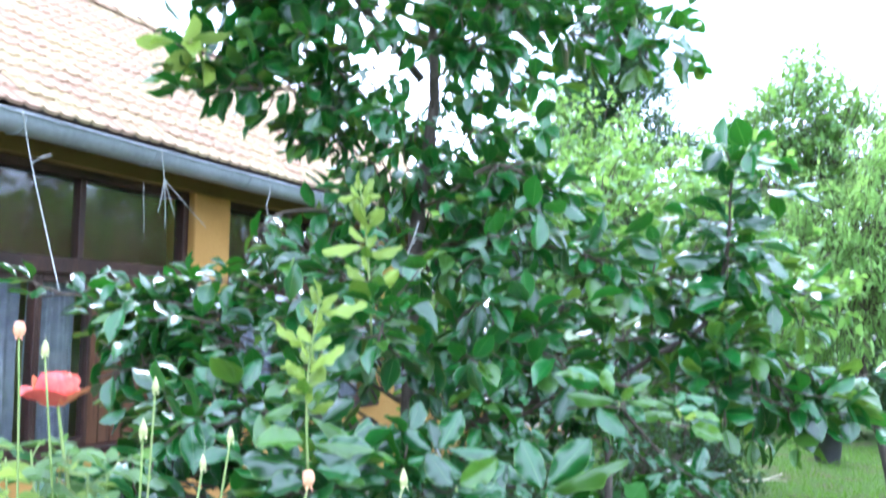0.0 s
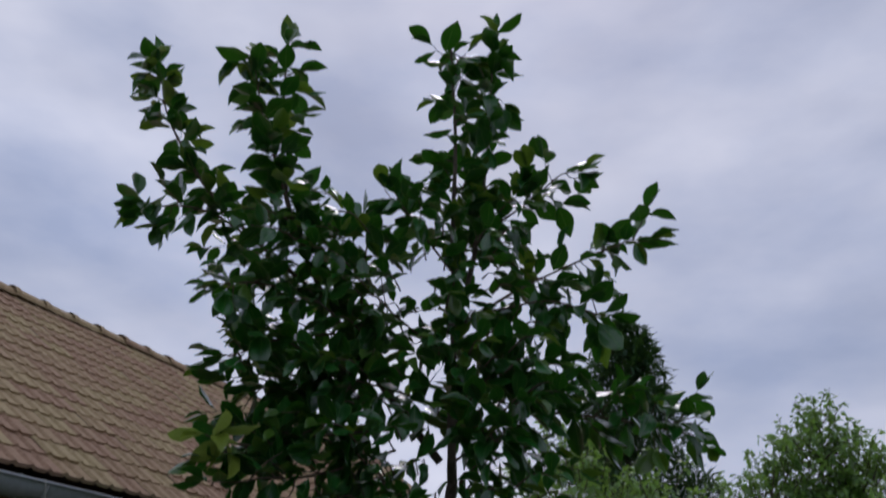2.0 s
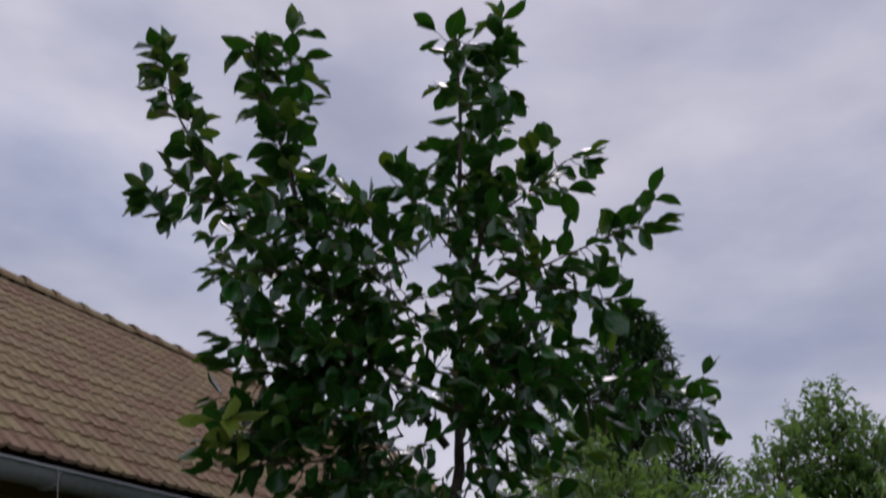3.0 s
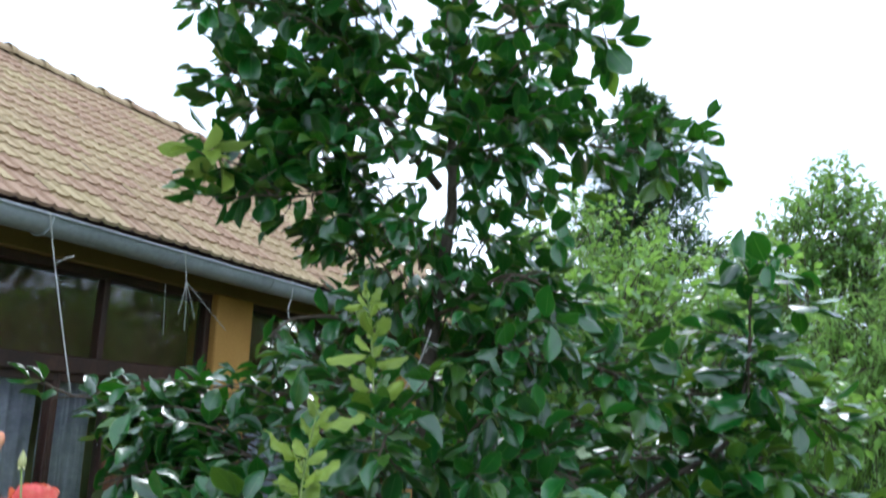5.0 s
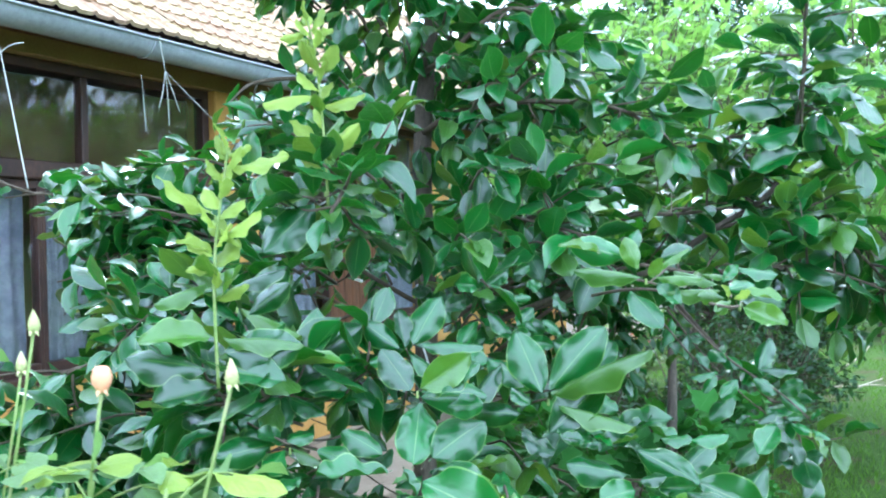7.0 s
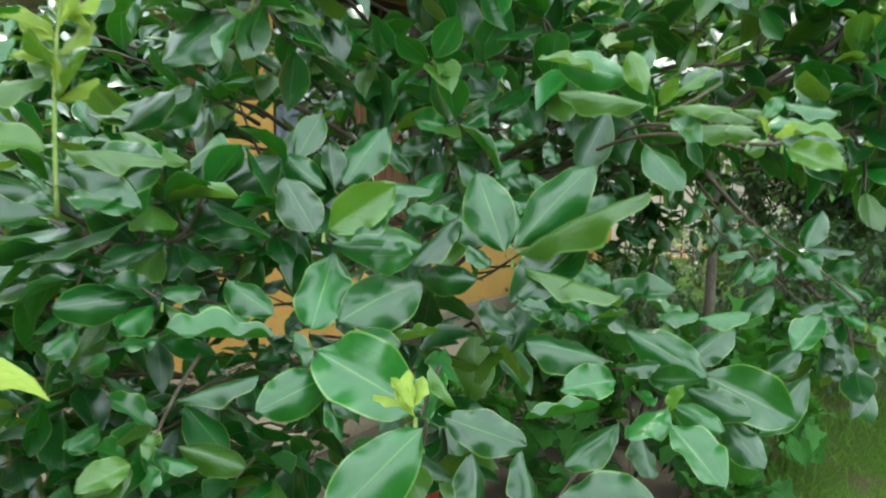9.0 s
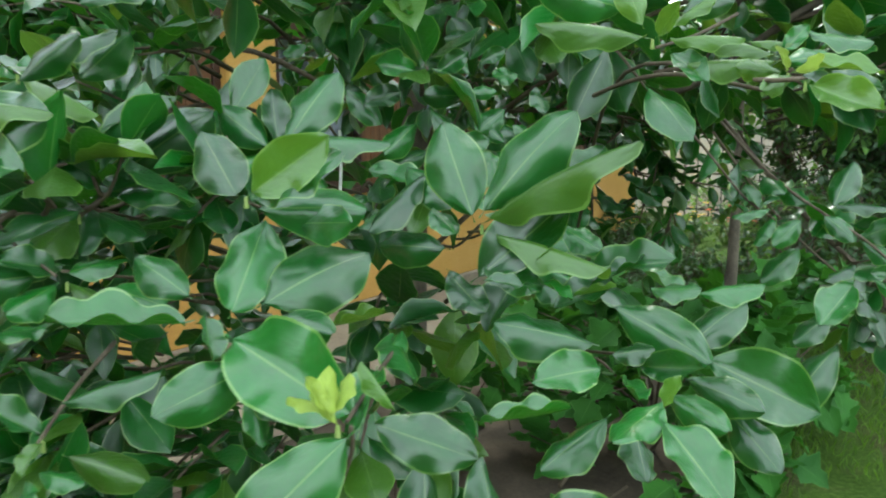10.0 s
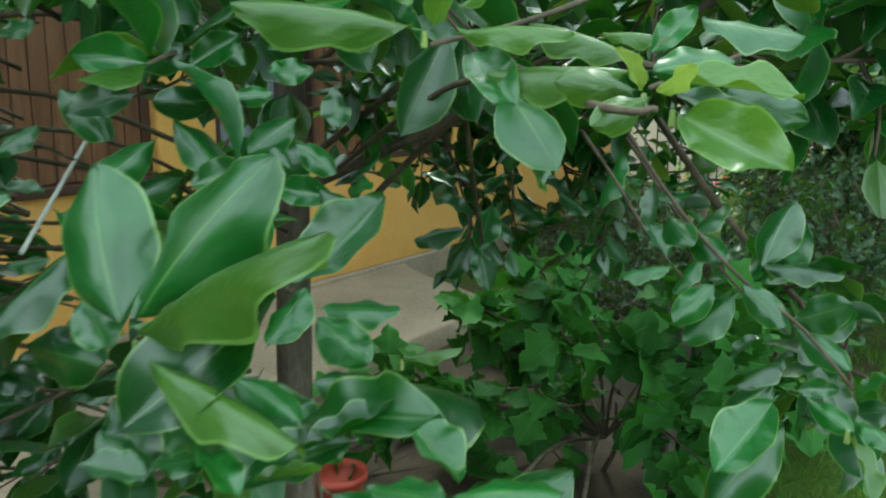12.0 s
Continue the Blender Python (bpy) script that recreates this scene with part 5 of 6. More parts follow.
spray(3, [(-0.502, 1.979, 1.550), (-0.522, 1.947, 1.571), (-0.537, 1.919, 1.586)], [
    ((-0.534, 1.920, 1.586), (-0.574, 1.836, 1.599), -0.36),
])
spray(0, [(-0.782, 0.979, 1.091), (-0.717, 0.886, 1.071), (-0.668, 0.815, 1.044)], [
    ((-0.682, 0.832, 1.043), (-0.707, 0.778, 1.087), -0.17),
    ((-0.655, 0.804, 1.022), (-0.612, 0.823, 1.018), 0.01),
    ((-0.658, 0.796, 1.018), (-0.617, 0.765, 0.996), 0.48),
    ((-0.696, 0.795, 1.016), (-0.688, 0.745, 1.043), -0.62),
    ((-0.666, 0.835, 1.076), (-0.595, 0.893, 1.122), -0.14, 0.8),
    ((-0.762, 0.807, 1.045), (-0.733, 0.750, 1.042), -0.26),
    ((-0.722, 0.740, 0.999), (-0.687, 0.698, 1.004), -0.31),
])
spray(1, [(-0.667, 0.819, 1.034), (-0.667, 0.819, 1.046)], [
    ((-0.667, 0.819, 1.046), (-0.647, 0.784, 1.033), 0.08),
    ((-0.669, 0.839, 1.024), (-0.582, 0.861, 1.018), 0.45),
    ((-0.652, 0.773, 1.027), (-0.653, 0.705, 1.021), -0.64),
])
spray(0, [(-1.011, 0.955, 1.266), (-0.923, 0.937, 1.211), (-0.804, 0.925, 1.177)], [
    ((-0.837, 0.929, 1.174), (-0.844, 0.826, 1.181), -0.92),
    ((-0.865, 0.978, 1.176), (-0.859, 0.902, 1.197), -0.67),
    ((-0.826, 0.823, 1.090), (-0.778, 0.815, 1.118), 1.01),
    ((-0.794, 0.984, 1.155), (-0.714, 0.997, 1.143), 0.57),
    ((-0.908, 0.917, 1.185), (-0.927, 0.893, 1.215), -0.07),
    ((-0.834, 0.832, 1.148), (-0.806, 0.775, 1.136), -0.29),
])
spray(0, [(-1.091, 1.566, 1.136), (-1.000, 1.287, 1.176), (-0.918, 1.034, 1.241)], [
    ((-0.918, 1.034, 1.243), (-0.920, 0.936, 1.293), -1.16),
    ((-0.923, 1.026, 1.252), (-0.991, 1.016, 1.299), 0.21),
    ((-0.899, 1.025, 1.237), (-0.887, 0.923, 1.229), -0.50),
    ((-0.912, 1.044, 1.251), (-0.867, 1.113, 1.273), 0.40),
    ((-0.908, 1.047, 1.233), (-0.827, 1.056, 1.211), 0.04),
])
spray(1, [(-0.902, 1.019, 1.220), (-0.902, 1.019, 1.232)], [
    ((-0.902, 1.019, 1.232), (-0.853, 0.940, 1.212), -0.31),
])
spray(0, [(-1.045, 1.519, 1.070), (-0.937, 1.223, 1.110), (-0.839, 0.953, 1.175)], [
    ((-0.839, 0.953, 1.175), (-0.826, 0.881, 1.203), -0.77),
    ((-0.837, 0.955, 1.171), (-0.811, 1.003, 1.191), 0.33),
    ((-0.822, 0.939, 1.165), (-0.790, 0.867, 1.156), -0.38),
    ((-0.843, 0.949, 1.182), (-0.875, 0.942, 1.214), 0.37),
])
spray(1, [(-0.818, 0.946, 1.153), (-0.818, 0.946, 1.165)], [
    ((-0.818, 0.946, 1.165), (-0.759, 0.958, 1.149), -0.03),
])
spray(0, [(-0.876, 0.834, 1.285), (-0.888, 0.842, 1.385), (-0.899, 0.855, 1.498), (-0.898, 0.870, 1.592), (-0.889, 0.884, 1.692)], [
    ((-0.880, 0.842, 1.345), (-0.754, 0.893, 1.356), 0.78),
    ((-0.886, 0.832, 1.315), (-0.949, 0.724, 1.363), -0.39),
    ((-0.879, 0.832, 1.290), (-0.914, 0.726, 1.272), -0.26),
    ((-0.930, 0.965, 1.394), (-0.864, 0.998, 1.457), 0.83),
    ((-0.874, 0.842, 1.315), (-0.765, 0.864, 1.309), 0.26),
], green=True)
spray(1, [(-0.909, 0.858, 1.454), (-0.909, 0.858, 1.466)], [
    ((-0.909, 0.858, 1.466), (-0.939, 0.761, 1.449), 0.02, 0.55),
    ((-0.887, 0.841, 1.373), (-0.936, 0.728, 1.386), -0.42),
    ((-0.882, 0.844, 1.365), (-0.753, 0.886, 1.390), -0.02, 0.55),
])
spray(2, [(-0.904, 0.865, 1.569), (-0.904, 0.865, 1.581)], [
    ((-0.904, 0.865, 1.581), (-0.954, 0.789, 1.640), -0.11),
    ((-0.895, 0.882, 1.664), (-0.795, 0.922, 1.678), 0.15),
    ((-0.889, 0.884, 1.685), (-0.853, 0.899, 1.702), 0.6),
    ((-0.890, 0.884, 1.681), (-0.893, 0.879, 1.705), 0.33),
    ((-0.905, 0.865, 1.537), (-0.837, 0.895, 1.586), 0.11),
    ((-0.905, 0.865, 1.516), (-0.933, 0.812, 1.540), -0.54),
    ((-0.898, 0.857, 1.498), (-0.910, 0.805, 1.489), -0.41),
    ((-0.897, 0.853, 1.431), (-0.847, 0.859, 1.463), 0.63),
    ((-0.899, 0.852, 1.446), (-0.892, 0.847, 1.462), 1.22),
    ((-0.901, 0.868, 1.560), (-0.862, 0.875, 1.539), 0.17),
])
spray(0, [(-0.947, 1.249, 1.587), (-0.958, 1.259, 1.704), (-0.985, 1.281, 1.852), (-0.995, 1.278, 1.945), (-1.003, 1.265, 2.022)], [
    ((-0.965, 1.235, 1.623), (-1.010, 1.115, 1.519), -0.58),
], green=True)
spray(1, [(-0.950, 1.244, 1.629), (-0.950, 1.244, 1.641)], [
    ((-0.950, 1.244, 1.641), (-1.011, 1.136, 1.663), -0.2, 0.55),
    ((-0.944, 1.249, 1.636), (-0.817, 1.272, 1.609), 0.02, 0.55),
    ((-0.949, 1.256, 1.658), (-0.842, 1.278, 1.660), 0.12, 0.55),
])
spray(2, [(-1.004, 1.271, 1.985), (-1.004, 1.271, 1.997)], [
    ((-1.004, 1.271, 1.997), (-1.038, 1.223, 1.989), -0.65),
    ((-1.004, 1.271, 2.000), (-0.951, 1.284, 1.994), 0.65),
    ((-1.004, 1.268, 2.007), (-1.006, 1.260, 2.031), -0.12),
    ((-0.983, 1.284, 1.902), (-0.987, 1.231, 1.958), -1.58),
    ((-0.983, 1.284, 1.902), (-0.932, 1.271, 1.954), 1.52),
    ((-0.991, 1.276, 1.854), (-1.058, 1.198, 1.866), -0.22),
    ((-0.987, 1.284, 1.829), (-0.901, 1.311, 1.859), 0.24),
    ((-0.978, 1.276, 1.756), (-1.012, 1.209, 1.790), -0.73),
    ((-0.977, 1.274, 1.778), (-0.970, 1.260, 1.819), 0.36),
    ((-0.965, 1.265, 1.715), (-0.893, 1.269, 1.782), 1.16),
    ((-0.959, 1.260, 1.682), (-0.979, 1.206, 1.712), -0.79),
])
spray(0, [(-1.329, 2.690, 1.324), (-1.040, 2.526, 1.160), (-0.944, 2.472, 1.080)], [
    ((-0.954, 2.464, 1.081), (-1.048, 2.398, 1.084), 0),
    ((-0.944, 2.472, 1.067), (-0.975, 2.401, 1.000), 0),
    ((-0.939, 2.475, 1.054), (-0.886, 2.447, 0.961), 0),
    ((-0.933, 2.479, 1.080), (-0.865, 2.487, 1.020), 0),
    ((-0.943, 2.472, 1.106), (-1.016, 2.445, 1.144), 0),
    ((-0.922, 2.487, 1.118), (-0.850, 2.513, 1.081), 0),
    ((-0.911, 2.495, 1.144), (-0.905, 2.434, 1.051), 0),
    ((-0.880, 2.517, 1.155), (-0.805, 2.537, 1.106), 0),
    ((-0.973, 2.451, 1.172), (-1.046, 2.424, 1.210), 0),
    ((-0.828, 2.553, 1.204), (-0.764, 2.566, 1.155), 0),
    ((-0.880, 2.517, 1.206), (-0.907, 2.465, 1.160), 0),
    ((-0.797, 2.575, 1.165), (-0.726, 2.601, 1.127), 0),
])
spray(0, [(-0.453, 2.145, 1.321), (-0.360, 2.149, 1.200), (-0.273, 2.174, 1.100), (-0.205, 2.197, 1.038)], [
    ((-0.262, 2.181, 1.106), (-0.214, 2.280, 1.198), 0),
    ((-0.276, 2.171, 1.096), (-0.330, 2.101, 1.052), 0),
    ((-0.210, 2.218, 1.043), (-0.133, 2.286, 1.060), 0),
    ((-0.202, 2.223, 1.021), (-0.128, 2.239, 0.966), 0),
    ((-0.220, 2.211, 0.959), (-0.271, 2.147, 0.922), 0),
    ((-0.190, 2.232, 0.902), (-0.080, 2.315, 0.905), 0),
    ((-0.203, 2.223, 0.902), (-0.275, 2.095, 0.801), 0),
    ((-0.121, 2.280, 0.842), (-0.070, 2.300, 0.818), 0),
    ((-0.221, 2.210, 1.126), (-0.149, 2.264, 1.129), -0.45),
    ((-0.324, 2.138, 1.143), (-0.281, 2.183, 1.164), -0.48),
    ((-0.349, 2.120, 1.175), (-0.318, 2.184, 1.235), -0.54),
    ((-0.399, 2.085, 1.241), (-0.351, 2.132, 1.259), -0.36),
    ((-0.385, 2.095, 1.266), (-0.356, 2.069, 1.199), -0.79),
    ((-0.320, 2.140, 1.161), (-0.354, 2.089, 1.123), 0.35),
    ((-0.164, 2.250, 0.975), (-0.116, 2.230, 0.899), 0),
    ((-0.246, 2.193, 1.033), (-0.275, 2.150, 1.004), 0.44),
    ((-0.448, 2.051, 1.277), (-0.397, 2.081, 1.267), -0.34),
    ((-0.420, 2.070, 1.310), (-0.446, 2.008, 1.248), 0.75),
])
spray(0, [(-1.131, 1.851, 0.777), (-1.108, 1.683, 0.864), (-1.109, 1.561, 0.945)], [
    ((-1.108, 1.561, 0.954), (-1.190, 1.520, 0.980), 0),
    ((-1.102, 1.566, 0.945), (-1.128, 1.510, 0.895), 0),
    ((-1.089, 1.574, 0.926), (-1.058, 1.640, 0.985), 0),
    ((-1.055, 1.598, 0.906), (-1.065, 1.549, 0.848), 0),
    ((-1.132, 1.544, 0.927), (-1.193, 1.496, 0.922), 0),
    ((-1.035, 1.612, 0.886), (-0.996, 1.672, 0.930), 0),
    ((-1.029, 1.617, 0.877), (-0.961, 1.622, 0.816), 0),
    ((-1.086, 1.577, 0.888), (-1.126, 1.500, 0.825), 0),
    ((-1.147, 1.534, 0.992), (-1.107, 1.589, 1.029), 0.16),
    ((-1.051, 1.601, 0.952), (-1.118, 1.581, 0.992), 0.1),
    ((-0.986, 1.647, 0.866), (-0.907, 1.676, 0.826), 0),
    ((-1.161, 1.524, 0.854), (-1.205, 1.483, 0.841), 0),
    ((-1.128, 1.547, 0.824), (-1.054, 1.573, 0.785), 0),
    ((-0.961, 1.665, 0.921), (-0.905, 1.720, 0.941), 0.01),
])
spray(0, [(-1.408, 2.023, 0.916), (-1.358, 1.813, 0.975), (-1.358, 1.691, 1.027)], [
    ((-1.358, 1.691, 1.027), (-1.441, 1.658, 1.066), 0),
    ((-1.350, 1.696, 1.016), (-1.376, 1.640, 0.963), 0),
    ((-1.310, 1.725, 1.003), (-1.270, 1.785, 1.048), 0),
    ((-1.284, 1.743, 1.003), (-1.294, 1.684, 0.932), 0),
    ((-1.383, 1.674, 1.027), (-1.357, 1.731, 1.082), 0),
    ((-1.226, 1.784, 1.000), (-1.162, 1.791, 0.944), 0),
])
spray(0, [(-0.105, 2.243, 1.801), (-0.094, 2.226, 1.959), (-0.082, 2.232, 2.135)], [
    ((-0.102, 2.222, 1.879), (-0.251, 2.152, 1.897), -0.39),
    ((-0.098, 2.224, 1.815), (-0.232, 2.124, 1.765), -0.28),
    ((-0.095, 2.225, 1.911), (0.033, 2.265, 1.859), 0.31),
    ((-0.094, 2.226, 1.991), (-0.170, 2.233, 2.080), 0),
    ((-0.087, 2.230, 2.007), (0.047, 2.301, 2.006), 0.46),
    ((-0.095, 2.225, 1.799), (0.046, 2.272, 1.748), 0.38),
    ((-0.103, 2.221, 1.751), (-0.218, 2.122, 1.686), -0.37),
    ((-0.094, 2.226, 1.943), (-0.195, 2.191, 1.978), -0.53),
    ((-0.087, 2.230, 2.055), (0.004, 2.306, 2.108), 0.87),
])
spray(1, [(-0.082, 2.232, 2.127), (-0.076, 2.236, 2.215)], [
    ((-0.082, 2.232, 2.135), (-0.145, 2.227, 2.190), 0),
    ((-0.079, 2.234, 2.151), (-0.010, 2.299, 2.205), 0),
    ((-0.079, 2.234, 2.183), (-0.096, 2.263, 2.257), 0),
    ((-0.082, 2.232, 2.103), (-0.165, 2.198, 2.121), -0.6),
    ((-0.076, 2.236, 2.199), (-0.038, 2.284, 2.254), 0),
])


FRUITS = [(-1.02, 1.35, 1.72), (-1.5, 1.7, 1.5), (-1.75, 1.75, 1.25)]


def fruit(at):
    bm = bmesh.new()
    bmesh.ops.create_uvsphere(bm, u_segments=12, v_segments=8, radius=0.017)
    for v in bm.verts:
        v.co.z *= 0.86 - 0.1 * (v.co.z > 0)
    for k in range(4):
        a = k * 1.5708 + 0.3
        o, s = Vector((math.cos(a), math.sin(a), 0)), Vector((-math.sin(a), math.cos(a), 0))
        bm.faces.new([bm.verts.new(q) for q in (Vector((0, 0, 0.014)), o * 0.009 + s * 0.007 + Vector((0, 0, 0.015)), o * 0.017 + Vector((0, 0, 0.013)), o * 0.009 - s * 0.007 + Vector((0, 0, 0.015)))])
    bmesh.ops.translate(bm, vec=at, verts=bm.verts)
    add_tube(twigs, [Vector(at) + Vector((0, 0, 0.012)), Vector(at) + Vector((0.005, 0, 0.045)), Vector(at) + Vector((0.02, 0.02, 0.09))], 0.002, 0.002, 4)
    return bm


for at in FRUITS:
    part("fruit", fruit(at), M_FRUIT, tree, "small unripe green persimmon", smooth=True)

part("twig", twigs, M_TWIG, tree, "thin brown twigs", smooth=True)["kind"] = "stuff"
part("shoot", green_twigs, M_GREENTWIG, tree, "soft green shoots of this year", smooth=True)["kind"] = "stuff"
LEAF_MATS = (M_LEAF, M_FRESH, M_YOUNG, M_PALE)
fine_meshes = {(k, m): leaf_mesh("leaf", S_FINE[k], LEAF_MATS[m]) for k in range(8) for m in range(4)}


def leaf_object(rot, place, mesh, parent):
    ob = new("leaf", mesh)
    ob.parent = parent
    m = Matrix([list(r) for r in rot]).to_4x4()
    m.translation = Vector(place)
    ob.matrix_world = m
    return ob


for rot, place, k, m in fine_leaves:
    leaf_object(rot, place, fine_meshes[k, m], tree)
# of the crown, the leaves round the near sprays are leaves of their own
heart = np.array((-0.5, 1.3, 1.25))
order = sorted(range(len(crown)), key=lambda i: float(np.linalg.norm(crown[i][1] - heart)))
single = set(order[:max(0, 298 - len(fine_leaves))])
for i in single:
    rot, place, k, m = crown[i]
    leaf_object(rot, place, fine_meshes[k, m], tree)
joined_leaves("crown", [c for i, c in enumerate(crown) if i not in single], S_PLAIN, LEAF_MATS, tree, "dense crown of large glossy leaves")


# ---- other trees and shrubs ----
S_SMALL = [leaf_shape(3, 2, 0.5, 0.3, 0.2, 0.0, 0.85, 0.12), leaf_shape(3, 2, 0.42, 0.45, 0.3, 0.0, 0.9, 0.12), leaf_shape(3, 2, 0.56, 0.15, 0.1, 0.0, 0.8, 0.12)]
S_NARROW = [leaf_shape(3, 2, 0.2, 0.3, 0.35, 0.0, 0.9, 0.08), leaf_shape(3, 2, 0.16, 0.4, 0.2, 0.0, 0.9, 0.08)]
S_LOBED = [leaf_shape(10, 4, 0.85, 0.12, 0.15, 0.03, 0.62, 0.16, lobes=0.22), leaf_shape(10, 4, 0.8, 0.2, 0.25, 0.04, 0.6, 0.16, lobes=0.26, phase=1.2)]


def leafy_tree(name, foot, height, lobes, count, size, material, label, category="tree", shapes=S_SMALL, trunk_r=0.05, droop=0.3, clump=0.2, seed=1, bark=None, dense=1.0, fork=0.45):
    """A tree or shrub: tapered trunk, limbs out to each lobe of the crown, and clumps of leaves with gaps."""
    r = random.Random(seed)
    t = tagged(empty(name, foot), label, category)
    t.matrix_world = Matrix()
    bark = bark or M_BARK
    foot = Vector(foot)
    top = Vector(lobes[0][0])
    if trunk_r:
        line = smooth_line([foot - Vector((0, 0, 0.06)), foot.lerp(top, 0.35) + Vector((0.05, 0, 0)), foot.lerp(top, 0.9)], 14)
        part("trunk", add_tube(bmesh.new(), line, trunk_r, trunk_r * 0.4, 9, 0.15, r), bark, t, smooth=True)
    twg = bmesh.new()
    out = []
    total = sum(a * b * c for _, (a, b, c) in lobes)
    for c, (a, b, h) in lobes:
        c = Vector(c)
        if trunk_r:
            start = foot.lerp(top, fork)
            limb_line = smooth_line([start, start.lerp(c, 0.5) + Vector((0, 0, 0.1)), c], 8)
            part("limb", add_tube(bmesh.new(), limb_line, trunk_r * 0.5, 0.008, 6, 0.2, r), bark, t, smooth=True)
        n = max(int(count * a * b * h / total), 1)
        per = 12
        for _ in range(n // per):
            q = unit(r) * r.uniform(0.45, 1.0)
            p = c + Vector((q.x * a, q.y * b, q.z * h))
            if noise.noise(p * 1.9 + Vector((seed, 0, 0))) < -0.28 * dense:
                continue
            way = (q + Vector((0, 0, 0.25)) + unit(r) * 0.5).normalized()
            tip = p + way * clump
            add_tube(twg, smooth_line([p - way * clump * 0.8, p, tip - Vector((0, 0, droop * clump * 0.4))], 4), 0.005, 0.002, 3)
            for k in range(per):
                f = k / per
                at = p.lerp(tip, f * 1.1 - 0.1) - Vector((0, 0, droop * clump * f * f * 0.5)) + unit(r) * size * 0.3
                d = way * 0.4 + unit(r) * 0.9 + Vector((0, 0, -droop))
                out.append((leaf_frame(d, Vector((r.uniform(-0.7, 0.7), r.uniform(-0.7, 0.7), 1)), size * r.uniform(0.65, 1.2)), np.array(at), r.randrange(len(shapes)), 0))
    part("twig", twg, M_TWIG, t)["kind"] = "stuff"
    joined_leaves("crown", out, shapes, (material,), t)
    return t


leafy_tree("fruit_tree", (-1.2, 7.4, 0), 4.2, [((-2.1, 7.17, 2.65), (1.0, 0.9, 1.0)), ((-1.38, 6.96, 2.4), (1.3, 1.1, 1.15)), ((-0.62, 7.27, 1.75), (1.15, 1.0, 1.1)), ((-2.0, 7.1, 3.1), (0.9, 0.75, 0.9))], 26000, 0.08, M_SMALL,
           "airy garden fruit tree with small green leaves", trunk_r=0.075, seed=3)
leafy_tree("fruit_tree", (1.3, 8.3, 0), 4.3, [((0.06, 7.63, 3.55), (0.4, 0.4, 0.5)), ((-0.32, 7.5, 3.2), (0.45, 0.45, 0.5)), ((0.48, 7.69, 3.3), (0.5, 0.5, 0.5)), ((0.18, 7.76, 3.85), (0.22, 0.25, 0.45)), ((0.1, 7.8, 2.9), (0.5, 0.5, 0.5))], 11000, 0.07, M_SMALL,
           "slender green tree standing beyond the lawn", trunk_r=0.07, seed=5)
leafy_tree("plum_tree", (-0.82, 3.3, 0), 2.8, [((-0.95, 4.1, 2.15), (0.5, 0.45, 0.5)), ((-1.5, 4.2, 2.2), (0.45, 0.45, 0.45)), ((-0.55, 4.05, 1.9), (0.5, 0.45, 0.42)), ((-0.2, 4.4, 2.25), (0.5, 0.45, 0.45)), ((-1.1, 4.15, 1.75), (0.45, 0.4, 0.32)), ((-0.1, 4.3, 1.8), (0.45, 0.45, 0.38)), ((-1.7, 4.2, 1.85), (0.4, 0.4, 0.35))], 7500, 0.085, M_SMALL,
           "young plum tree with a slender dark trunk and glossy leaves", trunk_r=0.03, seed=4, fork=0.7)
leafy_tree("fruit_tree", (3.7, 7.2, 0), 5.5, [((3.7, 7.2, 3.4), (1.5, 1.4, 1.5)), ((2.7, 6.3, 2.9), (1.2, 1.1, 1.3)), ((4.6, 8.4, 3.2), (1.4, 1.3, 1.5)), ((3.6, 7.0, 1.8), (1.4, 1.3, 1.0)), ((3.3, 9.3, 3.3), (1.5, 1.4, 1.7)), ((4.4, 10.8, 3.4), (1.5, 1.5, 1.7))], 10000, 0.15, M_DARKLEAF,
           "broad garden tree mirrored in the veranda glass", trunk_r=0.1, seed=6)
leafy_tree("light_green_tree", (0.75, 6.9, 0), 4, [((0.22, 6.74, 2.38), (0.38, 0.5, 0.45)), ((0.54, 6.54, 2.26), (0.5, 0.5, 0.5)), ((0.37, 6.47, 1.91), (0.45, 0.45, 0.45)), ((0.69, 6.87, 2.79), (0.4, 0.5, 0.4))], 12000, 0.10, M_WILLOW,
           "feathery light green tree with narrow leaves", shapes=S_NARROW, trunk_r=0.04, droop=0.8, clump=0.32, seed=8)
leafy_tree("dark_shrub", (-0.4, 13.7, 0), 1.8, [((-0.4, 13.7, 1.0), (1.0, 0.8, 1.0)), ((-1.3, 13.9, 0.95), (0.8, 0.6, 0.95)), ((0.3, 14.2, 1.2), (1.0, 0.8, 1.2))], 8000, 0.11, M_DARKLEAF,
           "dense dark green shrub at the lawn's edge", "shrub", trunk_r=0.03, seed=11)
leafy_tree("dark_shrub", (1.6, 13.4, 0), 1.9, [((1.6, 13.4, 1.0), (1.0, 0.9, 1.0)), ((0.6, 13.7, 1.1), (1.0, 0.8, 1.1)), ((2.7, 13.5, 1.1), (1.0, 0.9, 1.1))], 9000, 0.11, M_DARKLEAF,
           "dense dark shrub closing the far end of the lawn", "shrub", trunk_r=0.03, seed=12)
leafy_tree("dark_shrub", (-1.6, 6.6, 0), 1.4, [((-1.6, 6.6, 0.16), (0.4, 0.4, 0.14)), ((-0.75, 7.0, 0.9), (0.5, 0.5, 0.6))], 6000, 0.07, M_DARKLEAF,
           "dark green shrub beyond the persimmon tree", "shrub", trunk_r=0.03, seed=13)
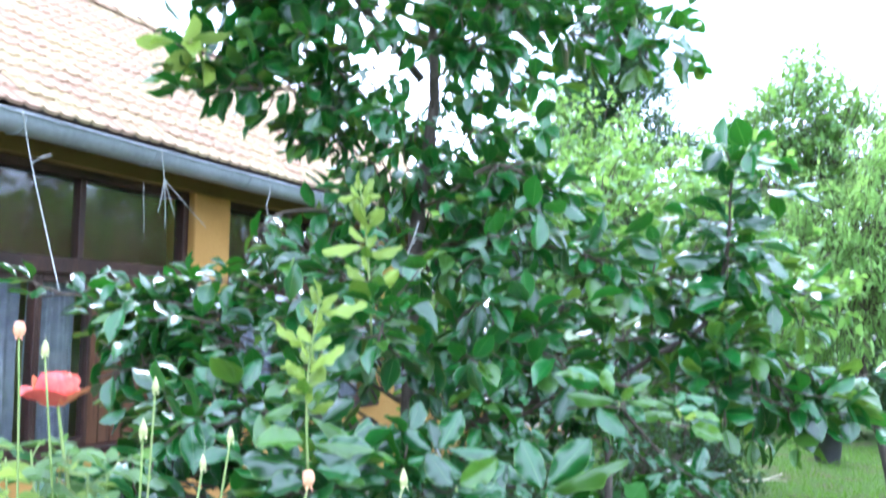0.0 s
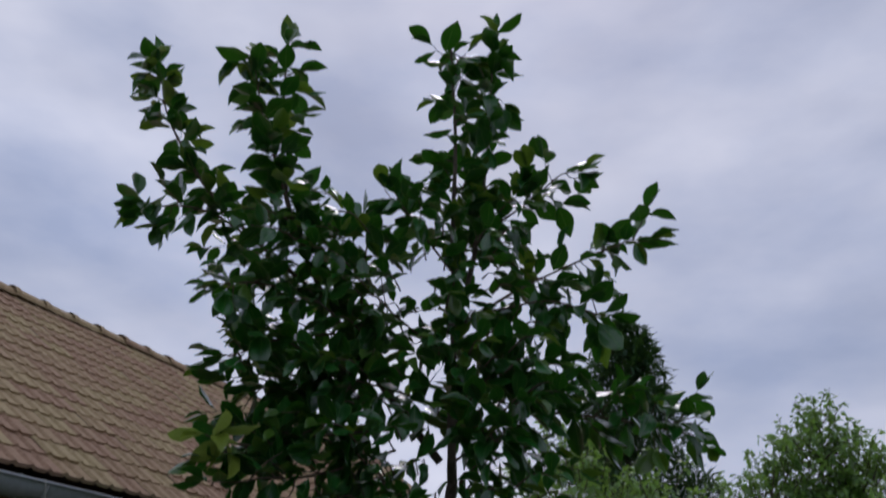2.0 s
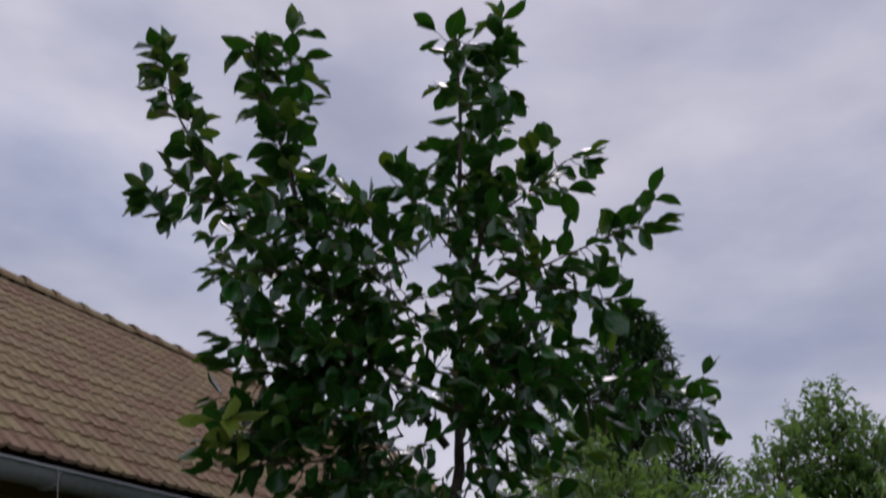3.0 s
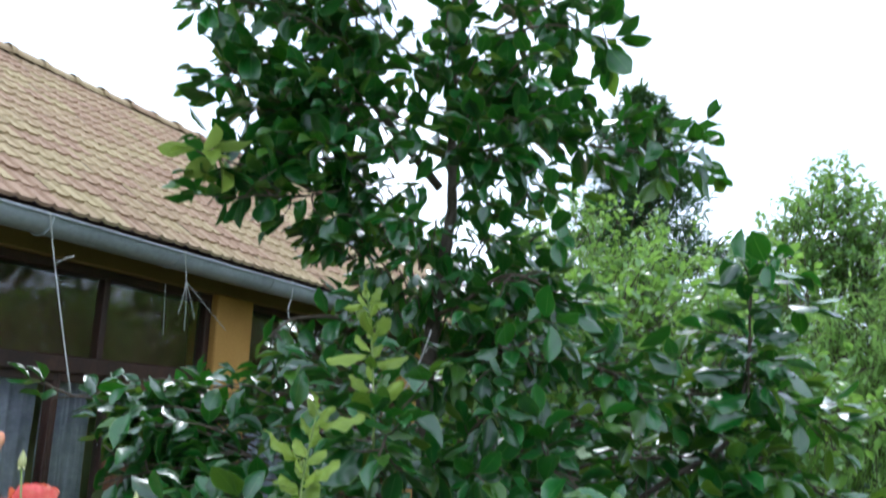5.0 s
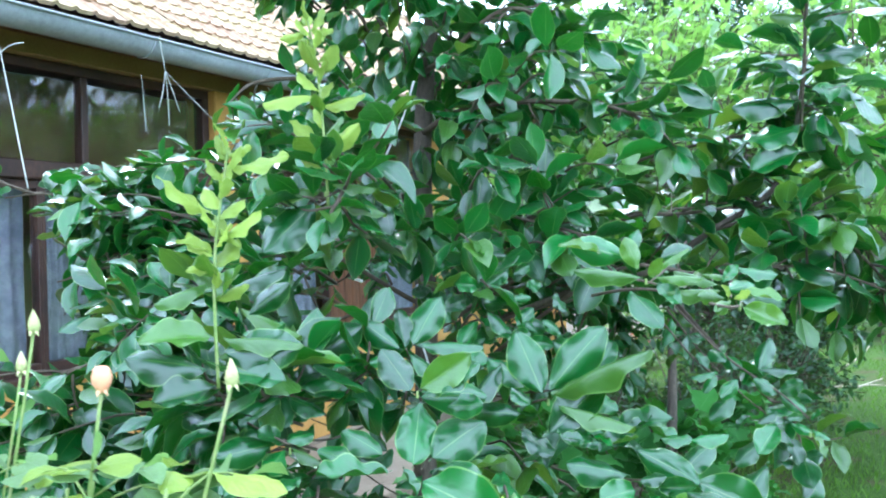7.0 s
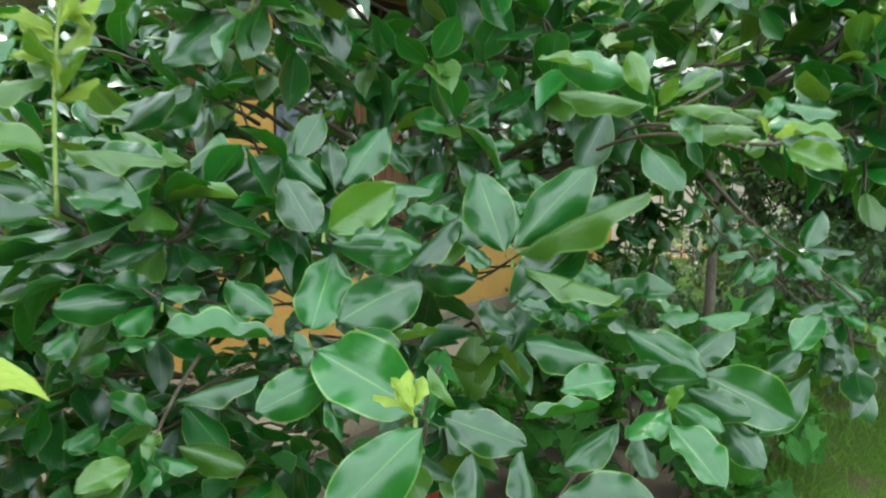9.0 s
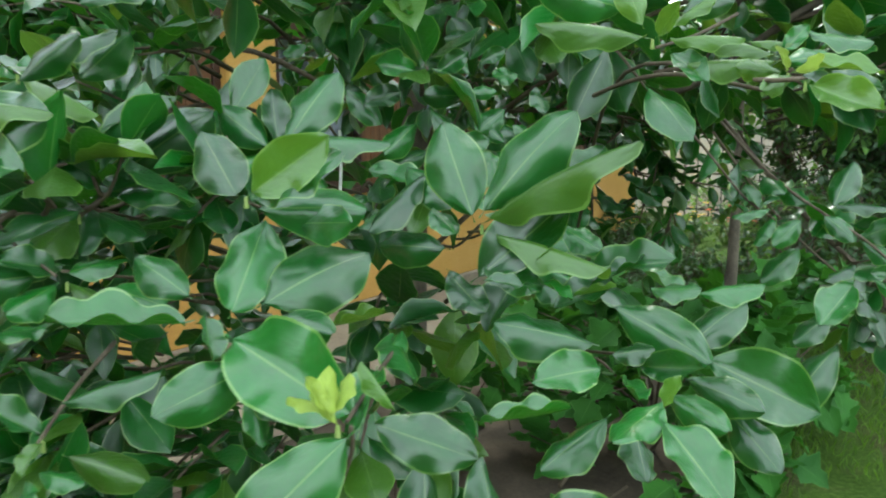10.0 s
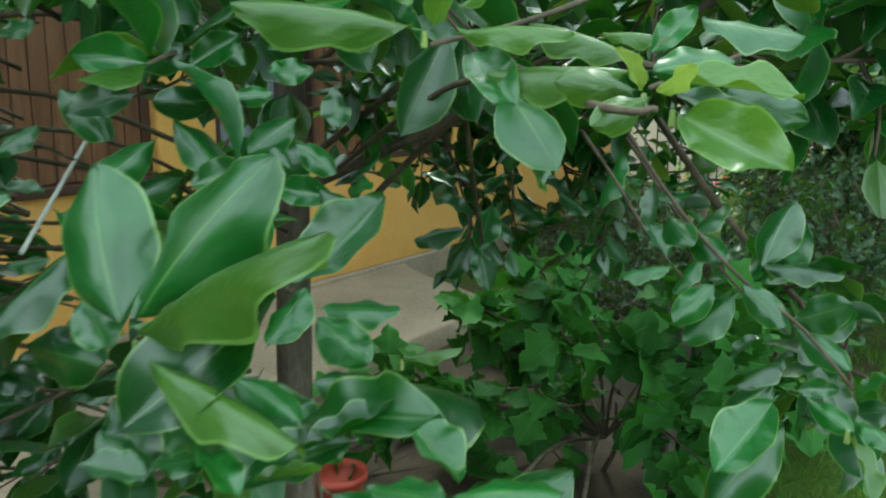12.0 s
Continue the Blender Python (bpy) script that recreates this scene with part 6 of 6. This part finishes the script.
leafy_tree("dark_shrub", (-1.15, 6.9, 0), 2.2, [((-1.15, 6.8, 1.0), (0.4, 0.5, 0.95)), ((-0.75, 7.0, 1.4), (0.45, 0.5, 0.65)), ((-0.3, 7.3, 1.55), (0.5, 0.5, 0.7)), ((-0.9, 6.9, 1.9), (0.5, 0.5, 0.6))], 11000, 0.07, M_DARKLEAF,
           "tall dense dark green bush by the lawn", "shrub", trunk_r=0.03, seed=16)
leafy_tree("dark_shrub", (-0.95, 5.3, 0), 0.9, [((-1.0, 5.1, 0.5), (0.5, 0.45, 0.4)), ((-0.75, 5.8, 0.55), (0.45, 0.45, 0.42)), ((-1.45, 5.3, 0.22), (0.4, 0.4, 0.2))], 4600, 0.065, M_DARKLEAF,
           "low dark green shrub between lawn and wall", "shrub", trunk_r=0.02, seed=14)
leafy_tree("dark_shrub", (-2.3, 5.9, 0), 0.7, [((-2.2, 5.7, 0.15), (0.35, 0.5, 0.14)), ((-2.1, 6.6, 0.15), (0.4, 0.5, 0.13)), ((-1.8, 5.0, 0.2), (0.4, 0.4, 0.19))], 3200, 0.06, M_DARKLEAF,
           "low dark green plants along the house wall", "shrub", trunk_r=0.015, seed=15)
leafy_tree("lobed_leaf_bush", (-1.15, 3.6, 0), 0.7, [((-1.0, 3.45, 0.38), (0.5, 0.4, 0.3)), ((-1.3, 3.9, 0.4), (0.5, 0.4, 0.3)), ((-0.75, 3.8, 0.35), (0.38, 0.38, 0.28)), ((-1.0, 4.3, 0.4), (0.4, 0.35, 0.3)), ((-1.6, 3.35, 0.26), (0.4, 0.35, 0.22)), ((-1.75, 3.9, 0.28), (0.4, 0.4, 0.22)), ((-1.9, 4.6, 0.24), (0.4, 0.5, 0.2)), ((-1.85, 3.1, 0.2), (0.35, 0.35, 0.16)), ((-1.43, 3.52, 0.18), (0.4, 0.35, 0.16)), ((-1.16, 3.68, 0.2), (0.4, 0.35, 0.18)), ((-1.11, 2.78, 0.16), (0.35, 0.3, 0.14)), ((-0.90, 2.98, 0.18), (0.35, 0.3, 0.16))], 1500, 0.15, M_LOBED,
           "low bush with broad lobed green leaves", "bush", shapes=S_LOBED, trunk_r=0.012, droop=0.3, clump=0.16, seed=17, bark=M_TWIG)


def conifer(foot, height, radius, label, seed):
    r = random.Random(seed)
    t = tagged(empty("conifer", foot), label, "conifer")
    t.matrix_world = Matrix()
    foot = Vector(foot)
    part("trunk", add_tube(bmesh.new(), smooth_line([foot - Vector((0, 0, 0.05)), foot + Vector((0, 0, height * 0.5)), foot + Vector((0, 0, height))], 12), 0.045, 0.006, 8, 0.1, r), M_BARK, t, smooth=True)
    twg, out = bmesh.new(), []
    z = height * 0.37
    while z < height * 0.985:
        f = z / height
        long = radius * (1 - f) ** 0.75 * r.uniform(0.75, 1.1) + 0.06
        for _ in range(11):
            a = r.uniform(0, 6.283)
            d = Vector((math.cos(a), math.sin(a), 0.25 + 0.5 * f))
            p = foot + Vector((0, 0, z + r.uniform(-0.04, 0.04)))
            line = smooth_line([p, p + d * long * 0.55, p + d * long - Vector((0, 0, 0.12 * long))], 6)
            add_tube(twg, line, 0.007, 0.002, 3)
            for k in range(int(12 + long * 65)):
                u = r.uniform(0.15, 1.0) * 4.99
                q = line[int(u)].lerp(line[int(u) + 1], u % 1) + unit(r) * 0.03
                out.append((leaf_frame(d * 0.7 + unit(r) * 0.8, Vector((0, 0, 1)), r.uniform(0.10, 0.19)), np.array(q), r.randrange(2), 0))
        z += 0.12
    part("branch", twg, M_TWIG, t)["kind"] = "stuff"
    joined_leaves("needle_cover", out, S_NARROW, (M_NEEDLE,), t)
    return t


conifer((-2.08, 9.56, 0), 6.0, 1.7, "dark green conifer behind the fruit trees", 21)


def hedge_row():
    r = random.Random(31)
    out = []
    for _ in range(9000):
        x = r.uniform(-9, 12)
        y = 17 + 1.6 * noise.noise(Vector((x * 0.35, 0, 0))) + r.uniform(-0.7, 0.7)
        top = 2.6 + 1.3 * noise.noise(Vector((x * 0.5, 5, 0)))
        z = top * (1 - r.random() ** 1.7)
        out.append((leaf_frame(unit(r), Vector((r.uniform(-1, 1), -0.6, 1)), r.uniform(0.16, 0.3)), np.array((x, y, z)), r.randrange(3), 0))
    ob = joined_leaves("hedge", out, S_SMALL, (M_DARKLEAF,))
    return tagged(ob, "far hedge of mixed green bushes", "hedge", kind="stuff")


hedge_row()


# ---- rose bush ----
rose_bush = tagged(empty("rose_bush", (-0.85, 0.32, 0)), "rose bush with salmon bloom, pale buds and fresh leaves", "rose bush")
rose_bush.matrix_world = Matrix()
rr = random.Random(41)
rose_leaves = []


def bud_on(top, open_tip):
    """A pointed closed bud, or a plump one whose petals begin to part."""
    bm = bmesh.new()
    prof = [(0.0, -0.005), (0.006, 0.0), (0.0095, 0.006), (0.0105, 0.013), (0.0092, 0.020), (0.006, 0.0235), (0.0, 0.0245)] if open_tip else [(0.0, -0.004), (0.005, 0.0), (0.0068, 0.006), (0.0062, 0.012), (0.0032, 0.020), (0.0, 0.027)]
    rings = []
    for i, (rad, z) in enumerate(prof):
        rings.append([bm.verts.new(Vector(top) + Vector((rad * (1 + 0.1 * math.sin(k * 2.1)) * math.cos(k * 0.6283 + i * 0.2), rad * (1 + 0.1 * math.sin(k * 2.1)) * math.sin(k * 0.6283 + i * 0.2), z))) for k in range(10)])
    for a, b in zip(rings, rings[1:]):
        for k in range(10):
            bm.faces.new((a[k], a[(k + 1) % 10], b[(k + 1) % 10], b[k]))
    for k in range(5):
        a = k * 1.2566
        o = Vector((math.cos(a), math.sin(a), 0))
        s = Vector((-math.sin(a), math.cos(a), 0))
        vs = [bm.verts.new(Vector(top) + v) for v in (o * 0.005 - s * 0.003, o * 0.005 + s * 0.003, o * 0.009 + Vector((0, 0, 0.004 if k % 2 else -0.007)))]
        bm.faces.new(vs)
    return part("bud", bm, M_BUDTIP if open_tip else M_BUD, rose_bush, "pale bud showing peach petals" if open_tip else "closed green bud", smooth=True)


def rose_leaflets(p, way, size):
    line = smooth_line([p, p + way * size * 0.9 + Vector((0, 0, 0.01)), p + way * size * 1.7 - Vector((0, 0, 0.02))], 5)
    add_tube(rose_stems, line, 0.0016, 0.001, 4)
    side = way.cross(Vector((0, 0, 1))).normalized()
    for f, s in ((2, 1), (2, -1), (3, 1), (3, -1), (4, 0)):
        d = way * (0.5 if s else 1) + side * s + Vector((0, 0, -0.25))
        turned = leaf_frame(d, Vector((rr.uniform(-0.4, 0.4), rr.uniform(-0.6, 0.2), 1)), size * rr.uniform(0.8, 1.15))
        turned[:, 0] *= 1.2
        rose_leaves.append((turned, np.array(line[f]), rr.randrange(4), 1 if rr.random() < 0.25 else 0))


rose_stems = bmesh.new()
ROSE_AT = (-1.09, 0.32, 1.52)
ROSE_BUDS = [
    ((-0.422, 0.387, 1.391), False, (-0.74, 0.32, 0.0)),
    ((-0.782, 0.426, 1.429), False, (-0.83, 0.32, 0.0)),
    ((-0.577, 0.359, 1.381), True, (-0.78, 0.32, 0.0)),
    ((-1.07, 0.22, 1.61), True, (-0.91, 0.32, 0.0)),
    ((-1.03, 0.24, 1.58), False, (-0.89, 0.32, 0.0)),
    ((-0.781, 0.209, 1.464), False, (-0.84, 0.32, 0.0)),
    ((-0.878, 0.473, 1.368), False, (-0.83, 0.32, 0.0)),
    ((-0.95, 0.42, 1.51), False, (-0.87, 0.32, 0.0)),
]
for top, open_tip, foot in ROSE_BUDS:
    top = Vector(top)
    mid = Vector(foot).lerp(top, 0.6) + Vector((rr.uniform(-0.05, 0.05), rr.uniform(-0.05, 0.05), 0))
    line = smooth_line([foot, mid, top], 14)
    add_tube(rose_stems, line, 0.0036, 0.0017, 6)
    bud_on(top, open_tip)
    for k in (3, 5, 6, 7, 8, 9, 10):
        way = Vector((rr.uniform(-1, 1), rr.uniform(-1, 1), 0.25)).normalized()
        rose_leaflets(line[k], way, rr.uniform(0.045, 0.065))
for _ in range(110):
    p = Vector((rr.uniform(-1.3, -0.46), rr.uniform(0.14, 0.40), 0.85 + 0.44 * rr.random() ** 0.4))
    foot = Vector((-0.85 + (p.x + 0.85) * 0.2, 0.32, 0.0))
    add_tube(rose_stems, smooth_line([foot, foot.lerp(p, 0.5) + unit(rr) * 0.04, p], 8), 0.004, 0.002, 5)
    for _ in range(3):
        rose_leaflets(p - Vector((0, 0, rr.uniform(0, 0.2))), Vector((rr.uniform(-1, 1), rr.uniform(-1, 1), 0.3)).normalized(), rr.uniform(0.045, 0.07))


for _ in range(40):
    p = Vector((rr.uniform(-1.4, -1.0), rr.uniform(0.2, 0.45), 1.1 + 0.29 * rr.random() ** 0.5))
    foot = Vector((-0.98, 0.33, 0.0))
    add_tube(rose_stems, smooth_line([foot, foot.lerp(p, 0.5) + unit(rr) * 0.04, p], 8), 0.004, 0.002, 5)
    for _ in range(3):
        rose_leaflets(p - Vector((0, 0, rr.uniform(0, 0.15))), Vector((rr.uniform(-1, 1), rr.uniform(-1, 1), 0.3)).normalized(), rr.uniform(0.05, 0.075))


def rose_bloom(center, radius):
    """Cupped petals, shell within shell, the outer ones rolled back at the rim."""
    bm = bmesh.new()
    for shell, (n, size, top, flare) in enumerate(((3, 0.70, 0.12, 0.0), (4, 0.78, 0.38, 0.03), (5, 0.88, 0.72, 0.08), (5, 1.0, 1.1, 0.2), (4, 1.12, 1.6, 0.5))):
        for k in range(n):
            mid = k * 6.2832 / n + shell * 0.9 + rr.uniform(-0.15, 0.15)
            wide = 6.2832 / n * 0.62
            rows = []
            for i in range(6):
                v = i / 5
                polar = 2.7 + (top - 2.7) * v
                rows.append([])
                for j in range(5):
                    q = j / 2 - 1
                    az = mid + wide * q * (0.55 + 0.45 * math.sin(v * 2.6))
                    r = radius * size * (1 + flare * v * v * v + 0.04 * q * q * math.sin(v * 9 + k))
                    pol = polar + 0.22 * q * q * v
                    rows[-1].append(bm.verts.new(Vector(center) + Vector((math.sin(pol) * math.cos(az), math.sin(pol) * math.sin(az), math.cos(pol) * 0.95)) * r))
            for x, y in zip(rows, rows[1:]):
                for j in range(4):
                    bm.faces.new((x[j], x[j + 1], y[j + 1], y[j]))
    return part("bloom", bm, M_PETAL, rose_bush, "open salmon pink rose bloom", smooth=True)


rose_bloom(ROSE_AT, 0.036)
add_tube(rose_stems, smooth_line([(-0.95, 0.33, 0.5), (-1.02, 0.34, 1.1), ROSE_AT], 8), 0.005, 0.003, 6)
part("stem", rose_stems, M_GREENTWIG, rose_bush, smooth=True)["kind"] = "stuff"
joined_leaves("foliage", rose_leaves, S_PLAIN, (M_ROSELEAF, M_YOUNG), rose_bush)


# ---- red pot at the tree's foot ----
def pot(center, r, h):
    bm = bmesh.new()
    prof = [(r * 0.72, 0.0), (r * 0.93, h * 0.86), (r * 1.04, h * 0.86), (r * 1.04, h), (r * 0.93, h), (r * 0.88, h * 0.80), (0.001, h * 0.78)]
    rings = [[bm.verts.new(Vector(center) + Vector((q * math.cos(k * 0.2618), q * math.sin(k * 0.2618), z))) for k in range(24)] for q, z in prof]
    for a, c in zip(rings, rings[1:]):
        for k in range(24):
            bm.faces.new((a[k], a[(k + 1) % 24], c[(k + 1) % 24], c[k]))
    return bm


tagged(part("plant_pot", pot((-1.66, 2.78, 0.03), 0.095, 0.15), M_POT, smooth=True), "red plastic plant pot beside the tree's trunk", "pot")


# ---- twine from gutter to branches ----
def twine(points, label, r=0.0028):
    bm = bmesh.new()
    add_tube(bm, smooth_line(points, 6 * len(points)), r, r, 5)
    ob = part("twine", bm, M_STRING, smooth=True)
    return tagged(ob, label, "string", "strings tying the tree")


twine([(-3.028, 1.823, 2.554), (-2.990, 1.854, 2.317), (-2.598, 1.685, 1.749)], "white twine tied from gutter down to a branch")
twine([(-2.990, 1.854, 2.317), (-2.960, 1.878, 2.345), (-2.970, 1.940, 2.370)], "loose knotted end of the white twine")
twine([(-3.028, 2.702, 2.555), (-3.030, 2.735, 2.389)], "white twine looped over the gutter")
twine([(-3.030, 2.735, 2.389), (-3.010, 2.700, 2.290), (-3.000, 2.665, 2.202)], "white twine hanging from the knot at the gutter", 0.0022)
twine([(-3.030, 2.735, 2.389), (-3.010, 2.729, 2.248), (-3.000, 2.723, 2.119)], "white twine hanging from the knot at the gutter", 0.0022)
twine([(-3.030, 2.735, 2.389), (-3.010, 2.764, 2.285), (-3.000, 2.793, 2.194)], "white twine hanging from the knot at the gutter", 0.0022)
twine([(-3.030, 2.735, 2.389), (-3.010, 2.894, 2.269), (-3.000, 3.054, 2.161)], "white twine hanging from the knot at the gutter", 0.0022)
twine([(-3.060, 2.615, 2.357), (-3.060, 2.634, 2.090)], "thin white twine hanging under the eave", 0.0015)
twine([(-1.12, 1.91, 2.00), (-1.15, 1.89, 1.89), (-1.20, 1.86, 1.77)], "white twine tied round a branch")
twine([(-1.22, 1.71, 1.60), (-1.27, 1.67, 1.55), (-1.32, 1.64, 1.50)], "white twine tied round a branch")
twine([(-0.915, 1.533, 1.33), (-0.835, 1.445, 1.285), (-0.759, 1.355, 1.235)], "white twine tied round a branch")
twine([(-1.14, 2.01, 1.94), (-1.17, 2.00, 1.95), (-1.18, 1.99, 1.93)], "white twine tied round a branch")
twine([(-1.68, 1.98, 1.58), (-1.61, 2.03, 1.64), (-1.55, 2.07, 1.68)], "white twine tied round a branch")
twine([(-3.06, 3.74, 2.57), (-3.04, 3.72, 2.46), (-3.02, 3.66, 2.36), (-3.0, 3.68, 2.25)], "white twine tied to the gutter")

# ---- lawn blades ----
def lawn():
    r = random.Random(51)
    out = []
    for _ in range(26000):
        y = 2.3 + 10 * r.random() ** 1.5
        x = r.uniform(-1.6, 1.3) if y < 6 else r.uniform(-2.4, 2.0)
        if (x + 1.75) ** 2 / 1.05 + (y - 3.0) ** 2 / 8.5 < 1 or noise.noise(Vector((x * 1.3, y * 1.3, 0))) < -0.35:
            continue
        d = Vector((r.uniform(-0.6, 0.6), r.uniform(-0.6, 0.6), 1))
        out.append((leaf_frame(d, Vector((r.uniform(-1, 1), r.uniform(-1, 1), 0.3)), r.uniform(0.03, 0.08)), np.array((x, y, -0.015 + 0.03 * noise.noise(Vector((x * 0.6, y * 0.6, 3.1))))), r.randrange(2), 0))
    return tagged(joined_leaves("grass", out, S_BLADE, (M_GRASS,)), "short mown green grass", "grass", kind="stuff")


S_BLADE = [leaf_shape(2, 1, 0.12, 0.2, 0.4, 0.0, 0.6, 0.02), leaf_shape(2, 1, 0.16, 0.2, 0.2, 0.0, 0.6, 0.02)]
lawn()


# ---- cut branches and a pot on the lawn ----
fallen = tagged(empty("cut_branch", (-0.58, 8.71, 0.02)), "thin pale pruned branches lying on the lawn", "branch")
fallen.matrix_world = Matrix()
for line in (((-0.87, 8.74, 0.02), (-0.58, 8.71, 0.02), (-0.29, 8.98, 0.02), (-0.14, 8.99, 0.02)),
             ((-0.58, 10.19, 0.02), (-0.48, 11.16, 0.02), (-0.44, 12.17, 0.02)),
             ((-0.92, 12.31, 0.02), (-0.73, 11.00, 0.02)),
             ((-0.88, 8.88, 0.02), (-0.71, 9.46, 0.02)),
             ((-0.40, 8.76, 0.02), (-0.19, 9.44, 0.02))):
    pts = [Vector(p) + Vector((0, 0, 0.01)) for p in line]
    part("twig", add_tube(bmesh.new(), smooth_line(pts, 8), 0.012, 0.006, 5), M_DRYTWIG, fallen, smooth=True)
tagged(part("plant_pot", pot((0.28, 10.9, -0.01), 0.2, 0.42), M_IRON, smooth=True), "dark plastic pot standing on the lawn", "pot")


# ---- far yard: pale wall, iron fence, flowers ----
tagged(part("yard_wall", box((-6.5, 12.4, -0.1), (-1.9, 12.65, 1.55), 0.01), M_WALLPALE), "pale rendered yard wall behind the fence", "wall", kind="structure")


def iron_fence():
    f = tagged(empty("iron_fence", (-3.0, 11.6, 0)), "dark iron bar fence before the pale wall", "fence")
    f.matrix_world = Matrix()
    for z in (0.15, 1.15):
        part("rail", box((-4.3, 11.59, z), (-2.0, 11.62, z + 0.03), 0.003), M_IRON, f)
    for i in range(15):
        part("bar", add_tube(bmesh.new(), [Vector((-4.25 + i * 0.16, 11.605, -0.05)), Vector((-4.25 + i * 0.16, 11.605, 1.3))], 0.011, 0.009, 6), M_IRON, f)
    return f


iron_fence()


def flower_bed(center, count, material, label, seed):
    r = random.Random(seed)
    t = tagged(empty("flowering_plant", center), label, "flowers")
    t.matrix_world = Matrix()
    stems, heads, lv = bmesh.new(), bmesh.new(), []
    for _ in range(count):
        p = Vector(center) + Vector((r.gauss(0, 0.16), r.gauss(0, 0.12), r.uniform(0.2, 0.42)))
        foot = Vector(center) + (p - Vector(center)) * Vector((0.5, 0.5, 0)).length * 0.3
        foot.z = 0
        add_tube(stems, [foot, foot.lerp(p, 0.5), p], 0.004, 0.002, 4)
        for k in range(8):
            a = k * 0.785
            o = Vector((math.cos(a), math.sin(a), 0.3)) * 0.035
            s = Vector((-math.sin(a), math.cos(a), 0)) * 0.014
            vs = [heads.verts.new(p + v) for v in (Vector((0, 0, 0)), o * 0.7 + s, o, o * 0.7 - s)]
            heads.faces.new(vs)
        for _ in range(7):
            lv.append((leaf_frame(unit(r), Vector((0, 0, 1)), r.uniform(0.05, 0.1)), np.array(foot.lerp(p, r.uniform(0.1, 0.8))), r.randrange(3), 0))
    part("stem", stems, M_GREENTWIG, t)["kind"] = "stuff"
    part("flower_head", heads, material, t)["kind"] = "stuff"
    joined_leaves("foliage", lv, S_SMALL, (M_FRESH,), t)


leafy_tree("dark_shrub", (-2.52, 7.50, 0), 0.5, [((-3.21, 8.46, 0.2), (0.5, 0.6, 0.2)), ((-2.52, 7.50, 0.2), (0.5, 0.6, 0.2)), ((-2.83, 6.98, 0.18), (0.5, 0.6, 0.18))], 6000, 0.06, M_DARKLEAF,
           "low dark green plants beyond the lobed bush", "shrub", trunk_r=0.012, seed=19)
leafy_tree("dark_shrub", (-2.7, 10.9, 0), 0.6, [((-2.3, 10.9, 0.3), (0.5, 0.3, 0.3)), ((-3.0, 10.9, 0.28), (0.5, 0.3, 0.28)), ((-1.7, 10.8, 0.32), (0.5, 0.3, 0.32))], 5000, 0.06, M_SMALL,
           "low green plants before the iron fence", "shrub", trunk_r=0.012, seed=18)
flower_bed((-2.6, 9.6, 0), 16, M_RED, "low red flowers growing before the fence", 61)
flower_bed((-3.0, 9.9, 0), 14, M_YELLOW, "low orange-yellow flowers before the fence", 62)


# ---- roof tiles ----
ROWS_UP, TILE_W = 17, 0.2
EXPOSE = SLOPE_LEN / ROWS_UP


def tile_shape():
    """One clay tile: two shallow rolls and a thick lower edge."""
    prof = [(0.0, 0.008), (0.018, 0.020), (0.04, 0.007), (0.10, 0.005), (0.118, 0.018), (0.14, 0.005), (0.204, 0.008)]
    pts, faces = [], []
    for u, lift in ((0.0, 0.016), (EXPOSE + 0.05, 0.0)):
        for y, z in prof:
            pts.append(slope * u + Vector((0, y, 0)) + slope_up * (z + lift))
    n = len(prof)
    for y, z in prof:
        pts.append(Vector((0, y, 0)) + slope_up * (z - 0.004))
    for k in range(n - 1):
        faces.append((k, k + 1, n + k + 1, n + k))
        faces.append((2 * n + k, 2 * n + k + 1, k + 1, k))
    return [tuple(p) for p in pts], faces


t_pts, t_faces = tile_shape()
tile_mesh = bpy.data.meshes.new("roof_tile")
tile_mesh.from_pydata(t_pts, [], t_faces)
tile_mesh.materials.append(M_TILE)
t_rng = random.Random(71)
rest_v, rest_f = [], []
cols = int((Y1 + 0.2 - Y0) / TILE_W)
for c in range(cols):
    y = Y0 + c * TILE_W
    for r in range(ROWS_UP):
        at = Vector((EAVE_X + 0.04, y, EAVE_Z - 0.01)) + slope * (r * EXPOSE) + Vector((0, t_rng.uniform(-0.004, 0.004), 0)) + slope_up * (t_rng.uniform(0, 0.006) + 0.03 * (1 - r / ROWS_UP))
        if 1.5 < y < 4.9:
            ob = new("roof_tile", tile_mesh)
            ob.parent = roof
            ob.location = at
        else:
            b = len(rest_v)
            rest_v.extend([(p[0] + at.x, p[1] + at.y, p[2] + at.z) for p in t_pts])
            rest_f.extend([tuple(i + b for i in f) for f in t_faces])
me = bpy.data.meshes.new("roof_tiles")
me.from_pydata(rest_v, [], rest_f)
me.materials.append(M_TILE)
rest = new("roof_tiles", me)
rest.parent = roof
rest["kind"] = "stuff"


def ridge_tile():
    bm = bmesh.new()
    rows = []
    for y, r in ((0, 0.105), (0.05, 0.105), (0.055, 0.092), (0.33, 0.085)):
        rows.append([bm.verts.new((r * math.cos(k * math.pi / 8), y, r * math.sin(k * math.pi / 8) * 0.9)) for k in range(9)])
    for a, b in zip(rows, rows[1:]):
        for k in range(8):
            bm.faces.new((a[k], a[k + 1], b[k + 1], b[k]))
    return bm


ridge_mesh = mesh_of(ridge_tile(), "ridge_tile", M_TILE)
for i in range(int((Y1 + 0.2 - Y0) / 0.3)):
    ob = new("ridge_tile", ridge_mesh)
    ob.parent = roof
    ob.location = (RIDGE_X, Y0 + i * 0.3, RIDGE_Z + t_rng.uniform(-0.006, 0.006))
